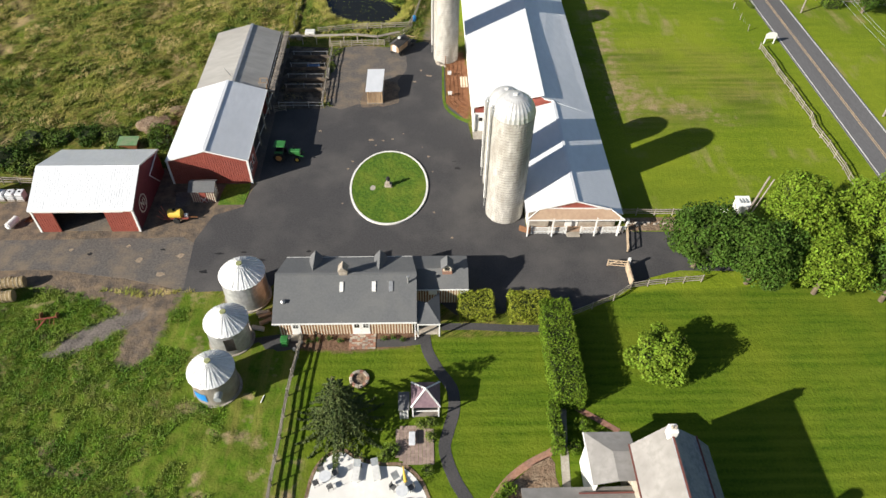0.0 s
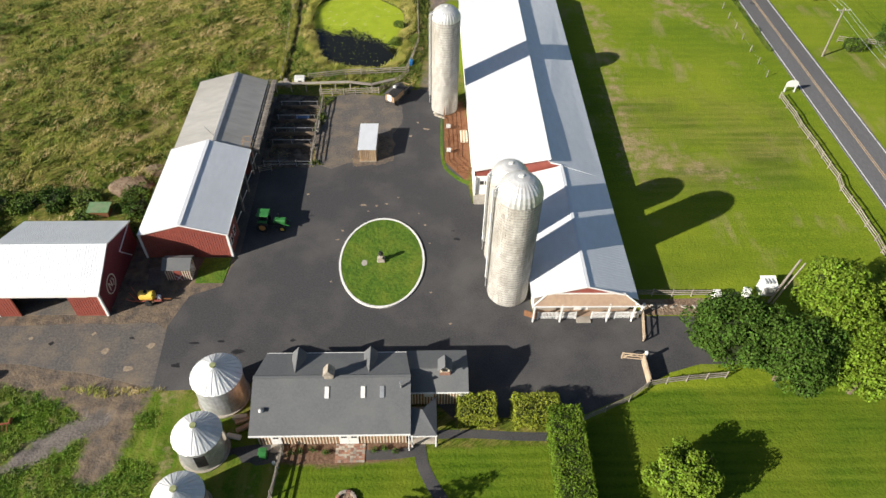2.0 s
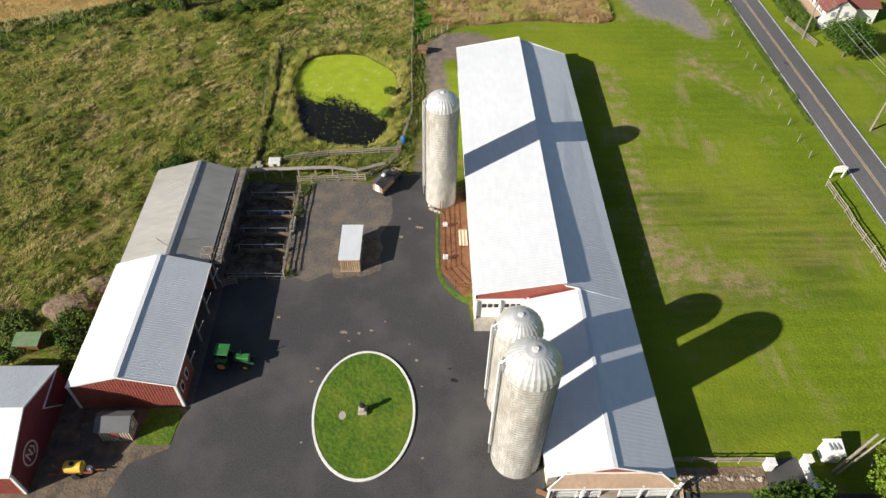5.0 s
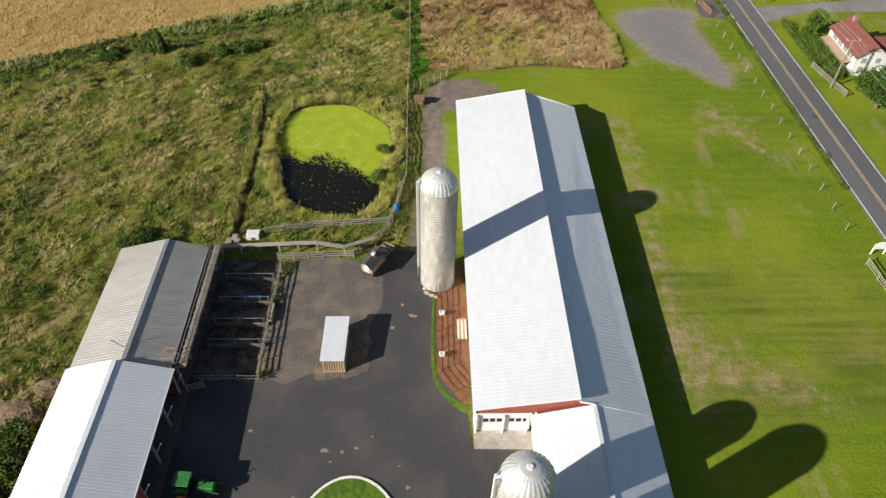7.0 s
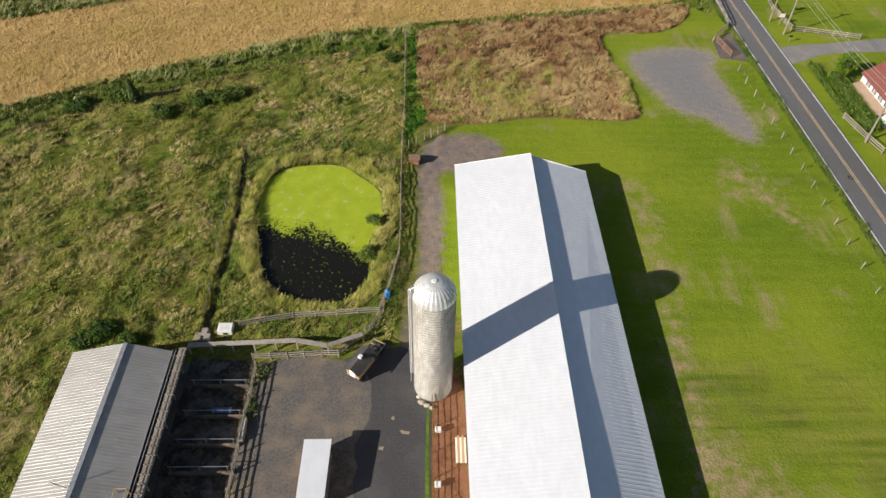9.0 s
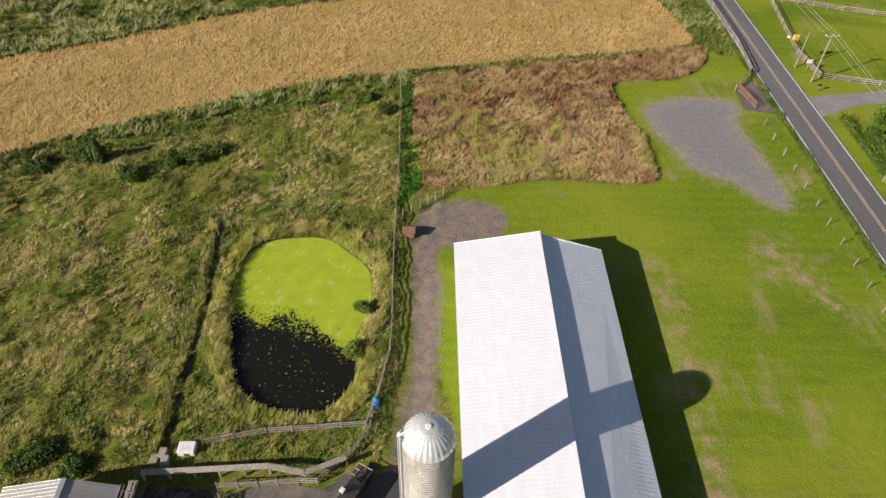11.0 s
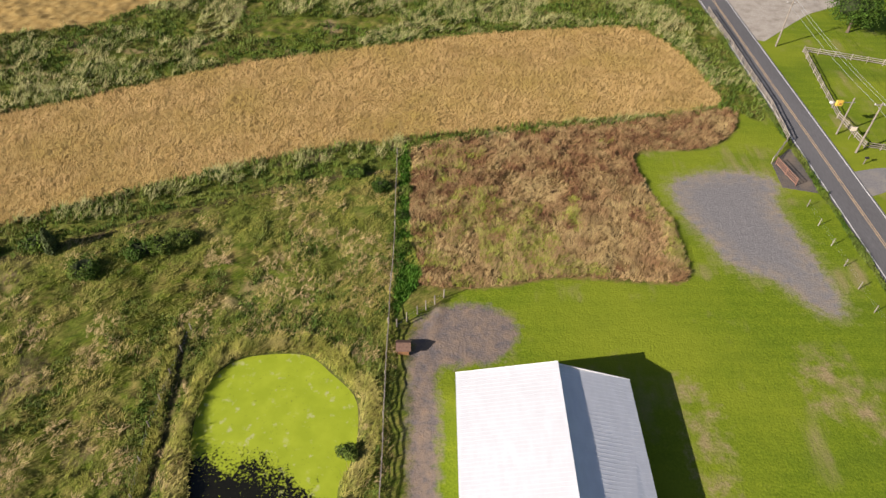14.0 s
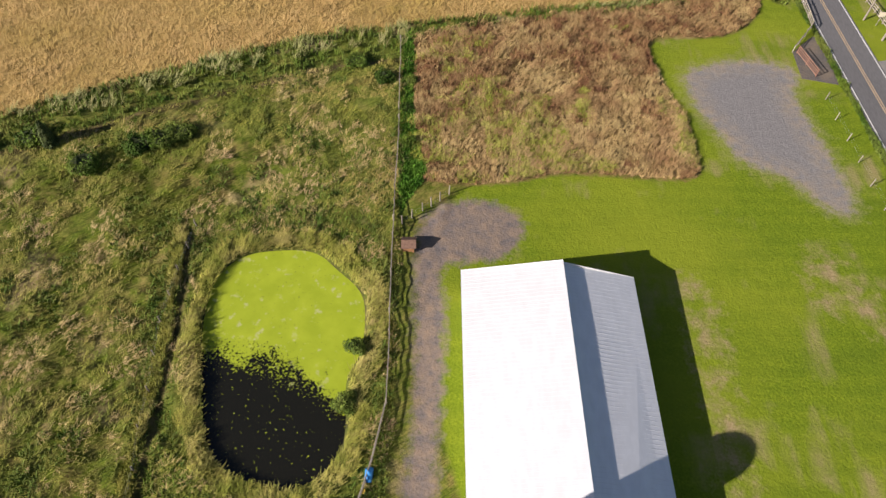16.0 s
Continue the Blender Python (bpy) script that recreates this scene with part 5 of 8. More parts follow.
# ---------- plants ----------
def leaf_mesh(name, pts, normals, size, material, parent, rng, kind="stuff", label=""):
    """Small bent leaf cards at points."""
    n = len(pts)
    a = rng.normal(size=(n, 3)) * 0.65 + normals
    a /= np.linalg.norm(a, axis=1, keepdims=True)
    u = np.cross(a, rng.normal(size=(n, 3)))
    u /= np.linalg.norm(u, axis=1, keepdims=True) + 1e-9
    v = np.cross(a, u)
    s = size * rng.uniform(0.6, 1.3, (n, 1))
    quad = np.stack([pts - u * s * 0.5, pts + v * s * 0.32 + a * s * 0.08, pts + u * s * 0.55, pts - v * s * 0.32 + a * s * 0.08], 1)
    f = np.arange(n * 4).reshape(n, 4)
    me = bpy.data.meshes.new(name)
    me.from_pydata(quad.reshape(-1, 3).tolist(), [], f.tolist())
    me.materials.append(material)
    ob = tagged(new(name, me), label, kind=kind)
    if parent:
        me.transform(Matrix.Translation(-origin(parent)))
        ob.parent = parent
    return ob


def tree(x, y, h, r, material, label, seed, leaves=9000, trunk=0.3, low=0.25, name="tree", group=""):
    rng = np.random.default_rng(seed)
    t = thing(name, (x, y, 0), label, "tree", group)
    bm = bmesh.new()
    rod(bm, (x, y, -0.1), (x, y, h * 0.3), trunk, trunk * 0.75, 10)
    rod(bm, (x, y, h * 0.3), (x + 0.2, y, h * 0.8), trunk * 0.75, trunk * 0.2, 8)
    limbs = []
    for i in range(9):
        a, z = rng.uniform(0, math.tau), h * rng.uniform(0.25, 0.65)
        e = (x + r * 0.7 * math.cos(a), y + r * 0.7 * math.sin(a), z + h * 0.18)
        rod(bm, (x, y, z), e, trunk * 0.35, trunk * 0.08, 6)
    part("trunk", bm, M_BARK, t, "brown trunk with limbs")
    k = max(30, int(r * r * 5.0))
    c = rng.normal(size=(k, 3))
    c /= np.linalg.norm(c, axis=1, keepdims=True)
    c *= rng.uniform(0.62, 0.98, (k, 1)) * (1 + 0.16 * np.sin(3 * np.arctan2(c[:, 1:2], c[:, 0:1]) + seed))
    hz = h * (1 - low) / 2
    centre = np.array([x, y, h * low + hz])
    cl = centre + c * np.array([r * 0.88, r * 0.88, hz * 0.9])
    cr = rng.uniform(0.15, 0.27, k) * r + 0.2
    which = rng.integers(0, k, leaves)
    d = rng.normal(size=(leaves, 3))
    d /= np.linalg.norm(d, axis=1, keepdims=True)
    pts = cl[which] + d * (cr[which] * rng.uniform(0.75, 1.05, leaves))[:, None]
    pts[:, 2] = np.maximum(pts[:, 2], 0.25)
    size = 0.30 * (r / 4) ** 0.35
    leaf_mesh("crown", pts, d * 0.9 + np.array([0, 0, 0.4]), size, material, t, rng, label="leafy crown of many clumps")
    # solid dark core, so that gaps between the leaves show painted inner shade
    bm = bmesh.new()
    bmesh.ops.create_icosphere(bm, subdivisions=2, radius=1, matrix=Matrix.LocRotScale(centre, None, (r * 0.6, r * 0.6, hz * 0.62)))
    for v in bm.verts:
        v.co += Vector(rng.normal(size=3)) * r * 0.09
    part("inner_crown", bm, M_TWIG_SHADE, t)
    return t


def hedge(x0, y0, x1, y1, h, material, label, seed, name="hedge", density=110, group=""):
    rng = np.random.default_rng(seed)
    t = thing(name, ((x0 + x1) / 2, (y0 + y1) / 2, 0), label, "hedge", group)
    # dark block behind the leaves, coloured as the hedge's inner shade
    part("shaded_twig_core", box(bmesh.new(), x0 + 0.2, y0 + 0.2, 0, x1 - 0.2, y1 - 0.2, h - 0.2, 0.1), M_TWIG_SHADE, t)
    pts, nrm = [], []
    for (w, l, f) in ((x1 - x0, y1 - y0, 0), (x1 - x0, h, 1), (x1 - x0, h, 2), (y1 - y0, h, 3), (y1 - y0, h, 4)):
        n = int(w * l * density)
        u, v, e = rng.random(n), rng.random(n), rng.normal(size=n) * 0.09
        lump = 0.14 * np.sin(u * w * 2.3 + seed) * np.sin(v * l * 2.9 + f)
        e = e + lump
        if f == 0:
            pts.append(np.stack([x0 + u * w, y0 + v * l, h + e], 1)), nrm.append(np.tile((0, 0, 1.0), (n, 1)))
        elif f < 3:
            y = y0 - e if f == 1 else y1 + e
            pts.append(np.stack([x0 + u * w, y, v * h], 1)), nrm.append(np.tile((0, -1.0 if f == 1 else 1.0, 0.2), (n, 1)))
        else:
            x = x0 - e if f == 3 else x1 + e
            pts.append(np.stack([x, y0 + u * w, v * h], 1)), nrm.append(np.tile((-1.0 if f == 3 else 1.0, 0, 0.2), (n, 1)))
    leaf_mesh("foliage", np.concatenate(pts), np.concatenate(nrm), 0.19, material, t, rng, label="dense clipped foliage")
    return t


hedge(8.5, -22.2, 12.1, -19.6, 2.2, M_HEDGE_GOLD, "clipped block of yellow-green hedge by the wing", 1)
hedge(13.9, -22.4, 18.3, -19.7, 2.2, M_HEDGE_GOLD, "clipped yellow-green hedge joining the tall hedge", 2)
hedge(17.1, -33.2, 20.1, -21.6, 3.0, M_HEDGE, "tall clipped green hedge beside the lawn", 3)
hedge(16.6, -38.0, 17.5, -33.0, 1.6, M_HEDGE, "low narrow hedge along the garden walk", 4)
tree(28.3, -28.6, 5.2, 3.3, M_TREE_LIGHT, "round green shrub on the mown lawn", 5, 16000, 0.2, 0.02, "round_shrub")
tree(36.2, -14.6, 8.4, 4.3, M_TREE_DARK, "dark green broadleaf tree beside the entrance", 6, 20000, group="trees at the entrance")
tree(41.6, -17.2, 9.2, 4.8, M_TREE_DARK, "dark green broadleaf tree beside the entrance", 7, 22000, group="trees at the entrance")
tree(48.0, -12.2, 10.4, 5.0, M_TREE_LIGHT, "light green broadleaf tree by the entrance drive", 8, 24000, group="trees at the entrance")
tree(48.8, -18.8, 9.2, 4.3, M_TREE_LIGHT, "light green broadleaf tree by the entrance drive", 9, 20000, group="trees at the entrance")
tree(55.6, -13.0, 11.0, 5.2, M_TREE_LIGHT, "light green broadleaf tree by the entrance drive", 10, 22000, group="trees at the entrance")
tree(56.0, -20.0, 8.5, 4.2, M_TREE_DARK, "dark green broadleaf tree behind the drive", 11, 9000, group="trees at the entrance")
tree(88.5, 144.5, 8.5, 5.0, M_TREE_DARK, "dark round tree across the road", 12, 8000)
tree(77.8, 67.6, 6.2, 4.0, M_TREE_DARK, "dark tree before the white house", 13, 11000)
tree(84.0, 46.5, 6.0, 3.4, M_TREE_DARK, "dark tree behind a garden fence", 14, 5000)
tree(90.5, 44.5, 6.5, 3.6, mat("maroon_leaves", (0.05, 0.025, 0.02), (0.08, 0.05, 0.03), 0.7, bump=0, vary=0.3), "dark maroon-leaved tree behind a garden fence", 15, 5000)
tree(77.0, 91.0, 4.6, 2.0, M_HEDGE, "small green tree by the east driveway", 16, 3500)
hedge(74.1, 75.5, 75.7, 90.5, 2.1, M_HEDGE, "tall green hedge before the white house", 17, density=45)
hedge(72.7, 79.5, 73.6, 95, 1.2, M_HEDGE, "low green hedge row along the verge", 19, density=45)
hedge(77.5, 47.5, 80.5, 50.0, 1.8, M_HEDGE, "bright green shrub row by a garden fence", 18, density=35)


def spruce(x, y, h, r, seed):
    rng = np.random.default_rng(seed)
    t = thing("spruce_tree", (x, y, 0), "dark green spruce with drooping boughs", "tree")
    part("trunk", rod(bmesh.new(), (x, y, -0.1), (x, y, h), 0.22, 0.03, 8), M_BARK, t)
    pts, nrm = [], []
    for k in range(17):
        z = h * (0.07 + 0.91 * k / 17)
        reach = r * (1 - z / h) ** 0.85 + 0.12
        m = max(5, int(9 * (1 - z / h)) + 4)
        for i in range(m):
            a = (i + rng.uniform(-0.3, 0.3)) * math.tau / m + k * 0.7
            L = reach * rng.uniform(0.75, 1.1)
            q = max(12, int(L * 48))
            s = rng.random(q) ** 0.7
            side = rng.normal(size=q) * 0.1 * (1.2 - s) * (0.6 + 0.35 * L)
            px = x + L * s * math.cos(a) - side * math.sin(a)
            py = y + L * s * math.sin(a) + side * math.cos(a)
            pz = z + 0.1 * L * s - 0.42 * L * s ** 2 + rng.normal(size=q) * 0.05 - np.abs(side) * 0.35
            pts.append(np.stack([px, py, np.maximum(pz, 0.1)], 1))
            nrm.append(np.tile((0.3 * math.cos(a), 0.3 * math.sin(a), 1.0), (q, 1)))
    leaf_mesh("needle_crown", np.concatenate(pts), np.concatenate(nrm), 0.2, M_SPRUCE, t, rng, label="layered dark needles")


spruce(-3.3, -34.8, 9.0, 4.5, 20)


def ground_at(x, y):
    i, j = np.clip(np.searchsorted(gx, x) - 1, 0, len(gx) - 2), np.clip(np.searchsorted(gy, y) - 1, 0, len(gy) - 2)
    u, v = (x - gx[i]) / (gx[i + 1] - gx[i]), (y - gy[j]) / (gy[j + 1] - gy[j])
    return (GZ[j, i] * (1 - u) + GZ[j, i + 1] * u) * (1 - v) + (GZ[j + 1, i] * (1 - u) + GZ[j + 1, i + 1] * u) * v


def tufts(name, area, count, height, width, material, label, seed, keep=None, blades=5, lean=0.5, swirl=2.4, heading=0.6, loose=0.5):
    """Clumps of grass blades that lie over together along the wind, spread over an area, as one object."""
    rng = np.random.default_rng(seed)
    x0, y0, x1, y1 = area
    x, y = rng.uniform(x0, x1, count), rng.uniform(y0, y1, count)
    ok = keep(x, y)
    x, y = x[ok], y[ok]
    n = len(x)
    course = heading + swirl * (soft_noise(x, y, 4.5, seed + 300) + 0.6 * soft_noise(x, y, 1.6, seed + 301) - 0.8)
    a = course[:, None] + rng.normal(size=(n, 1)) * loose * 0.6 + rng.normal(size=(n, blades)) * loose
    grow = 0.55 + 0.9 * soft_noise(x, y, 1.3, seed + 302)[:, None]
    hh = height * grow * rng.uniform(0.55, 1.25, (n, 1)) * rng.uniform(0.7, 1.15, (n, blades))
    w = width * rng.uniform(0.6, 1.3, (n, blades))
    spread = max(0.09, width * 2.2)
    bx, by = x[:, None] + rng.normal(size=(n, blades)) * spread, y[:, None] + rng.normal(size=(n, blades)) * spread
    l = lean * hh * rng.uniform(0.4, 1.2, (n, blades))
    tx, ty = bx + l * np.cos(a), by + l * np.sin(a)
    base = ground_at(x, y)[:, None]
    z0 = np.zeros_like(bx) + base - 0.06
    hh = hh * 0.8 + base
    sx, sy = w * np.sin(a), w * np.cos(a)
    p = np.stack([np.stack([bx - sx, by + sy, z0], -1), np.stack([bx + sx, by - sy, z0], -1), np.stack([tx + 0.4 * sx, ty - 0.4 * sy, hh], -1), np.stack([tx - 0.4 * sx, ty + 0.4 * sy, hh], -1)], 2)
    k = n * blades
    me = bpy.data.meshes.new(name)
    me.vertices.add(k * 4)
    me.vertices.foreach_set("co", p.reshape(-1).astype(np.float32))
    me.loops.add(k * 4)
    me.loops.foreach_set("vertex_index", np.arange(k * 4, dtype=np.int32))
    me.polygons.add(k)
    me.polygons.foreach_set("loop_start", np.arange(0, k * 4, 4, dtype=np.int32))
    me.update(calc_edges=True)
    me.materials.append(material)
    return tagged(new(name, me), label, name.replace("_", " "), kind="stuff")


def inn(name, x, y):
    return inside_by(LINES[name], x, y)


BUILT = [(-54, -17), (-54, 4), (-43, 5), (-28.5, 5), (-28.5, 35.5), (4, 37), (6, 47), (6, 70), (12, 77), (200, 77), (200, -200), (-9.5, -200), (-9.5, -25), (-22, -17)]


def pasture(x, y):
    return (inside_by(BUILT, x, y) < -0.3) & (inn("pond", x, y) < -0.5) & (inn("weeds", x, y) < 0.5) & (inn("crop", x, y) < 0) & (inn("brush", x, y) < 0) & (inn("lawn", x, y) < 0) & (inn("crop_far", x, y) < 0) & (x < 64) & (inn("gravel", x, y) < -1) & (inn("lane", x, y) < -0.3)


def in_trench(x, y):
    return (y > 38.5) & (y < 70) & (np.abs(x - bank_row(y) - 0.7) < 0.35)


def clumpy(size, level, seed):
    return lambda x, y: soft_noise(x, y, size, seed) * 0.65 + soft_noise(x, y, size * 0.37, seed + 1) * 0.35 > level


def bank(x, y):
    """How far inside the pond's line; the bank lies below nought."""
    return inn("pond", x, y)


def margin(x, y):
    return (inn("crop", x, y) > -6.9) & (inn("crop", x, y) < 0.3) & (y < 118) & (x < 5)


def upper_margin(x, y):
    return margin(x, y) & (inn("crop", x, y) > -3.9 + 1.6 * (soft_noise(x, y, 5, 89) - 0.5))


def bare(x, y):
    """Short grazed hollows in the pasture."""
    return soft_noise(x, y, 7.0, 31) * 0.6 + soft_noise(x, y, 2.4, 32) * 0.4 < 0.33


c2, c3, c5 = clumpy(5.0, 0.5, 41), clumpy(1.8, 0.52, 51), clumpy(2.2, 0.24, 66)
dry_at = clumpy(3.4, 0.56, 111)


def red_at(x, y):
    n = soft_noise(x, y, 6, 121) * 0.55 + soft_noise(x, y, 1.8, 122) * 0.45
    return n > 0.6 - 0.2 * np.clip((y - 93) / 6, 0, 1) - 0.08 * np.clip((x - 26) / 6, 0, 1)


def lime_at(x, y):
    n = soft_noise(x, y, 7, 131) * 0.6 + soft_noise(x, y, 2, 132) * 0.4
    return n > 0.43 + 0.2 * np.clip((y - 92) / 5, 0, 1) + 0.12 * np.clip((x - 28) / 5, 0, 1)



tufts("pasture_grass", (-78, -20, 5, 108), 105000, 0.30, 0.028, M_TUFT, "rough olive green pasture grass combed by the wind", 70, lambda x, y: pasture(x, y) & ~bare(x, y) & ~margin(x, y) & ~in_trench(x, y), 5, 1.5)
tufts("dry_pasture_grass", (-78, -20, 5, 108), 50000, 0.32, 0.024, M_DRY, "straw coloured dry grass in the pasture", 170, lambda x, y: pasture(x, y) & dry_at(x, y) & ~margin(x, y), 6, 1.9)
tufts("pasture_weeds", (-78, -20, 5, 108), 85000, 0.4, 0.042, M_WEED, "darker green leafy weeds in the pasture", 71, lambda x, y: pasture(x, y) & ((c2(x, y) & c3(x, y)) | ((bank(x, y) > -6) & (bank(x, y) < -2.4))) & ~margin(x, y) & ~in_trench(x, y), 5, 0.9, loose=1.5)
tufts("yard_weeds", (-60, -58, -9, -15), 66000, 0.21, 0.036, M_PLOT_WEED, "bright green weeds on the west plot", 72, lambda x, y: (inn("weeds", x, y) > 0.2) & c5(x, y) & (inn("dirt", x, y) < 0) & (inn("gravel_west", x, y) < 0) & (soft_noise(x, y, 3, 67) * 14 - x > 27), 4, 1.2, loose=1.8)
tufts("grain_crop", (-95, 60, 60, 146), 150000, 0.42, 0.024, M_STRAW, "ripe tan grain crop", 73, lambda x, y: inn("crop", x, y) > 0.1, 4, 0.8, swirl=0.9, heading=1.3, loose=0.4)
tufts("brush_stalks", (4, 76, 58, 118), 36000, 0.5, 0.03, M_BRUSH, "tan seeding brush and dead stalks", 74, lambda x, y: (inn("brush", x, y) > 0.1) & (inn("lush", x, y) < 0) & (~red_at(x, y) | (soft_noise(x, y, 1.2, 123) > 0.5)), 6, 0.9)
tufts("red_brush_stalks", (4, 76, 58, 118), 34000, 0.55, 0.035, M_RED_BRUSH, "dark red-brown dock stalks among the brush", 174, lambda x, y: (inn("brush", x, y) > 0.1) & (inn("lush", x, y) < 0) & red_at(x, y), 6, 0.7, loose=1.0)
tufts("brush_greens", (4, 76, 58, 108), 34000, 0.46, 0.04, M_LIME, "yellow-green patches among the brush", 78, lambda x, y: (inn("brush", x, y) > 0.3) & lime_at(x, y), 5, 1.0, loose=1.0)
tufts("field_margin", (-85, 60, 66, 175), 70000, 0.7, 0.05, M_WEED, "green weedy field margin", 75, lambda x, y: margin(x, y) | ((y > 112) & pasture(x, y) & (soft_noise(x, y, 5, 88) > 0.35)) | ((inn("crop", x, y) > -3) & (inn("crop", x, y) < 0.5) & (inn("brush", x, y) < 1.0) & (x < 64)), loose=1.3)
tufts("pale_reeds", (-85, 60, 66, 175), 46000, 0.95, 0.035, M_REED, "pale seeding reeds along the field margin", 77, lambda x, y: (upper_margin(x, y) & (soft_noise(x, y, 4, 95) * 0.5 + soft_noise(x, y, 1.5, 97) * 0.5 > 0.42)) | ((y > 112) & pasture(x, y) & (soft_noise(x, y, 6, 96) > 0.45)), 6, 1.1)
tufts("pond_sedge", (-22, 38, 6, 72), 21000, 0.62, 0.03, M_SEDGE, "green and straw sedge round the pond", 76, lambda x, y: (bank(x, y) < -0.1) & (bank(x, y) > -2.4 + soft_noise(x, y, 2, 98)), 6, 1.1)
tufts("fence_row_grass", (-20.5, 38, -15.5, 71), 13000, 0.5, 0.03, M_SEDGE, "tall grass along the fence row by the pond", 81, lambda x, y: np.abs(x - bank_row(y) + 0.3) < 0.25 + 0.5 * soft_noise(x, y, 2, 82), 5, 0.7, loose=1.2)
tufts("lush_grass", (4, 74, 9, 104), 2600, 0.4, 0.06, M_LUSH, "lush bright green strip along the fence", 79, lambda x, y: inn("lush", x, y) > 0, loose=1.5)
tufts("verge_weeds", (62.6, 48, 65.2, 150), 18000, 0.42, 0.05, M_WEED, "tall green weeds along the road edge", 80, lambda x, y: np.abs(x - 65.2 + 0.0155 * y) < 0.15 + 0.35 * soft_noise(x, y, 3, 99), loose=1.5)


tufts("pen_weeds", (-10.6, 18, -8.2, 34.5), 900, 0.35, 0.04, M_WEED, "weeds along the pen fence", 83, lambda x, y: soft_noise(x, y, 2.2, 84) > 0.5 + 0.2 * (x + 10), loose=1.5)
tufts("pen_litter", (-16.8, 17.8, -8.6, 34.5), 5200, 0.07, 0.05, M_DRY, "trodden straw and feed litter in the pens", 85, lambda x, y: soft_noise(x, y, 1.6, 86) * 0.6 + soft_noise(x, y, 0.7, 87) * 0.4 > 0.56, 4, 2.5, loose=2.0)
tufts("lot_litter", (-9.5, 17.5, 2.5, 36.5), 5000, 0.05, 0.04, M_DRY, "straw litter on the stock lot", 90, lambda x, y: (soft_noise(x, y, 2.6, 91) * 0.6 + soft_noise(x, y, 0.8, 92) * 0.4 > 0.62) & ((x < -6.5) | (y > 31) | (np.abs(x + 2.2) < 2.6) & (np.abs(y - 21) < 4)), 4, 2.5, loose=2.0)


# ---------- fences ----------
def along(pts, step):
    """Places at even steps along a line of points."""
    out = []
    for a, b in zip(pts, pts[1:]):
        a, b = Vector(a), Vector(b)
        n = max(1, round((b - a).length / step))
        out += [a.lerp(b, i / n) for i in range(n)]
    return out + [Vector(pts[-1])]


def fence(pts, step, rails, h, material, label, post=0.13, rail=(0.05, 0.13), name="fence", wander=0.06, wire=False):
    r = random.Random(int(abs(pts[0][0]) * 13 + len(pts)))
    pp = [p + Vector((r.uniform(-wander, wander), r.uniform(-wander, wander))) for p in along(pts, step)]
    f = thing(name, (pp[0].x, pp[0].y, 0), label, "fence")
    for p in pp:
        t = Vector((r.uniform(-0.05, 0.05), r.uniform(-0.05, 0.05)))
        part("post", rod(bmesh.new(), (p.x, p.y, -0.1), (p.x + t.x, p.y + t.y, h + 0.12), post * 0.6, post * 0.5, 6), material, f)
    for a, b in zip(pp, pp[1:]):
        for z in rails:
            e = [z + r.uniform(-0.03, 0.03) for _ in (0, 1)]
            if wire:
                part("wire", rod(bmesh.new(), (a.x, a.y, e[0]), (b.x, b.y, e[1]), 0.005, n=4, caps=False), M_GALV, f)
            else:
                part("rail", beam(bmesh.new(), (a.x, a.y, e[0]), (b.x, b.y, e[1]), *rail), material, f)
    return f


fence([(-8.3, -24.4), (-8.8, -31.1), (-9.1, -40.4), (-9.4, -48)], 2.3, (0.35, 0.75, 1.15), 1.2, M_WOOD_GREY, "weathered grey board fence beside the garden", rail=(0.06, 0.16))
fence([(-12.9, 39.2), (-7.1, 40.4), (2.4, 41.1), (3.5, 44.9), (4.5, 50.3), (4.4, 62.4), (4.3, 72)], 2.4, (0.4, 0.75, 1.1), 1.15, M_WOOD_GREY, "weathered grey rail fence round the pond and lane")
fence([(4.3, 72), (4.4, 88), (4.1, 103.6)], 2.4, (0.5, 0.95), 1.1, M_WOOD_GREY, "weathered grey rail fence through tall grass")
fence([(-10.6, 34.9), (-1.6, 35.3), (1.5, 38.6), (2.9, 41.2)], 2.0, (0.35, 0.7, 1.05), 1.15, M_WOOD_GREY, "weathered rail fence behind the stock lot")
fence([(8.4, 29.4), (8.25, 18.6), (9.8, 16.2), (11.7, 15.6)], 2.6, (0.3, 0.65, 1.0, 1.35), 1.4, M_RUST, "rust-brown pipe fence round the red dirt pen", post=0.1, rail=(0.05, 0.05))
fence([(-10.1, 33.8), (-10.2, 26), (-10.2, 18)], 2.2, (0.35, 0.7, 1.05), 1.15, M_WOOD_GREY, "rough rail fence beside the feeding pens")
fence([(-10.0, 17.7), (-16.6, 17.7)], 2.2, (0.4, 0.9), 1.0, M_GALV, "thin metal rail across the pen front", post=0.08, rail=(0.05, 0.05))
fence([(60.9, 34.0), (61.2, 23.6), (61.5, 10), (61.6, 0.5), (61.7, -9)], 2.4, (0.3, 0.65, 1.0), 1.1, M_WOOD_GREY, "weathered split-rail fence along the road", wander=0.3)
fence([(61, 40), (61, 52), (60.8, 74.3), (60.3, 93.1)], 3.8, (0.6, 1.0), 1.1, M_WOOD_GREY, "leaning posts with wire along the verge", post=0.12, wire=True)
fence([(29.2, -5.8), (38.2, -5.9)], 2.3, (0.35, 0.7, 1.0), 1.05, M_WOOD_GREY, "grey rail fence behind the rock bed")
fence([(20.7, -21.8), (25.8, -19.5), (28.1, -17.9), (32.3, -17.2), (36.5, -16.9)], 2.4, (0.3, 0.65, 1.0), 1.05, M_WOOD_GREY, "grey rail fence between drive and lawn")
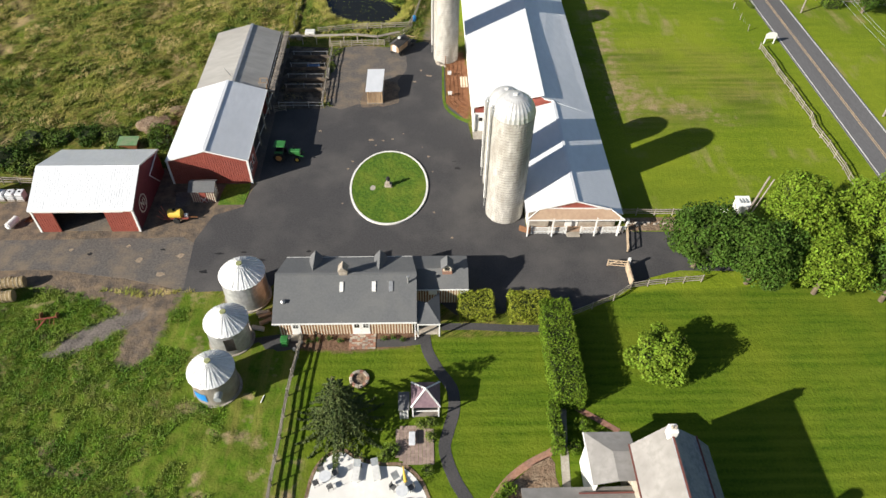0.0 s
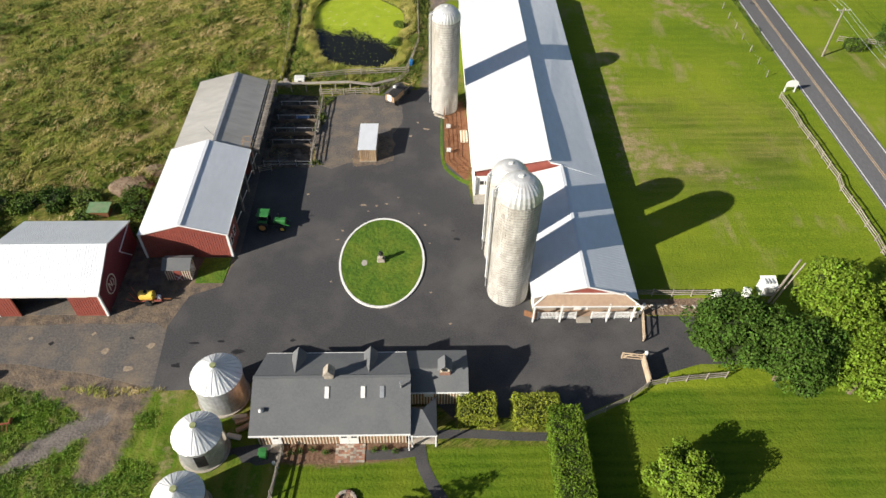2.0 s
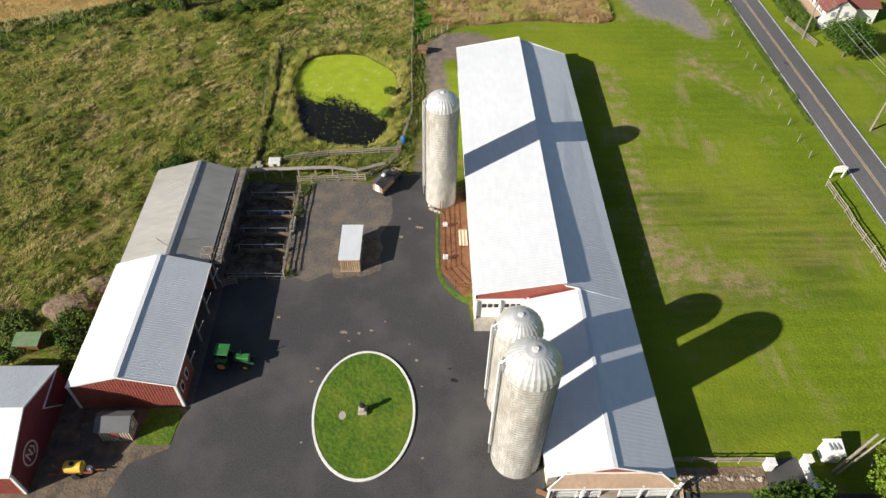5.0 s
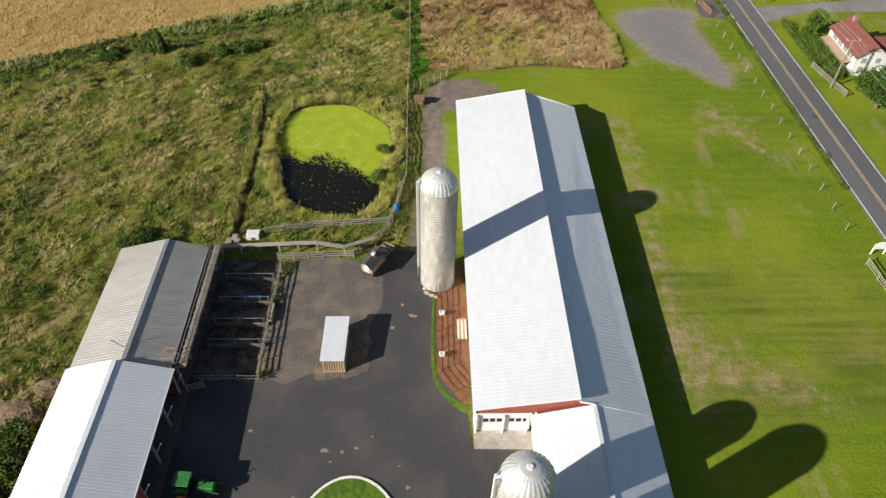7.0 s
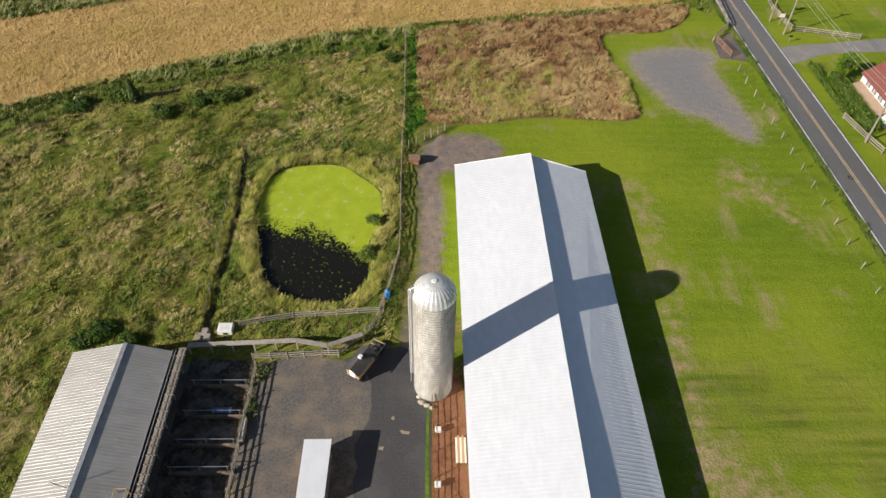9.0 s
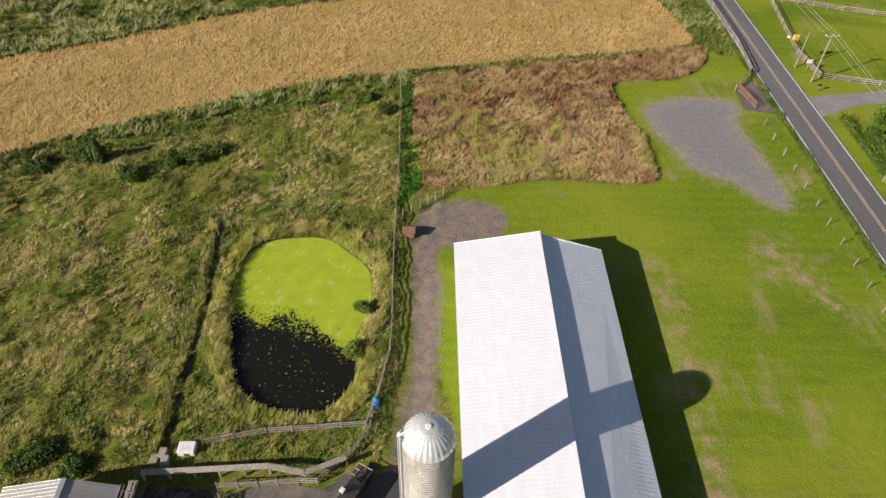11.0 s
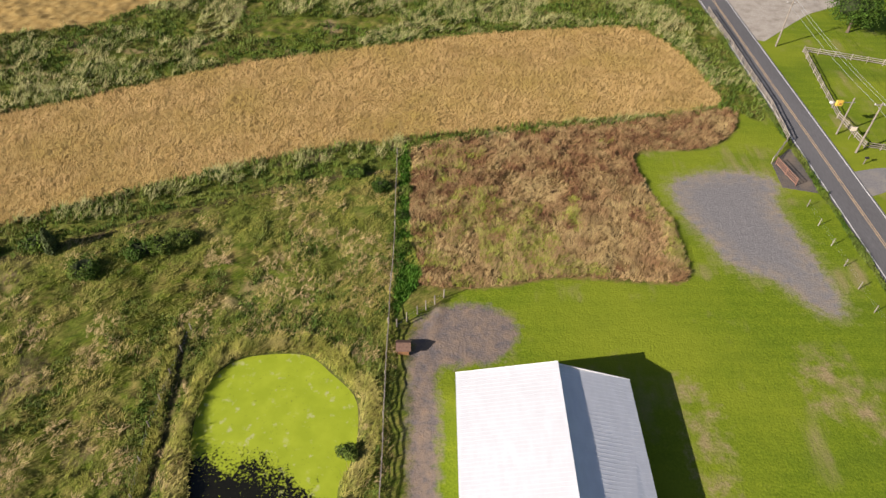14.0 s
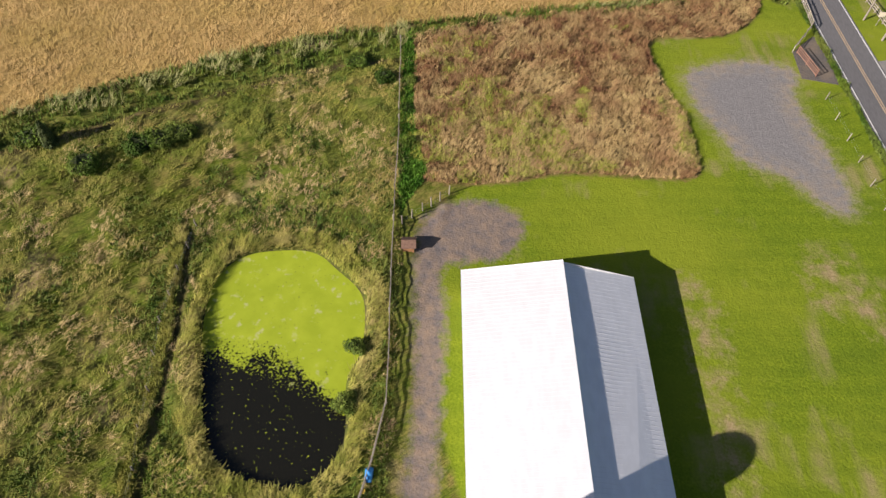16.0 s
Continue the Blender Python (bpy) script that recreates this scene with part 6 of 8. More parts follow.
fence([(58.9, 102.8), (63.3, 108.3), (64.1, 118), (64.0, 135), (63.6, 152)], 2.6, (0.4, 0.75, 1.1), 1.15, M_WOOD_GREY, "weathered rail fence by the field corner")
fence([(76.7, 136.5), (75, 124), (73.9, 115), (74.5, 107), (86, 104)], 2.6, (0.3, 0.65, 1.0), 1.1, M_WOOD_GREY, "grey rail fence across the road")
fence([(76.7, 136.5), (92, 131.2), (108, 126)], 2.6, (0.3, 0.65, 1.0), 1.1, M_WOOD_GREY, "grey rail fence across the road")
fence([(5.3, 71.5), (7.5, 73.4), (10.6, 76)], 1.5, (0.5, 0.9), 1.4, M_WOOD_GREY, "short wire fence with pale posts", post=0.14, wire=True)
fence([(-54, 1.2), (-43.2, 0.6)], 2.4, (0.4, 0.8, 1.1), 1.15, M_WOOD_GREY, "old rail fence beside the machinery shed")
fence([(-17.4, 71), (-18.4, 58.8), (-17.2, 44), (-17.2, 38.6)], 3.4, (0.5, 0.9), 1.1, M_WOOD_GREY, "wire fence on the pond bank", wire=True)
fence([(77.5, 51.2), (92, 48.2)], 2.4, (0.3, 0.65, 1.0), 1.05, M_WOOD_GREY, "grey garden fence across the road")
fence([(72.3, 79.6), (73.4, 74), (74.2, 70.6)], 2.4, (0.3, 0.65, 1.0), 1.0, M_WOOD_GREY, "short grey rail fence by the white house")
fence([(-29.5, 6.2), (-28.6, 9.5)], 1.7, (0.4, 0.9), 1.0, M_WOOD_GREY, "short broken rail fence behind the barn")

# plank-topped cattle chute behind the pens
chute = thing("cattle_chute", (-8, 36, 0), "long raised plank chute on posts behind the pens", "chute")
cp = [(-17.4, 35.7), (-6.1, 36.3), (-2.7, 35.6), (0.9, 37.1)]
for a, b in zip(cp, cp[1:]):
    part("deck", beam(bmesh.new(), (*a, 1.5), (*b, 1.5), 0.55, 0.1), M_WOOD_GREY, chute, "weathered plank deck")
for p in along(cp, 2.4):
    part("post", box(bmesh.new(), p.x - 0.08, p.y - 0.08, -0.1, p.x + 0.08, p.y + 0.08, 1.46), M_WOOD_GREY, chute)

# feeding pens
M_MUCK = mat("dark_muck", (0.03, 0.024, 0.019), (0.075, 0.06, 0.046), 2.2, (0.21, 0.18, 0.145), 0.55, 0.8, bump=0.5, depth=0.04, amount=0.7)
sheet("pen_floor", [(-17.2, 17.5), (-10.2, 17.5), (-10.2, 34.6), (-17.2, 35.2)], 0.012, M_MUCK, "dark trodden muck in the feeding pens", "pen floor", 0)
for y in (31.4, 27.9, 24.8, 22.0):
    w = thing("bunk_wall", (-13.3, y, 0), "low concrete bunk wall with a worn pale top", "wall", "feeding pen walls")
    part("wall", box(bmesh.new(), -16.2, y - 0.12, 0, -10.4, y + 0.08, 0.6, 0.03), M_SCUFFED, w)
    part("rail", beam(bmesh.new(), (-16.2, y + 0.2, 1.15), (-10.5, y + 0.2, 1.15), 0.06), M_GALV, w)
    for x in (-16, -13.3, -10.7):
        part("post", rod(bmesh.new(), (x, y + 0.2, 0), (x, y + 0.2, 1.25), 0.05, n=6), M_GALV, w)
lone("water_trough", box(bmesh.new(), -13.6, 28.2, 0.0, -11.6, 28.8, 0.6, 0.06), mat("dull_blue_plastic", (0.06, 0.12, 0.25), (0.1, 0.17, 0.3), 3), "dull blue trough in the feeding pens", "trough")
for y0, y1 in ((25.2, 27.6),):
    lone("concrete_block", box(bmesh.new(), -10.35, y0, 0, -9.9, y1, 0.7, 0.05), M_CONCRETE, "pale concrete block at the pen end", "block")
g = thing("metal_gate", (-16.6, 16.6, 0), "pale wooden gate leaning by the barn corner", "gate")
for z in (0.3, 0.6, 0.9, 1.2):
    part("bar", beam(bmesh.new(), (-17.0, 16.4, z), (-15.4, 16.9, z), 0.05, 0.1), M_WOOD_GREY, g)
for x in (-17.0, -15.4):
    part("stile", beam(bmesh.new(), (x, 16.4 + (x + 17) * 0.31, 0), (x, 16.4 + (x + 17) * 0.31, 1.3), 0.09), M_WOOD_GREY, g)


# ---------- kiosk, carts, tractor, sprayer ----------
k = thing("stock_shelter", (-2.4, 21.4, 0), "small tan wooden shelter with a flat white roof", "shelter")
part("roof", slab(bmesh.new(), ((-3.75, 18.65, 2.15), (-1.25, 18.65, 2.15), (-1.1, 24.2, 2.45), (-3.65, 24.2, 2.45)), 0.1), M_ROOF_WHITE, k, "flat white metal roof")
for i in range(9):
    x = -3.55 + i * 0.25
    part("slat", box(bmesh.new(), x, 18.75, 0.05, x + 0.17, 18.8, 2.0), M_WOOD_TAN, k)
part("wall_back", box(bmesh.new(), -3.55, 23.7, 0, -1.3, 23.8, 2.2), M_WOOD_TAN, k)
part("wall_west", box(bmesh.new(), -3.55, 18.85, 0, -3.45, 23.7, 2.1), M_WOOD_TAN, k)
for y in (18.8, 23.6):
    part("post", box(bmesh.new(), -1.42, y - 0.06, 0, -1.3, y + 0.06, 2.1), M_WOOD_TAN, k)
part("skid", box(bmesh.new(), -3.6, 18.7, 0, -1.25, 23.8, 0.1), M_WOOD_GREY, k)

M_CABIN_ROOF = mat("dark_wagon_shingle", (0.05, 0.05, 0.052), (0.085, 0.082, 0.08), 5, (0.12, 0.11, 0.1), 0.8, 0.95, bump=0.4, spec=0.1)
w = thing("covered_wagon", (0, 0, 0), "small hay wagon with a dark shingled cabin", "wagon")
part("deck", box(bmesh.new(), -0.8, -1.5, 0.55, 0.8, 3.6, 0.68), M_CABIN_ROOF, w, "dark plank deck")
part("cabin", box(bmesh.new(), -0.75, -1.4, 0.68, 0.75, 1.4, 1.9), M_WOOD_TAN, w, "tan board cabin")
part("cabin_door", box(bmesh.new(), -0.35, -1.44, 0.75, 0.3, -1.4, 1.8), M_WHITE, w)
bm = bmesh.new()
slab(bm, ((-1.0, -1.7, 1.8), (-1.0, 1.7, 1.8), (0, 1.7, 2.4), (0, -1.7, 2.4)), 0.06)
slab(bm, ((1.0, -1.7, 1.8), (1.0, 1.7, 1.8), (0, 1.7, 2.4), (0, -1.7, 2.4)), 0.06)
part("cabin_roof", bm, M_CABIN_ROOF, w, "dark shingle roof")
part("roof_vent", box(bmesh.new(), -0.2, -0.1, 2.3, 0.2, 0.3, 2.6), M_SHAFT, w)
for x in (-0.75, 0.75):
    part("side_rail", beam(bmesh.new(), (x, 1.6, 1.1), (x, 3.6, 1.1), 0.07), M_WOOD_GREY, w)
for y in (1.7, 2.3, 2.9, 3.5):
    part("cross_rail", beam(bmesh.new(), (-0.75, y, 1.1), (0.75, y, 1.1), 0.07), M_WOOD_TAN, w)
for x in (-0.85, 0.85):
    for y in (-0.9, 2.8):
        part("wheel", rod(bmesh.new(), (x - 0.09, y, 0.36), (x + 0.09, y, 0.36), 0.36, n=16), M_BLACK, w)
        part("wheel_stay", box(bmesh.new(), x * 0.8 - 0.06, y - 0.06, 0.3, x * 0.8 + 0.06, y + 0.06, 0.56), M_RUST, w)
w.matrix_basis = pose(0.9, 33.4, 0, 0, 0, -31)

M_GREEN = mat("tractor_green", (0.03, 0.16, 0.04), (0.045, 0.2, 0.055), 4, (0.03, 0.1, 0.03), 1.0, 0.4)
M_YELLOW = mat("machine_yellow", (0.62, 0.42, 0.05), (0.72, 0.5, 0.09), 4, (0.45, 0.32, 0.08), 1.0, 0.5)
M_ORANGE = mat("wheel_orange", (0.42, 0.2, 0.06), (0.5, 0.25, 0.08), 4)
t = thing("tractor", (0, 0, 0), "green farm tractor with a canopy, parked on asphalt", "tractor")
part("hood", box(bmesh.new(), 0.5, -0.38, 0.95, 2.1, 0.38, 1.5, 0.1), M_GREEN, t, "rounded green hood")
part("grille", box(bmesh.new(), 2.1, -0.33, 0.9, 2.16, 0.33, 1.42), M_BLACK, t)
part("chassis", box(bmesh.new(), -1.2, -0.28, 0.55, 2.0, 0.28, 0.95, 0.06), M_BLACK, t)
part("seat", box(bmesh.new(), -0.75, -0.28, 1.1, -0.2, 0.28, 1.3, 0.06), M_BLACK, t)
part("canopy", box(bmesh.new(), -1.35, -0.72, 2.35, 0.15, 0.72, 2.45, 0.04), M_GREEN, t, "flat green canopy")
for x in (-1.2, 0.0):
    for y in (-0.6, 0.6):
        part("canopy_post", beam(bmesh.new(), (x, y, 0.95), (x, y, 2.37), 0.06), M_BLACK, t)
for y in (-0.7, 0.7):
    part("fender", box(bmesh.new(), -1.3, y - 0.22, 1.42, -0.1, y + 0.22, 1.5, 0.03), M_GREEN, t)
    wh = part("rear_wheel", rod(bmesh.new(), (-0.75, y - 0.22 + 0.1 * np.sign(y), 0.75), (-0.75, y + 0.22 + 0.1 * np.sign(y), 0.75), 0.75, n=24), M_BLACK, t)
    part("rim", rod(bmesh.new(), (-0.75, y + 0.18 * np.sign(y), 0.75), (-0.75, y + 0.34 * np.sign(y), 0.75), 0.45, 0.4, 18), M_ORANGE, wh)
    wf = part("front_wheel", rod(bmesh.new(), (1.65, y - 0.13, 0.45), (1.65, y + 0.13, 0.45), 0.45, n=20), M_BLACK, t)
    part("rim", rod(bmesh.new(), (1.65, y + 0.05 * np.sign(y), 0.45), (1.65, y + 0.15 * np.sign(y), 0.45), 0.25, 0.22, 14), M_YELLOW, wf)
part("front_axle", beam(bmesh.new(), (1.65, -0.6, 0.48), (1.65, 0.6, 0.48), 0.12), M_BLACK, t)
part("exhaust", rod(bmesh.new(), (1.2, 0.2, 1.45), (1.2, 0.2, 2.2), 0.05, n=8), M_BLACK, t)
part("loader_arm", beam(bmesh.new(), (0.6, 0.45, 1.4), (2.5, 0.45, 0.75), 0.1), M_GREEN, t)
part("loader_arm", beam(bmesh.new(), (0.6, -0.45, 1.4), (2.5, -0.45, 0.75), 0.1), M_GREEN, t)
t.matrix_basis = pose(-13.9, 5.95, 0, 0, 0, -4)

s = thing("field_sprayer", (-25.6, -5.9, 0), "yellow tank sprayer on a red frame", "sprayer")
bm = bmesh.new()
rod(bm, (-26.6, -5.9, 1.05), (-24.9, -5.9, 1.05), 0.55, n=20)
bmesh.ops.bevel(bm, geom=[e for e in bm.edges if abs(e.verts[0].co.x - e.verts[1].co.x) < 0.01], offset=0.12, segments=2, affect="EDGES")
part("tank", bm, M_YELLOW, s, "worn yellow tank")
part("tank_lid", rod(bmesh.new(), (-25.8, -5.9, 1.6), (-25.8, -5.9, 1.7), 0.2, n=12), M_BLACK, s)
part("frame", box(bmesh.new(), -27.2, -6.3, 0.4, -24.2, -5.5, 0.52), M_RED, s)
part("drawbar", beam(bmesh.new(), (-24.3, -5.9, 0.45), (-23.2, -5.9, 0.4), 0.1), M_RUST, s)
for y in (-6.55, -5.25):
    part("wheel", rod(bmesh.new(), (-25.6, y - 0.1, 0.4), (-25.6, y + 0.1, 0.4), 0.4, n=16), M_BLACK, s)
part("axle", beam(bmesh.new(), (-25.6, -6.5, 0.42), (-25.6, -5.3, 0.42), 0.09), M_RUST, s)
for dy in (-0.5, 0, 0.5):
    part("boom", beam(bmesh.new(), (-27.2, -5.9 + dy, 0.5), (-27.6, -5.9 + dy * 1.8, 1.5), 0.07), M_RED, s)
part("pump", box(bmesh.new(), -24.7, -6.1, 0.52, -24.3, -5.7, 0.95, 0.05), M_WHITE, s)

# ---------- small striped shed ----------
d = thing("tool_shed", (-23, -1.9, 0), "small striped garden shed with a dark shingle roof", "shed")
part("shed_body", box(bmesh.new(), -24.5, -2.75, 0, -21.7, -1.0, 1.9), M_DARK_RED, d)
for i in range(11):
    x = -24.45 + i * 0.27
    part("batten", box(bmesh.new(), x, -2.8, 0.02, x + 0.1, -2.752, 1.85), M_CREAM, d)
for i in range(6):
    y = -2.6 + i * 0.28
    part("batten", box(bmesh.new(), -21.698, y, 0.02, -21.65, y + 0.1, 1.9), M_CREAM, d)
dd = part("door", box(bmesh.new(), -23.4, -2.84, 0.02, -22.7, -2.8, 1.7), M_RED, d, "red door with white cross braces")
part("brace", beam(bmesh.new(), (-23.4, -2.86, 0.05), (-22.7, -2.86, 0.85), 0.03, 0.08), M_WHITE, dd)
part("brace", beam(bmesh.new(), (-23.4, -2.86, 0.85), (-22.7, -2.86, 0.05), 0.03, 0.08), M_WHITE, dd)
part("window", box(bmesh.new(), -21.65, -2.1, 0.9, -21.61, -1.5, 1.5), M_WHITE, d)
shingles(d, "roof_front", (-24.75, -3.0, 1.85), (-21.45, -3.0, 1.85), (-21.45, -1.6, 2.5), (-24.75, -1.6, 2.5), 8)
shingles(d, "roof_back", (-24.75, -0.75, 2.0), (-21.45, -0.75, 2.0), (-21.45, -1.6, 2.5), (-24.75, -1.6, 2.5), 5)
sheet("shed_slab", [(-26.6, -3.6), (-24.8, -3.4), (-24.9, -0.6), (-27.2, -0.8)], -0.004, M_OLD_ASPHALT, "pale grey pad beside the small shed", "pad", 1, 0.1)
sheet("grass_corner", [(-21.3, -3.3), (-18.1, -3.2), (-17.7, -0.5), (-17.8, 0.7), (-21, 0.6), (-21.3, -1.2)], 0.02, M_ISLAND, "patch of bright grass before the red gable", "grass", 1, 0.1)

# ---------- west side clutter ----------
M_TANK = mat("pale_plastic_tank", (0.55, 0.57, 0.6), (0.66, 0.68, 0.7), 3, rough=0.4)
M_LTBLUE = mat("light_blue_tank", (0.22, 0.42, 0.55), (0.3, 0.5, 0.62), 3, rough=0.4)
for x in (-48.6, -47.4, -46.2):
    o = thing("liquid_tote", (x, -1.8, 0), "white plastic liquid tote in a wire cage", "tote", "totes by the shed")
    part("tank", box(bmesh.new(), x - 0.48, -2.35, 0.15, x + 0.48, -1.25, 1.15, 0.08), M_TANK, o)
    part("pallet", box(bmesh.new(), x - 0.5, -2.4, 0, x + 0.5, -1.2, 0.14), M_WOOD_GREY, o)
    part("cap", rod(bmesh.new(), (x, -1.8, 1.15), (x, -1.8, 1.22), 0.12, n=10), M_BLACK, o)
    for z in (0.45, 0.8):
        part("cage_bar", box(bmesh.new(), x - 0.52, -2.42, z, x + 0.52, -2.36, z + 0.04), M_GALV, o)
o = thing("water_tank", (-50.6, -1.6, 0), "light blue round water tank", "tank")
part("shell", rod(bmesh.new(), (-50.6, -1.6, 0), (-50.6, -1.6, 1.9), 1.25, n=28), M_LTBLUE, o)
part("dome", rod(bmesh.new(), (-50.6, -1.6, 1.9), (-50.6, -1.6, 2.3), 1.25, 0.3, 28), M_LTBLUE, o)
o = thing("gas_tank", (-45.2, -6.7, 0), "small white horizontal gas tank", "tank")
bm = bmesh.new()
rod(bm, (-45.6, -7.6, 0.55), (-45.0, -5.9, 0.55), 0.42, n=18)
bmesh.ops.bevel(bm, geom=[e for e in bm.edges if len([v for v in e.verts if abs(v.co.y + 6.7) > 0.5]) == 2 and (e.verts[0].co - e.verts[1].co).length < 0.4], offset=0.14, segments=2, affect="EDGES")
part("shell", bm, M_WHITE, o)
part("saddle", box(bmesh.new(), -45.6, -7.2, 0, -45.1, -7.0, 0.3), M_CONCRETE, o)
part("saddle", box(bmesh.new(), -45.4, -6.4, 0, -44.9, -6.2, 0.3), M_CONCRETE, o)
for i in range(5):
    o = thing("pipe_length", (-43.6 + i * 0.18, -4.5, 0), "rusty pipe length lying beside the shed", "pipe", "pipes beside the shed")
    part("tube", rod(bmesh.new(), (-44.3 + i * 0.2, -6.2, 0.08), (-42.7 + i * 0.16, -2.0, 0.08), 0.06, n=8), M_RUST, o)
M_HAY = mat("weathered_hay", (0.3, 0.22, 0.11), (0.4, 0.31, 0.17), 8, (0.2, 0.15, 0.09), 1.0, 0.95, bump=0.8, depth=0.05)
for i, (x, y, z, a) in enumerate(((-41.9, -16.6, 0, 12), (-40.6, -16.5, 0, 12), (-42.3, -18.4, 0, 8), (-41.0, -18.5, 0, 8), (-43.3, -16.9, 0, 10))):
    o = thing("round_bale", (0, 0, 0), "weathered round hay bale on its side", "hay bale", "hay bales")
    bm = bmesh.new()
    for j in range(5):
        rod(bm, (-0.6 + j * 0.24, 0, 0.66), (-0.36 + j * 0.24, 0, 0.66), 0.66 - 0.03 * (j % 2), n=22)
    part("roll", bm, M_HAY, o)
    for j in range(3):
        part("twine", rod(bmesh.new(), (-0.4 + j * 0.4, 0, 0.66), (-0.37 + j * 0.4, 0, 0.66), 0.675, n=22), M_CREAM, o)
    o.matrix_basis = pose(x, y, z, 0, 0, a)
o = thing("hay_rake", (-35.8, -21.4, 0), "rusty red farm rake in the weeds", "implement")
part("beam", beam(bmesh.new(), (-36.9, -21.7, 0.5), (-34.8, -21.3, 0.5), 0.1), M_RED, o)
for i in range(5):
    x = -36.7 + i * 0.42
    part("tine", beam(bmesh.new(), (x, -21.65 + i * 0.07, 0.5), (x + 0.1, -22.2, 0.05), 0.05), M_RUST, o)
for x in (-36.6, -34.9):
    part("wheel", rod(bmesh.new(), (x, -21.0, 0.35), (x + 0.1, -21.0, 0.35), 0.35, n=14), M_RUST, o)
part("tongue", beam(bmesh.new(), (-35.8, -21.5, 0.5), (-36.4, -22.9, 0.3), 0.09), M_RED, o)
M_FADED = mat("faded_green", (0.10, 0.19, 0.09), (0.15, 0.25, 0.12), 3, (0.2, 0.2, 0.14), 0.8, 0.7)
o = thing("feed_bin_box", (-35.5, 8.2, 0), "rusty red box with a green lid among bushes", "box")
part("body", box(bmesh.new(), -36.7, 7.7, 0, -34.4, 9.0, 1.1), M_RUST, o)
part("lid", slab(bmesh.new(), ((-36.9, 7.5, 1.15), (-34.2, 7.5, 1.15), (-34.2, 9.2, 1.4), (-36.9, 9.2, 1.4)), 0.08), M_FADED, o, "faded green lid")
rng = np.random.default_rng(5)


def heap(name, x, y, r, h, material, label, category, n=3):
    bm = bmesh.new()
    bmesh.ops.create_icosphere(bm, subdivisions=n, radius=1, matrix=Matrix.LocRotScale((x, y, 0), None, (r, r * 0.75, h)))
    for v in bm.verts:
        v.co += Vector((noise.noise(v.co * 1.3), noise.noise(v.co * 1.3 + Vector((5, 0, 0))), noise.noise(v.co * 1.7))) * 0.35 * min(1, h)
    bmesh.ops.delete(bm, geom=[f for f in bm.faces if f.calc_center_median().z < -0.15], context="FACES")
    return lone(name, bm, material, label, category)


M_EARTH = mat("brown_earth", (0.15, 0.10, 0.065), (0.24, 0.165, 0.11), 3, (0.3, 0.24, 0.17), 0.7, 0.95, bump=0.8, depth=0.08)
heap("dirt_mound", -33.4, 13.6, 3.0, 0.7, M_EARTH, "low brown dirt pile overgrown at the edges", "dirt pile")
heap("dirt_mound", -31, 16.8, 1.8, 0.5, M_EARTH, "low brown dirt pile behind the barn", "dirt pile")


def bush(x, y, r, h, material, label, seed, leaves=1500):
    t = tree(x, y, h, r, material, label, seed, leaves, 0.06, 0.0, "bush")
    t["category"] = "bush"
    return t


for i, (x, y, r, h) in enumerate(((-42, 11, 2.2, 1.8), (-45.5, 10.2, 2.4, 2.0), (-49, 9.5, 2.6, 2.6), (-51.5, 5.5, 3.0, 3.4), (-38.5, 11, 2.0, 1.6), (-32, 12, 1.8, 1.5), (-31.2, 9.2, 1.9, 1.7), (-37.5, 7.6, 1.5, 1.2), (-31, 6, 1.3, 1.1), (-29.5, 4.6, 0.9, 0.9), (-48, 4.2, 1.9, 1.6))):
    bush(x, y, r * 1.1, h * 0.5, M_WEED if i % 3 else M_TREE_DARK, "leafy green bramble bush behind the machinery shed", 100 + i, 1800)
for i, (x, y, r, h) in enumerate(((-32.2, 79.6, 2.2, 1.5), (-24.3, 84.0, 2.1, 1.5), (-26.6, 82.8, 2.0, 1.3), (-21.8, 85.2, 1.7, 1.2), (-39.5, 84, 2.2, 1.3), (-45, 81.5, 2.2, 1.2), (1.1, 56, 1.0, 1.1), (0.6, 50.2, 1.2, 0.9), (-27.5, 38.5, 1.6, 1.1), (-29.5, 37.2, 1.4, 1.0), (-24.3, 36.8, 1.3, 1.0), (2.2, 96, 1.4, 1.0), (-1.5, 99, 1.5, 1.0), (5.6, 95, 0.9, 1.0), (5.4, 90, 0.8, 0.9), (5.7, 84, 0.9, 0.9))):
    bush(x, y, r, h, M_TREE_DARK if i % 3 == 2 else M_WEED, "low dark green bush in rough grass", 130 + i, 2000)
c = thing("cedar_tree", (-37.2, 83.2, 0), "small dark columnar cedar at the field edge", "tree")
rg = np.random.default_rng(9)
zz = rg.random(2600)
aa = rg.uniform(0, math.tau, 2600)
rr = 0.95 * (1 - zz) ** 0.6 * rg.uniform(0.75, 1.05, 2600)
part("trunk", rod(bmesh.new(), (-37.2, 83.2, -0.1), (-37.2, 83.2, 3.2), 0.1, 0.03, 6), M_BARK, c)
leaf_mesh("foliage", np.stack([-37.2 + rr * np.cos(aa), 83.2 + rr * np.sin(aa), 0.2 + 3.6 * zz], 1), np.stack([np.cos(aa), np.sin(aa), zz], 1), 0.3, M_SPRUCE, c, rg)

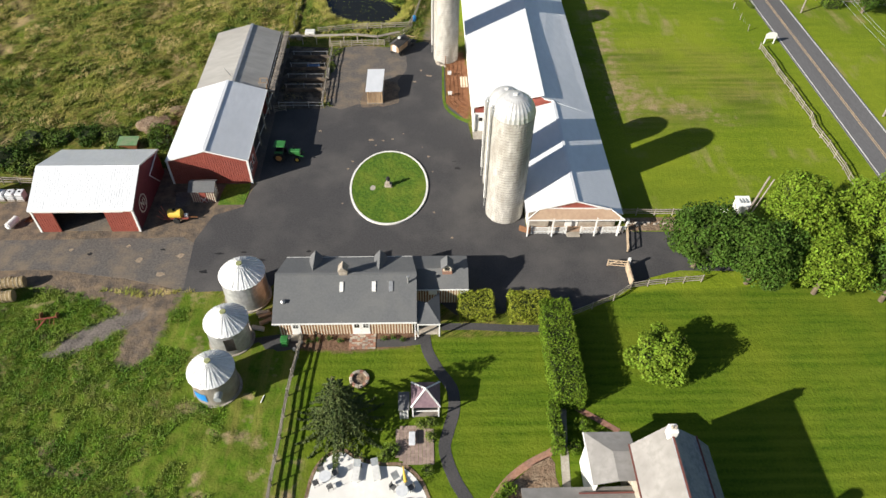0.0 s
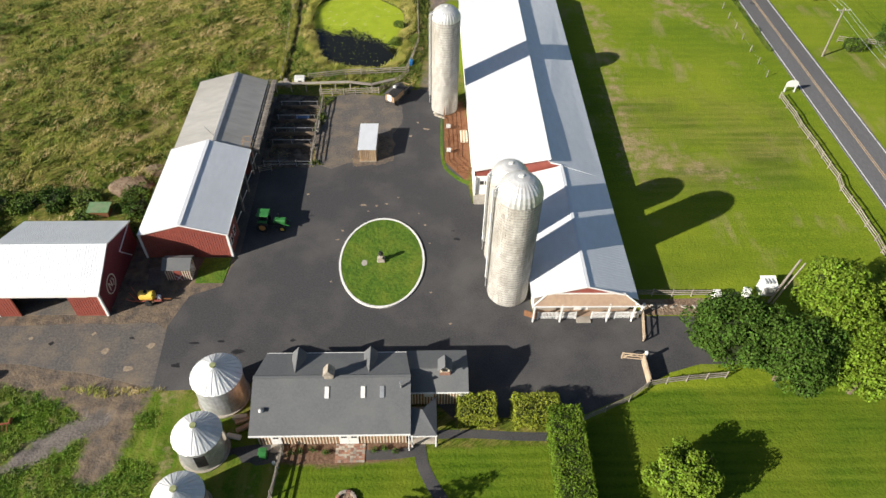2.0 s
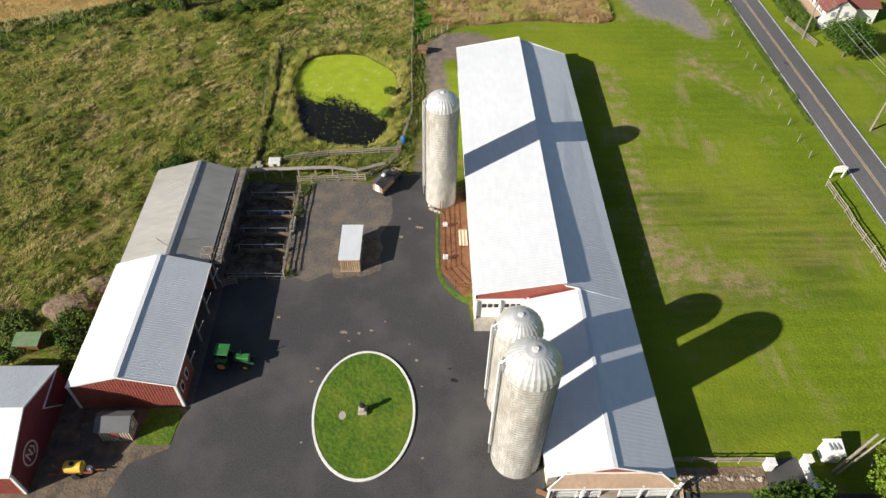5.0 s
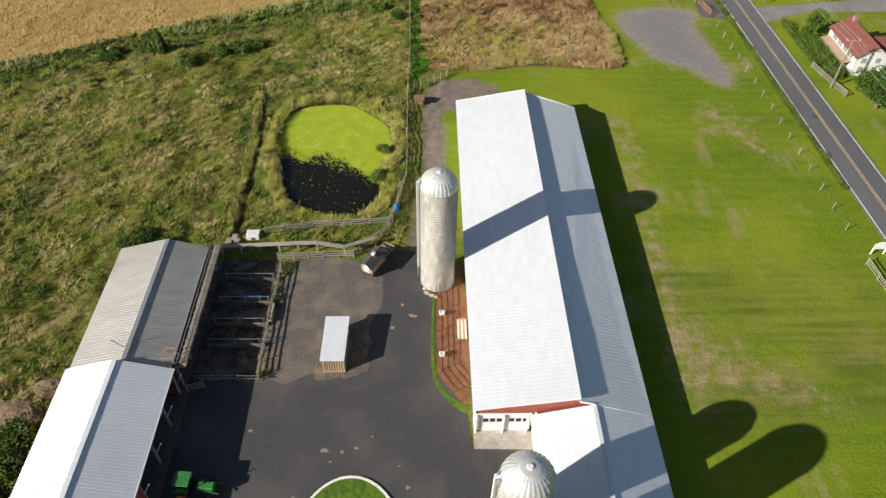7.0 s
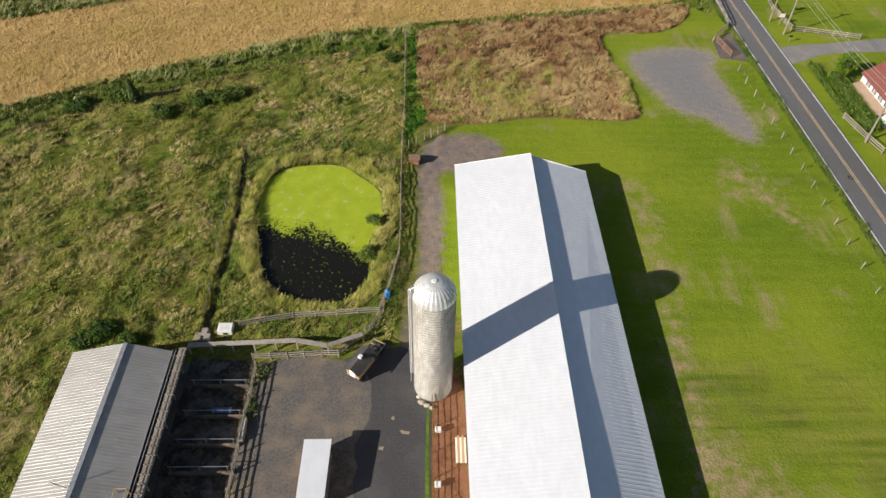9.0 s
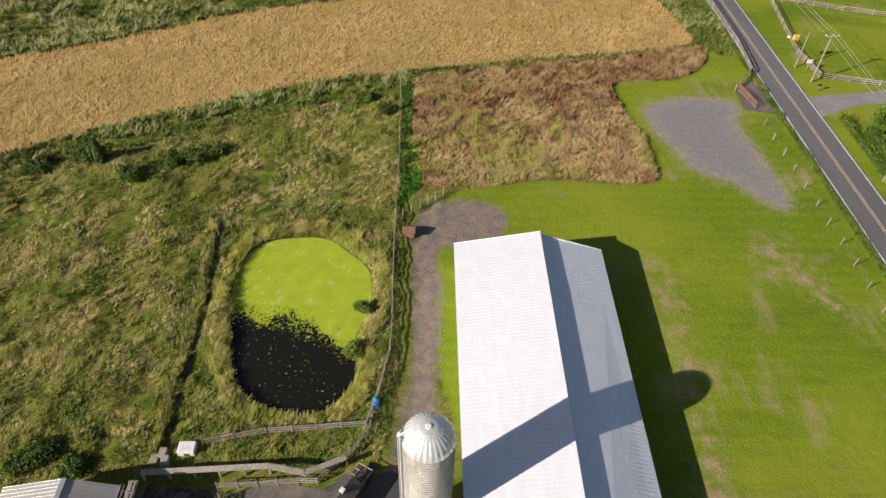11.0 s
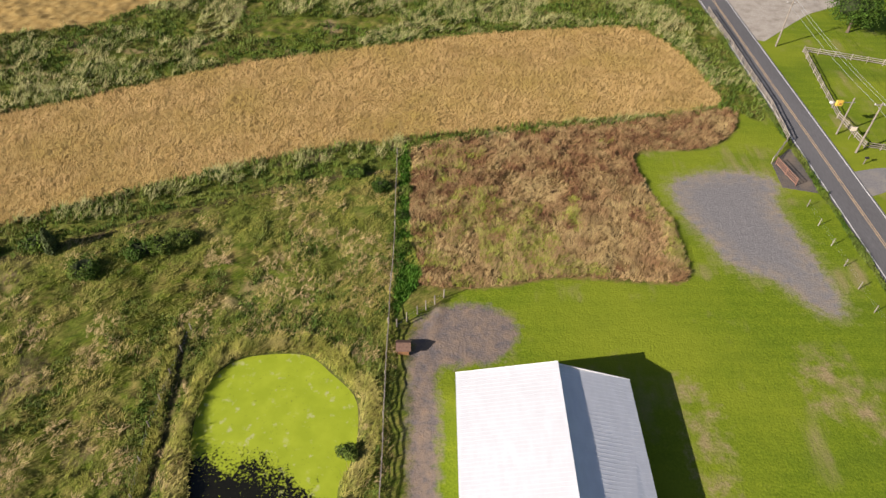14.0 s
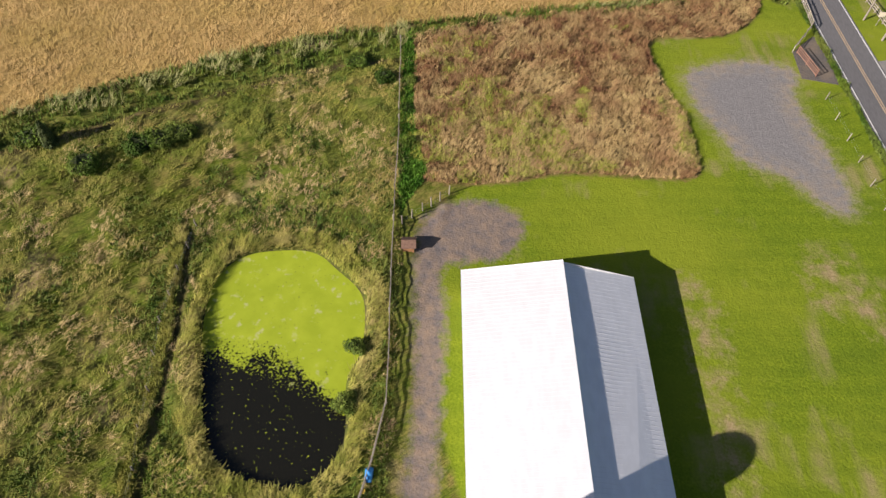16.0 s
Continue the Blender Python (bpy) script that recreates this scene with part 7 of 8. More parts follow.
# ---------- by the pond and lane ----------
o = thing("white_crate", (-14.2, 38.6, 0), "off-white box beside the pond fence", "box")
part("body", box(bmesh.new(), -15, 38.0, 0, -13.4, 39.2, 0.9, 0.06), M_SHAFT, o)
part("opening", box(bmesh.new(), -14.4, 37.97, 0.3, -13.9, 38.0, 0.6), M_DARK, o)
for x, y in ((-16.4, 38.2), (-17.0, 37.6), (-16.0, 37.4)):
    lone("timber_stack", box(bmesh.new(), x - 0.35, y - 0.5, 0, x + 0.35, y + 0.5, 0.6 + 0.1 * (x + 17), 0.05), M_WOOD_GREY, "grey timber stack at the barn corner", "timber", "timber stacks")
o = thing("pump_hut", (6.1, 68.3, 0), "small brown hut with a dark roof by the lane", "hut")
part("shed_body", box(bmesh.new(), 5.5, 67.7, 0, 6.7, 68.9, 1.0), M_BROWN, o)
bm = bmesh.new()
slab(bm, ((5.3, 67.5, 0.95), (6.9, 67.5, 0.95), (6.9, 68.3, 1.5), (5.3, 68.3, 1.5)), 0.06)
slab(bm, ((5.3, 69.1, 0.95), (6.9, 69.1, 0.95), (6.9, 68.3, 1.5), (5.3, 68.3, 1.5)), 0.06)
part("roof", bm, mat("brown_shingle", (0.12, 0.07, 0.05), (0.18, 0.11, 0.08), 5), o)
lone("blue_barrel", rod(bmesh.new(), (3.2, 43.2, 0), (3.3, 44.0, 0.75), 0.36, 0.36, 14), M_BLUE, "blue plastic barrel against the pond fence", "barrel")
lone("yellow_bucket", rod(bmesh.new(), (2.8, 42.2, 0), (2.8, 42.2, 0.4), 0.18, 0.22, 12), M_YELLOW, "yellow bucket by the pond fence", "bucket")
o = thing("lumber_stack", (11.0, 24.4, 0), "pale lumber stack in the red dirt pen", "lumber")
for i in range(5):
    part("board", box(bmesh.new(), 10.55 + i * 0.21, 22.9, 0.02, 10.74 + i * 0.21, 25.5 + 0.2 * (i % 2), 0.24), M_WOOD_TAN if i % 2 else M_CREAM, o)
for x, y in ((8.9, 26.2), (8.8, 20.6)):
    o = thing("feed_tub", (x, y, 0), "pale grey feed tub hung on the pen fence", "tub", "tubs on the pen fence")
    part("tub", box(bmesh.new(), x - 0.3, y - 0.25, 0.3, x + 0.3, y + 0.25, 0.75, 0.05), M_SHAFT, o)
    part("leg", box(bmesh.new(), x - 0.05, y - 0.05, 0, x + 0.05, y + 0.05, 0.3), M_RUST, o)
for x, y, r in ((7.3, 29.6, 0.45), (7.8, 29.2, 0.35), (8.3, 28.9, 0.3), (7.0, 30.2, 0.3)):
    heap("rock", x, y, r, r * 0.7, M_STONE, "tan rock at the silo foot", "rock", 2)
ribbon("grass_strip", [(7.95, 29), (7.9, 19), (9.4, 15.6), (11.3, 14.0)], (0.25, 0.8), 0.02, M_ISLAND, "ragged grass strip along the pen fence", "grass")


# ---------- stone house south of the lawn ----------
M_SLATE = mat("blue_grey_slate", (0.15, 0.17, 0.2), (0.24, 0.26, 0.29), 3, (0.3, 0.31, 0.32), 0.6, 0.6, vary=0.12, bump=0.3)
M_PALE_ROOF = mat("pale_weathered_roof", (0.25, 0.24, 0.225), (0.32, 0.305, 0.29), 2, (0.2, 0.19, 0.18), 0.5, 0.8, vary=0.05, bump=0.2)
M_MAROON = mat("maroon_trim", (0.13, 0.05, 0.04), (0.18, 0.07, 0.06), 3)
h2 = thing("stone_house", (25, -45, 0), "old stone house with a pale roof and slate rear slope", "house")
part("wall_north", wall_profile(bmesh.new(), [(22.3, 0), (22.3, 5.9), (24.6, 9.0), (27.3, 7.0), (28.5, 5.6), (28.5, 0)], -40.6, -40.2), M_STONE, h2)
part("wall_west", box(bmesh.new(), 22.3, -54, 0, 22.6, -40.6, 5.9), M_STONE, h2)
part("wall_east", box(bmesh.new(), 28.2, -54, 0, 28.5, -40.6, 5.6), M_STONE, h2)
part("wall_south", box(bmesh.new(), 22.6, -54, 0, 28.2, -53.7, 5.6), M_STONE, h2)
part("roof_west", slab(bmesh.new(), ((22.0, -54, 5.8), (22.0, -40.0, 5.8), (24.6, -40.0, 9.2), (24.6, -54, 9.2)), 0.12), M_PALE_ROOF, h2, "pale weathered west slope")
part("roof_east", slab(bmesh.new(), ((24.6, -54, 9.2), (24.6, -40.0, 9.2), (27.4, -40.0, 7.05), (27.4, -54, 7.05)), 0.12), M_SLATE, h2, "blue-grey slate slope")
part("roof_eave_east", slab(bmesh.new(), ((27.42, -54, 7.0), (27.42, -40.0, 7.0), (28.9, -40.0, 5.4), (28.9, -54, 5.4)), 0.12), M_SLATE, h2)
for x, z in ((22.0, 5.85), (24.62, 9.25), (27.42, 7.08)):
    part("ridge_strip", beam(bmesh.new(), (x, -54, z), (x, -39.95, z), 0.16, 0.07), M_MAROON, h2)
chm = part("chimney", box(bmesh.new(), 24.25, -41.1, 8.2, 24.95, -40.3, 9.9, 0.04), M_WHITE, h2, "white chimney with two pots")
for x in (24.45, 24.75):
    part("pot", rod(bmesh.new(), (x, -40.7, 9.9), (x, -40.7, 10.2), 0.14, 0.11, 12), M_STONE, chm)
chm = part("chimney", box(bmesh.new(), 24.1, -52.2, 8.2, 25.1, -51.4, 10.6, 0.04), M_WHITE, h2)
part("wing_wall_west", box(bmesh.new(), 18.9, -42.8, 0, 19.1, -38.6, 4.7), M_WHITE, h2)
part("wing_wall_north", box(bmesh.new(), 19.1, -38.8, 0, 22.3, -38.6, 4.8), M_WHITE, h2)
bm = bmesh.new()
slab(bm, ((18.6, -43, 4.8), (18.6, -38.2, 4.8), (20.6, -40.4, 5.5), (20.6, -43, 5.5)), 0.1)
slab(bm, ((18.6, -38.2, 4.8), (22.6, -38.2, 4.8), (22.6, -40.4, 5.5), (20.6, -40.4, 5.5)), 0.1)
slab(bm, ((20.6, -43, 5.5), (20.6, -40.4, 5.5), (22.6, -40.4, 5.5), (22.6, -43, 5.5)), 0.1)
part("wing_roof", bm, M_PALE_ROOF, h2, "low grey hipped wing roof")
part("wing_fascia", beam(bmesh.new(), (18.55, -43, 4.7), (18.55, -38.15, 4.7), 0.08, 0.2), M_WHITE, h2)
part("kitchen_wall", box(bmesh.new(), 13.1, -50, 0, 18.9, -42.8, 3.0), M_WHITE, h2)
part("kitchen_roof", slab(bmesh.new(), ((12.8, -42.4, 3.1), (22.3, -42.4, 3.1), (22.3, -47, 4.6), (12.8, -47, 4.6)), 0.1), M_PALE_ROOF, h2)
part("kitchen_trim", beam(bmesh.new(), (17.6, -43.1, 3.45), (22.3, -43.1, 3.45), 0.12, 0.1), M_MAROON, h2)
sheet("planting_bed", [(10.6, -42.6), (13.2, -40), (16.2, -38), (16.6, -40), (16.4, -42.4)], 0.0, M_EARTH, "brown mulched planting bed", "bed", 2, 0.1)
for i, (x, y, r) in enumerate(((19.8, -35.2, 0.8), (20.4, -36.4, 0.7), (18.6, -37.2, 0.7), (12.0, -41.2, 0.8), (11.2, -42.2, 0.7))):
    bush(x, y, r, 0.9, M_HEDGE, "small green garden bush beside the walk", 200 + i, 700)

# ---------- garden ----------
gz = thing("gazebo", (4.75, -32.75, 0), "square garden gazebo with white ribbed maroon roof", "gazebo")
M_PURPLE = mat("purple_brown_roof", (0.15, 0.10, 0.12), (0.22, 0.15, 0.17), 5, (0.27, 0.2, 0.2), 0.8, 0.8, vary=0.15)
C = [(3.35, -33.85), (6.15, -33.85), (6.15, -31.05), (3.35, -31.05)]
for i in range(4):
    a, b = C[i], C[(i + 1) % 4]
    part("roof_panel", slab(bmesh.new(), ((*a, 1.95), (*b, 1.95), (4.75, -32.45, 3.0)), 0.06), M_PURPLE, gz, "weathered purple-brown shingles")
    part("hip_rib", beam(bmesh.new(), (*a, 2.0), (4.75, -32.45, 3.06), 0.16, 0.05), M_WHITE, gz)
    px, py = a[0] * 0.88 + 4.75 * 0.12, a[1] * 0.88 - 32.45 * 0.12
    part("post", box(bmesh.new(), px - 0.07, py - 0.07, 0, px + 0.07, py + 0.07, 2.0), M_WHITE, gz)
part("floor", box(bmesh.new(), 3.5, -33.7, 0, 6.0, -31.2, 0.15), M_WOOD_GREY, gz)
part("rail", box(bmesh.new(), 3.6, -33.62, 0.8, 5.9, -33.54, 0.9), M_WHITE, gz)
o = thing("garden_cabinet", (2.7, -33.3, 0), "dark grey garden cabinet with pale stripes", "cabinet")
part("body", box(bmesh.new(), 2.25, -33.9, 0, 3.1, -32.2, 1.7), M_TANK_GREY, o)
part("lid", slab(bmesh.new(), ((2.15, -34.0, 1.75), (3.2, -34.0, 1.75), (3.2, -32.1, 1.95), (2.15, -32.1, 1.95)), 0.07), M_SHINGLE, o)
for x in (2.3, 2.65, 3.0):
    part("stripe", box(bmesh.new(), x, -33.93, 0.05, x + 0.07, -33.9, 1.65), M_WHITE, o)
M_PAVER = mat("pinkish_paver", (0.27, 0.20, 0.165), (0.35, 0.27, 0.225), 4, (0.22, 0.17, 0.14), 0.8, 0.9, vary=0.12)
pat = thing("garden_patio", (3.6, -36.6, 0), "patio of worn pinkish brown pavers", "patio", kind="structure")
for i in range(10):
    for j in range(11):
        x, y = 1.9 + i * 0.36, -38.6 + j * 0.36
        if (x - 3.6) ** 2 / 4.4 + (y + 36.7) ** 2 / 4.8 < 1.05 or (x > 3 and y < -36.8):
            part("paver", box(bmesh.new(), x, y, -0.03, x + 0.34, y + 0.34, 0.03 + rnd.uniform(0, 0.01)), M_PAVER, pat)
o = thing("stone_bench", (3.5, -36.2, 0), "pale blue-grey slab bench on the patio", "bench")
part("seat", box(bmesh.new(), 3.15, -36.9, 0.38, 3.75, -35.5, 0.5, 0.03), M_TANK, o)
for y in (-36.6, -35.8):
    part("leg", box(bmesh.new(), 3.25, y - 0.1, 0.03, 3.65, y + 0.1, 0.38), M_TANK, o)
ring = thing("fire_ring", (-1.9, -29.4, 0), "round stone fire ring on the lawn", "fire ring")
for i in range(14):
    a = i * math.tau / 14
    bm = bmesh.new()
    box(bm, -0.16, -0.2, 0, 0.16, 0.2, 0.3, 0.05)
    bmesh.ops.transform(bm, matrix=pose(-1.9 + 0.85 * math.cos(a), -29.4 + 0.85 * math.sin(a), 0, 0, 0, math.degrees(a)), verts=bm.verts)
    part("stone", bm, M_STONE if i % 3 else M_BRICK, ring)
part("ash", rod(bmesh.new(), (-1.9, -29.4, 0.0), (-1.9, -29.4, 0.06), 0.72, n=18), M_EARTH, ring)
M_DECK = mat("white_concrete_deck", (0.72, 0.71, 0.68), (0.8, 0.79, 0.76), 2, (0.62, 0.6, 0.56), 0.5, 0.8, bump=0.1)
sheet("pool_terrace", [(-5.9, -45), (-5.7, -41.4), (-5.2, -39), (-4.2, -37.7), (-3, -37.3), (-1.4, -38.2), (0.6, -38.7), (2.6, -38.9), (4, -40.2), (4.9, -42.2), (5.2, -45)], 0.05, M_DECK, "bright white curved terrace", "terrace", 4)
ribbon("terrace_edge", [(-6.1, -45), (-5.9, -41.4), (-5.4, -38.9), (-4.3, -37.5), (-3, -37.05), (-1.3, -37.95), (0.7, -38.45), (2.7, -38.65), (4.2, -40.05), (5.1, -42.1)], 0.3, 0.03, M_EARTH, "brown planted edge of the terrace", "edge")
M_FRAME = mat("dark_grey_metal", (0.09, 0.09, 0.09), (0.15, 0.15, 0.15), 4, rough=0.5)


def chair(x, y, a):
    c = thing("patio_chair", (0, 0, 0), "dark grey metal patio chair on the terrace", "chair", "terrace furniture")
    part("seat", box(bmesh.new(), -0.25, -0.25, 0.4, 0.25, 0.25, 0.45), M_FRAME, c)
    for i in range(5):
        part("back_slat", box(bmesh.new(), -0.22 + i * 0.1, 0.24, 0.45, -0.17 + i * 0.1, 0.28, 0.95), M_FRAME, c)
    for u in (-0.23, 0.23):
        for v in (-0.23, 0.23):
            part("leg", box(bmesh.new(), u - 0.02, v - 0.02, 0, u + 0.02, v + 0.02, 0.4), M_FRAME, c)
    c.matrix_basis = pose(x, y, 0.05, 0, 0, a)


for tx, ty, k in ((-4.3, -39.9, 4), (2.6, -41.4, 3)):
    tb = thing("patio_table", (tx, ty, 0.05), "round pale patio table on the terrace", "table", "terrace furniture")
    part("top", rod(bmesh.new(), (tx, ty, 0.75), (tx, ty, 0.8), 0.55, n=20), M_TANK, tb)
    part("stem", rod(bmesh.new(), (tx, ty, 0.05), (tx, ty, 0.75), 0.06, n=8), M_FRAME, tb)
    for i in range(k):
        a = i * math.tau / k + 0.5
        chair(tx + 0.95 * math.cos(a), ty + 0.95 * math.sin(a), math.degrees(a) - 90)


def lounger(x, y, a):
    l = thing("sun_lounger", (0, 0, 0), "grey metal sun lounger on the terrace", "lounger", "terrace furniture")
    part("bed", box(bmesh.new(), -0.32, -0.9, 0.3, 0.32, 0.5, 0.36), M_SHAFT, l)
    part("backrest", slab(bmesh.new(), ((-0.32, 0.5, 0.36), (0.32, 0.5, 0.36), (0.32, 1.05, 0.75), (-0.32, 1.05, 0.75)), 0.05), M_TANK_GREY, l)
    for u in (-0.28, 0.28):
        for v in (-0.8, 0.4):
            part("leg", box(bmesh.new(), u - 0.025, v - 0.025, 0, u + 0.025, v + 0.025, 0.3), M_FRAME, l)
    l.matrix_basis = pose(x, y, 0.05, 0, 0, a)


for x, y, a in ((-1.6, -39.4, -6), (0.2, -39.3, 12), (2.4, -40.5, 35)):
    lounger(x, y, a)
o = thing("folded_umbrella", (2.9, -40.4, 0.05), "folded yellow garden umbrella", "umbrella")
part("cloth", rod(bmesh.new(), (2.9, -40.6, 0.9), (2.7, -39.8, 2.2), 0.18, 0.05, 10), M_YELLOW, o)
part("pole", rod(bmesh.new(), (2.95, -40.75, 0.05), (2.9, -40.6, 0.95), 0.03, n=6), M_FRAME, o)
for i, (x, y, r) in enumerate(((1.6, -37.2, 0.7), (0.9, -37.8, 0.6), (5.2, -36.0, 0.5), (5.2, -34.4, 0.6), (4.2, -34.7, 0.4), (4.9, -39.3, 0.5))):
    bush(x, y, r, 0.7, M_WEED, "low green garden plant by the patio", 220 + i, 450)
for i, x in enumerate((-7.4, -6.6, -5.4, -4.2, 0.4, 1.4, 2.4)):
    bush(x, -24.7 + 0.15 * (i % 3), 0.28, 0.4, M_TREE_DARK, "small shrub in the mulch bed", 230 + i, 160)
o = thing("wheeled_bin", (-9.9, -24.9, 0), "dark green wheeled rubbish bin by the cottage", "bin")
part("body", box(bmesh.new(), -10.25, -25.3, 0.05, -9.6, -24.6, 1.0, 0.05), M_GREEN, o)
part("lid", box(bmesh.new(), -10.3, -25.35, 1.0, -9.55, -24.55, 1.07, 0.03), M_GREEN, o)
for y in (-25.15, -24.75):
    part("wheel", rod(bmesh.new(), (-9.6, y, 0.12), (-9.52, y, 0.12), 0.12, n=10), M_BLACK, o)
for i, (x, y) in enumerate(((-8.6, -25.2), (-8.9, -25.7), (-8.5, -26.1))):
    lone("garden_pot", rod(bmesh.new(), (x, y, 0), (x, y, 0.32), 0.13, 0.18, 10), M_SHAFT if i else M_STONE, "pale pot beside the fence", "pot", "pots by the fence")
for i, (x, y, a) in enumerate(((-12.6, -21.2, 20), (-12.9, -20.8, 5), (-12.4, -22.0, 30), (-13.1, -22.9, -12))):
    bm = bmesh.new()
    box(bm, -0.7, -0.22, 0, 0.7, 0.22, 0.35, 0.04)
    bmesh.ops.transform(bm, matrix=pose(x, y, 0, 0, 0, a), verts=bm.verts)
    lone("timber_offcut", bm, M_CREAM if i % 2 else M_WOOD_TAN, "pale timber offcut between bin and cottage", "timber", "offcuts by the bins")
lone("marker_post", beam(bmesh.new(), (-11.4, -31.9, 0.05), (-11.2, -31.1, 0.05), 0.1), M_WHITE, "white stake lying in the grass", "stake")

# ---------- entrance ----------
M_GATE = mat("pale_timber", (0.46, 0.35, 0.24), (0.56, 0.44, 0.31), 5, (0.36, 0.27, 0.19), 0.7, 0.8, vary=0.1)


def truss_gate(a, b, label):
    a, b = Vector(a), Vector(b)
    g = thing("timber_gate", (a.x, a.y, 0), label, "gate", "entrance gates")
    part("hinge_post", box(bmesh.new(), a.x - 0.14, a.y - 0.14, 0, a.x + 0.14, a.y + 0.14, 1.7, 0.02), M_WHITE, g, "white gate post")
    part("end_stile", box(bmesh.new(), b.x - 0.07, b.y - 0.07, 0.15, b.x + 0.07, b.y + 0.07, 1.15), M_GATE, g)
    part("caster", rod(bmesh.new(), (b.x, b.y - 0.05, 0.08), (b.x, b.y + 0.05, 0.08), 0.09, n=10), M_BLACK, g)
    for z in (0.3, 0.7, 1.1):
        part("bar", beam(bmesh.new(), (a.x, a.y, z), (b.x, b.y, z), 0.06, 0.12), M_GATE, g)
    m = (a + b) / 2
    part("brace", beam(bmesh.new(), (a.x, a.y, 0.25), (m.x, m.y, 1.15), 0.05, 0.1), M_GATE, g)
    part("brace", beam(bmesh.new(), (b.x, b.y, 0.25), (m.x, m.y, 1.15), 0.05, 0.1), M_GATE, g)


truss_gate((29.6, -8.3), (28.9, -12.2), "pale timber gate swung open beside the porch")
truss_gate((28.4, -14.7), (26.1, -14.4), "pale timber gate swung open beside the fence")
o = thing("board_wall", (28.2, -16.2, 0), "short pale board wall between gate and fence", "wall")
for i in range(8):
    y = -17.7 + i * 0.37
    part("board", box(bmesh.new(), 28.13 + 0.02 * (i % 2), y, 0.05, 28.2 + 0.02 * (i % 2), y + 0.33, 1.3), M_GATE, o)
part("top_rail", beam(bmesh.new(), (28.17, -17.8, 1.33), (28.17, -14.7, 1.33), 0.16, 0.08), M_GATE, o)


def pillar(x, y, w=0.7, h=1.25):
    p = thing("gate_pillar", (x, y, 0), "white painted gate pillar with a flat cap", "pillar", "white gate pillars")
    part("shaft", box(bmesh.new(), x - w / 2, y - w / 2, 0, x + w / 2, y + w / 2, h, 0.03), M_WHITE, p)
    part("cap", box(bmesh.new(), x - w / 2 - 0.07, y - w / 2 - 0.07, h, x + w / 2 + 0.07, y + w / 2 + 0.07, h + 0.1, 0.03), M_WHITE, p)


pillar(38.5, -6.4)
pillar(42.1, -6.1)
pillar(41.9, -8.8, 0.5, 1.1)
lone("white_wall", box(bmesh.new(), 41.8, -8.5, 0, 42.05, -6.5, 1.05, 0.02), M_WHITE, "low white painted wall between pillars", "wall")
o = thing("white_shelter_box", (44.7, -5.3, 0), "white box shelter with a louvred top", "box")
part("body", box(bmesh.new(), 43.9, -6.0, 0, 45.5, -4.6, 1.5, 0.03), M_WHITE, o)
part("roof", slab(bmesh.new(), ((43.8, -6.1, 1.55), (45.6, -6.1, 1.55), (45.6, -4.5, 1.95), (43.8, -4.5, 1.95)), 0.08), M_WHITE, o)
for i in range(3):
    part("louvre", box(bmesh.new(), 44.2 + i * 0.4, -5.6, 1.72 + 0.02 * i, 44.35 + i * 0.4, -4.9, 1.9), M_TANK_GREY, o)


def utility_pole(x, y, h, label, arms=1, lean=0.0, name="utility_pole"):
    p = thing(name, (x, y, 0), label, "pole", "poles by the road" if name == "utility_pole" else "")
    part("shaft", rod(bmesh.new(), (x, y, -0.1), (x + lean, y, h), 0.16, 0.11, 10), M_WOOD_GREY, p)
    for k in range(arms):
        z = h - 0.35 - k * 0.9
        c = part("crossarm", box(bmesh.new(), x + lean - 1.1, y - 0.06, z - 0.06, x + lean + 1.1, y + 0.06, z + 0.06), M_WOOD_GREY, p)
        for dx in (-1.0, 0.3, 1.0):
            part("insulator", rod(bmesh.new(), (x + lean + dx, y, z + 0.06), (x + lean + dx, y, z + 0.24), 0.05, 0.04, 8), M_WHITE, c)
    return p


utility_pole(44.6, -6.9, 7.2, "leaning bare wooden pole by the entrance", 0, 0.9, "wooden_pole")
lone("spare_pole", rod(bmesh.new(), (44.9, -7.1, -0.1), (46.0, -7.2, 7.0), 0.1, 0.08, 8), M_WOOD_GREY, "second grey pole beside the wooden pole", "pole")
POLES = [(73.0, 15), (72.9, 46.5), (73.2, 73.5), (72.8, 105.8), (72.5, 138.5), (72.5, 172)]
for x, y in POLES:
    utility_pole(x, y, 8.6, "grey wooden utility pole with crossarm beside the road", 1)
for i, ((x0, y0), (x1, y1)) in enumerate(zip(POLES, POLES[1:])):
    for dx in (-1.0, 0.3, 1.0):
        w = bmesh.new()
        q = [Vector((x0 + (x1 - x0) * s / 8 + dx, y0 + (y1 - y0) * s / 8, 8.45 - 0.5 * (1 - (s / 4 - 1) ** 2))) for s in range(9)]
        for a, b in zip(q, q[1:]):
            rod(w, a, b, 0.022, n=4, caps=False)
        lone("overhead_wire", w, M_TANK_GREY, "thin overhead wire between the poles", "wire", "overhead wires")
sg = thing("signal_mast", (71.9, 110.6, 0), "grey signal mast with a yellow warning light", "signal")
part("mast", rod(bmesh.new(), (71.9, 110.6, -0.1), (71.9, 110.6, 6.4), 0.14, 0.1, 10), M_WOOD_GREY, sg)
part("arm", beam(bmesh.new(), (72.3, 110.6, 5.6), (68.6, 110.6, 5.6), 0.08), M_GALV, sg)
hd = part("light_housing", box(bmesh.new(), 69.4, 110.3, 5.1, 70.4, 110.7, 6.0, 0.05), M_YELLOW, sg, "yellow light housing")
part("lens", rod(bmesh.new(), (69.9, 110.28, 5.55), (69.9, 110.2, 5.55), 0.18, n=14), M_ORANGE, hd)
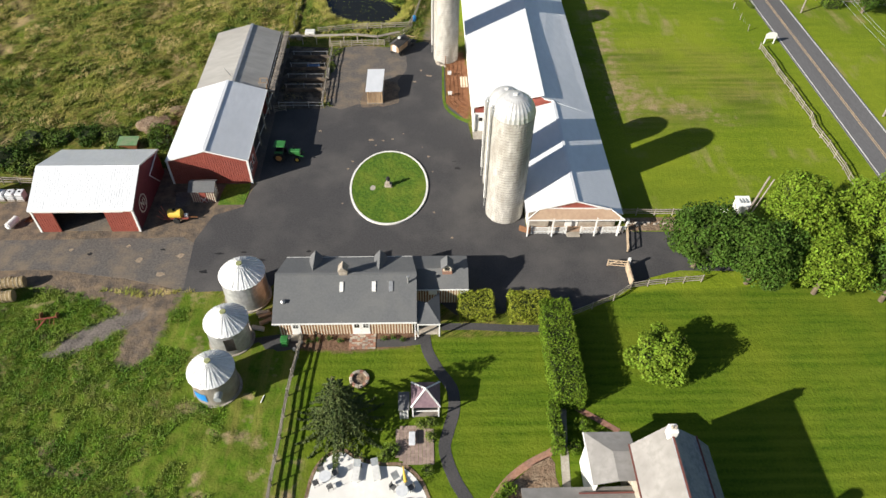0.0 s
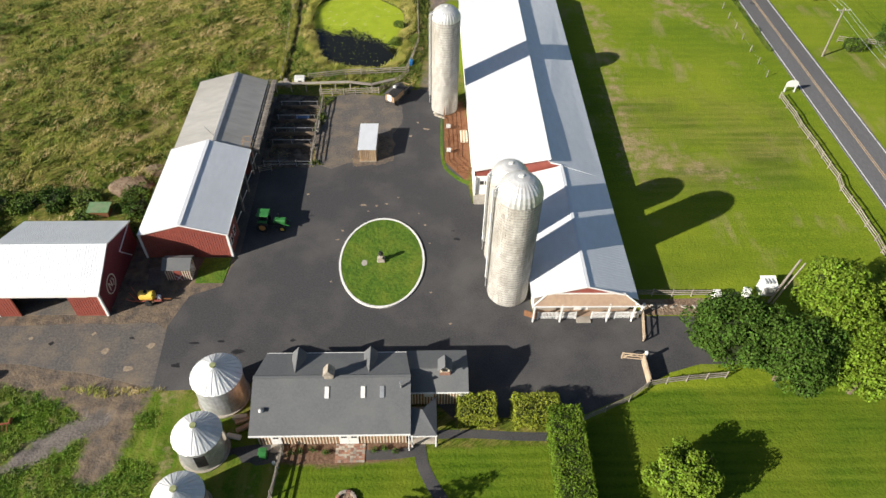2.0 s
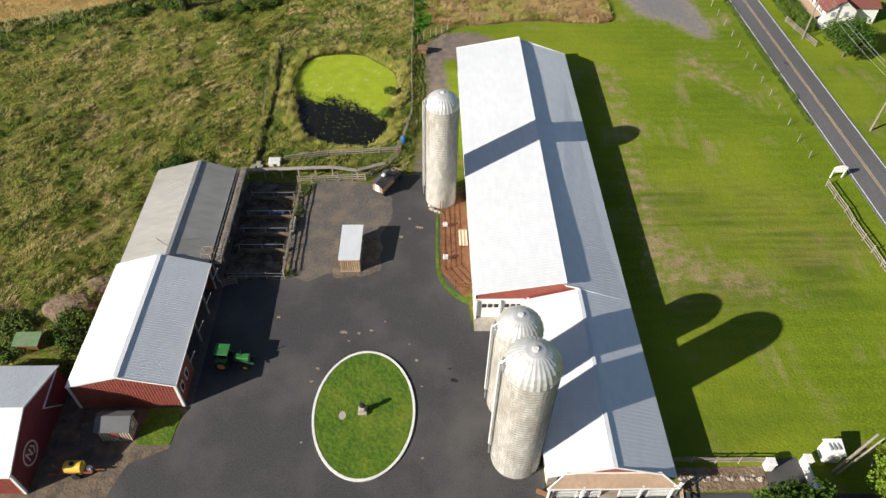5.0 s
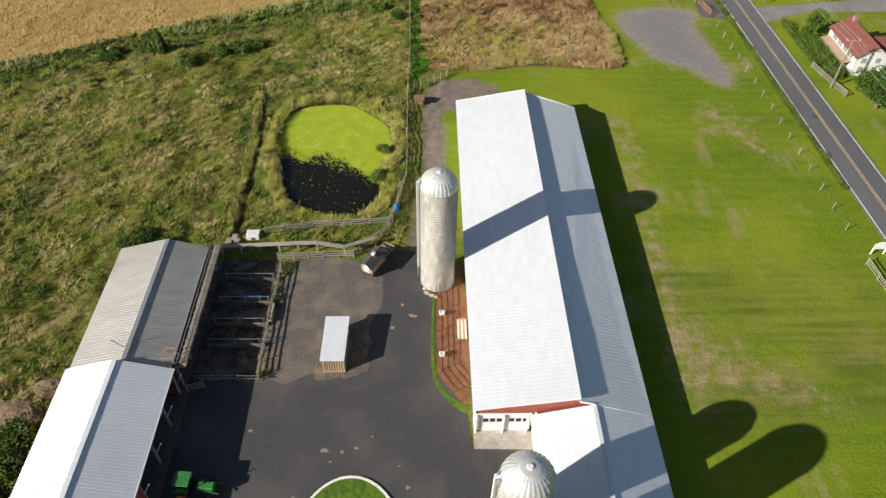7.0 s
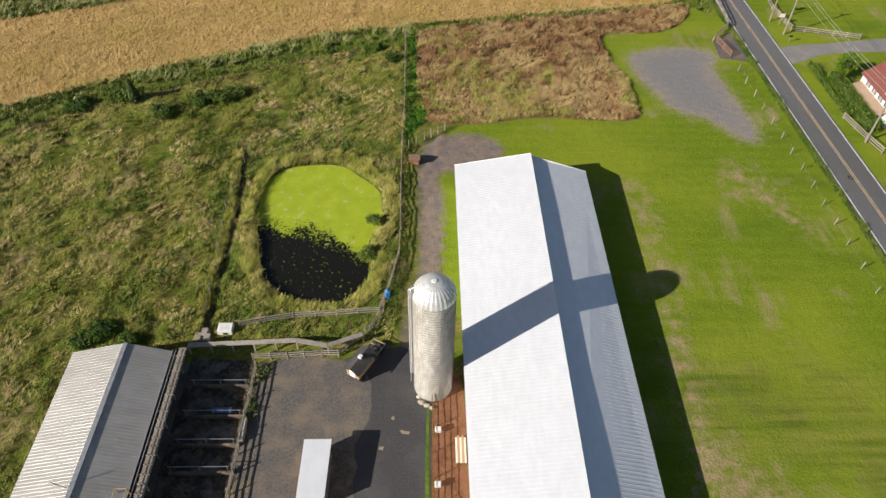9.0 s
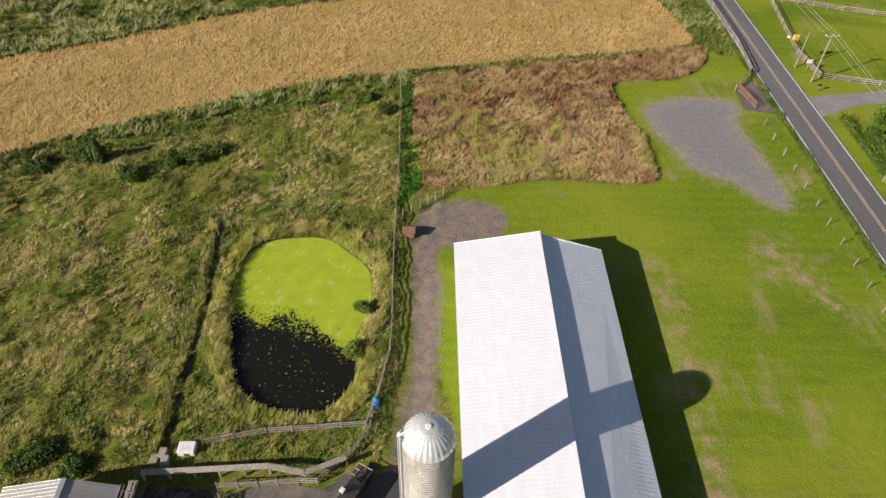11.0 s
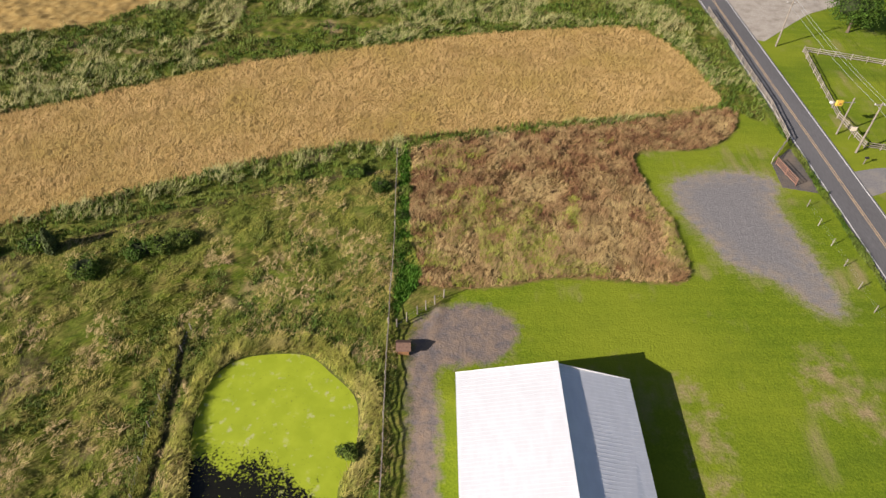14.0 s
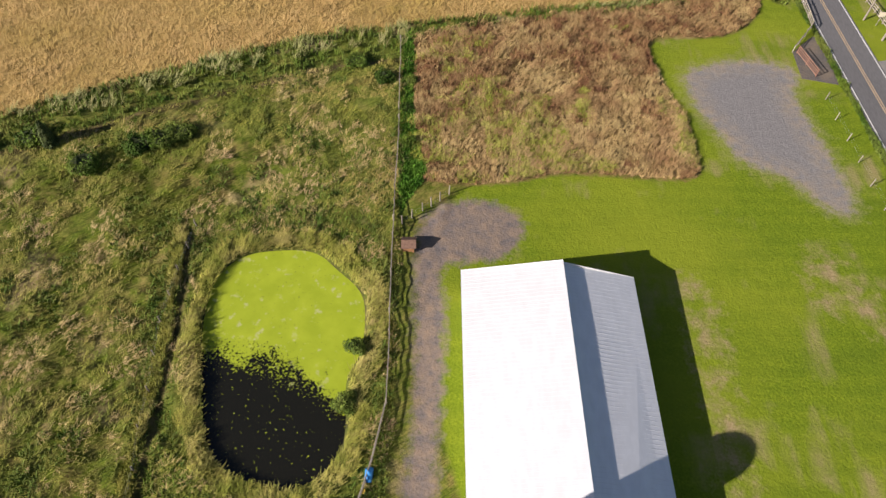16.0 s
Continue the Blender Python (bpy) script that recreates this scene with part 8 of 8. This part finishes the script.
part("end_sensor", box(bmesh.new(), 68.5, 110.45, 5.45, 68.9, 110.75, 5.75), M_WHITE, sg)
o = thing("road_board", (73.2, 109.3, 0), "small pale road board on a post", "sign")
part("post", rod(bmesh.new(), (73.2, 109.3, -0.1), (73.2, 109.3, 2.2), 0.05, n=8), M_WOOD_GREY, o)
part("board", box(bmesh.new(), 72.7, 109.22, 1.5, 73.7, 109.27, 2.2), M_CREAM, o)
o = thing("mailbox", (72.6, 102.9, 0), "dark mailbox on a post by the drive", "mailbox")
part("post", box(bmesh.new(), 72.55, 102.85, 0, 72.65, 102.95, 1.0), M_WOOD_GREY, o)
part("box", box(bmesh.new(), 72.35, 102.75, 1.0, 72.95, 103.05, 1.3, 0.06), M_BLACK, o)

sb = thing("farm_sign", (63.1, 35.8, 0), "white farm sign board on two posts", "sign")
for x in (62.3, 63.9):
    part("post", box(bmesh.new(), x - 0.07, 35.7, -0.1, x + 0.07, 35.84, 1.7), M_WHITE, sb)
bd = part("board", box(bmesh.new(), 62.15, 35.66, 0.95, 64.05, 35.72, 1.85, 0.02), M_WHITE, sb, "white arched sign board")
bm = bmesh.new()
for i in range(10):
    a0, a1 = math.pi * i / 10, math.pi * (i + 1) / 10
    wall_profile(bm, [(63.1, 1.84), (63.1 + 0.8 * math.cos(a0), 1.84 + 0.3 * math.sin(a0)), (63.1 + 0.8 * math.cos(a1), 1.84 + 0.3 * math.sin(a1))], 35.66, 35.72)
part("arched_top", bm, M_WHITE, bd)

# rock bed
sheet("rock_bed", [(29.7, -6.3), (38.1, -6.2), (38, -8.5), (29.6, -8.6)], 0.03, M_EARTH, "bare brown bed along the drive", "bed", 0)
for i in range(46):
    x, y, r = rnd.uniform(29.9, 37.6), -7.4 + rnd.uniform(-0.25, 0.3), rnd.uniform(0.12, 0.32)
    heap("rock", x, y, r, r * 0.8, M_STONE if i % 3 else M_CONCRETE, "pale rough rock edging the drive", "rock", 1)["group"] = "rocks along the drive"

# north field entrance
sheet("field_entrance", [(58.6, 97.2), (65.3, 95.4), (65.3, 105.6), (62.8, 106.4), (59, 102.8)], -0.004, M_OLD_ASPHALT, "grey gravel entrance from the road", "entrance", 1, 0.15)
o = thing("red_field_gate", (59.8, 100, 0), "faded red field gate standing open", "gate")
for z in (0.3, 0.6, 0.9, 1.2):
    part("bar", beam(bmesh.new(), (59.4, 102.6, z), (60.4, 97.6, z), 0.05, 0.09), M_BRICK, o)
for s in (0, 0.5, 1):
    part("stile", beam(bmesh.new(), (59.4 + s, 102.6 - 5 * s, 0.0), (59.4 + s, 102.6 - 5 * s, 1.28), 0.08), M_BRICK, o)
bm = bmesh.new()
bmesh.ops.create_circle(bm, cap_ends=False, segments=20, radius=0.42, matrix=Matrix.Translation((67.3, 65.2, 0.034)))
inner = bmesh.ops.extrude_edge_only(bm, edges=bm.edges[:])
for v in inner["geom"]:
    if isinstance(v, bmesh.types.BMVert):
        v.co = Vector((67.3, 65.2, 0.034)) + (v.co - Vector((67.3, 65.2, 0.034))) * 0.55
part("tar_ring", bm, M_BLACK, road, "dark tar ring")

# ---------- white house across the road ----------
wh = thing("white_house", (82.5, 83.5, 0), "white clapboard house with a red-brown roof", "house")
M_REDROOF = mat("red_brown_shingle", (0.15, 0.05, 0.04), (0.21, 0.072, 0.058), 4, (0.16, 0.07, 0.06), 0.5, 0.85, vary=0.1)
part("walls", wall_profile(bmesh.new(), [(79.4, 0), (79.4, 4.8), (82.6, 7.4), (85.8, 4.8), (85.8, 0)], 77.5, 90.0), M_WHITE, wh, "white clapboard walls")
part("roof_west", slab(bmesh.new(), ((79.0, 77.1, 4.65), (79.0, 90.4, 4.65), (82.6, 90.4, 7.6), (82.6, 77.1, 7.6)), 0.12), M_REDROOF, wh)
part("roof_east", slab(bmesh.new(), ((86.2, 77.1, 4.65), (86.2, 90.4, 4.65), (82.6, 90.4, 7.6), (82.6, 77.1, 7.6)), 0.12), M_REDROOF, wh)
part("porch_roof", slab(bmesh.new(), ((77.4, 78.5, 2.5), (77.4, 89.5, 2.5), (79.4, 89.5, 3.1), (79.4, 78.5, 3.1)), 0.1), M_SAND_SIDING, wh, "tan porch roof")
for y in (78.8, 82.3, 85.8, 89.2):
    part("porch_post", box(bmesh.new(), 77.5, y - 0.07, 0, 77.64, y + 0.07, 2.45), M_WHITE, wh)
part("chimney", box(bmesh.new(), 82.2, 88.2, 7.0, 83.0, 89.0, 8.5), M_BRICK, wh)
for y in (79.3, 81.8, 84.3, 86.8):
    wn_ = part("window", box(bmesh.new(), 79.34, y, 3.3, 79.4, y + 0.9, 4.5), M_TANK_GREY, wh)
    for dy in (-0.3, 0.95):
        part("shutter", box(bmesh.new(), 79.33, y + dy, 3.3, 79.38, y + dy + 0.25, 4.5), M_DARK, wn_)
for x in (80.6, 83.4):
    part("window", box(bmesh.new(), x, 77.44, 1.0, x + 0.9, 77.5, 2.3), M_TANK_GREY, wh)
    part("window", box(bmesh.new(), x, 77.44, 3.3, x + 0.9, 77.5, 4.5), M_TANK_GREY, wh)
part("annex", box(bmesh.new(), 85.8, 80, 0, 92, 87, 4.2), M_WHITE, wh)
part("annex_roof", slab(bmesh.new(), ((86, 79.6, 4.2), (92.4, 79.6, 4.2), (92.4, 83.5, 6.3), (84.5, 83.5, 6.3)), 0.12), M_REDROOF, wh)
part("annex_roof", slab(bmesh.new(), ((86, 87.4, 4.2), (92.4, 87.4, 4.2), (92.4, 83.5, 6.3), (84.5, 83.5, 6.3)), 0.12), M_REDROOF, wh)

wh.scale, wh.location = (0.85, 0.8, 0.72), (80.2, 81.8, 0)

# ---------- marks on the asphalt ----------
M_PATCH = mat("sandy_patch", (0.22, 0.17, 0.12), (0.33, 0.26, 0.19), 4, rough=0.95)
M_DAMP = mat("damp_tar_patch", (0.016, 0.016, 0.017), (0.028, 0.027, 0.027), 4, rough=0.5)
spots = [(-2.6, 9.9, 0.5), (-0.9, 9.7, 0.35), (0.4, 10.1, 0.3), (-1.9, 8.7, 0.25), (-4.9, 5.2, 0.3), (-5.4, 3.6, 0.28), (5.4, 6.1, 0.35), (5.9, 2.9, 0.25), (-5.6, -3.2, 0.25), (6.0, -5.0, 0.3), (8.1, -9.5, 0.3), (-10, 12, 0.35), (1.9, 11.3, 0.2), (4.6, 8.2, 0.22), (3.4, 24.5, 0.5), (5.6, 26.2, 0.6), (4.4, 27.8, 0.4), (-24, -12, 0.7), (-28.5, -12.6, 0.8), (-30.5, -10.4, 0.5), (-25.6, -15, 0.7), (-37, -11, 0.5)]
for i, (x, y, r) in enumerate(spots):
    q = random.Random(i)
    pts = [(x + r * q.uniform(0.2, 0.75) * math.cos(a * math.tau / 9) * 1.3, y + r * q.uniform(0.2, 0.7) * math.sin(a * math.tau / 9)) for a in range(9)]
    part("worn_patch", prism(bmesh.new(), pts, -0.02, 0.007), M_PATCH, asphalt)
for i, (x, y, r) in enumerate(((-34.6, -11.6, 0.6), (-26.2, -11.0, 0.5), (-19.5, -11.8, 0.8), (-16.6, -11.6, 0.6), (-14.6, -12.9, 1.0), (-20.6, -14.6, 0.9), (-9, -11.5, 0.5), (9.4, 3.6, 0.7), (8.9, 5.0, 0.4))):
    q = random.Random(i + 50)
    pts = [(x + r * q.uniform(0.2, 0.75) * math.cos(a * math.tau / 9) * 1.2, y + r * q.uniform(0.2, 0.7) * math.sin(a * math.tau / 9) * 0.7) for a in range(9)]
    part("tar_stain", prism(bmesh.new(), pts, -0.02, 0.005), M_DAMP, asphalt)
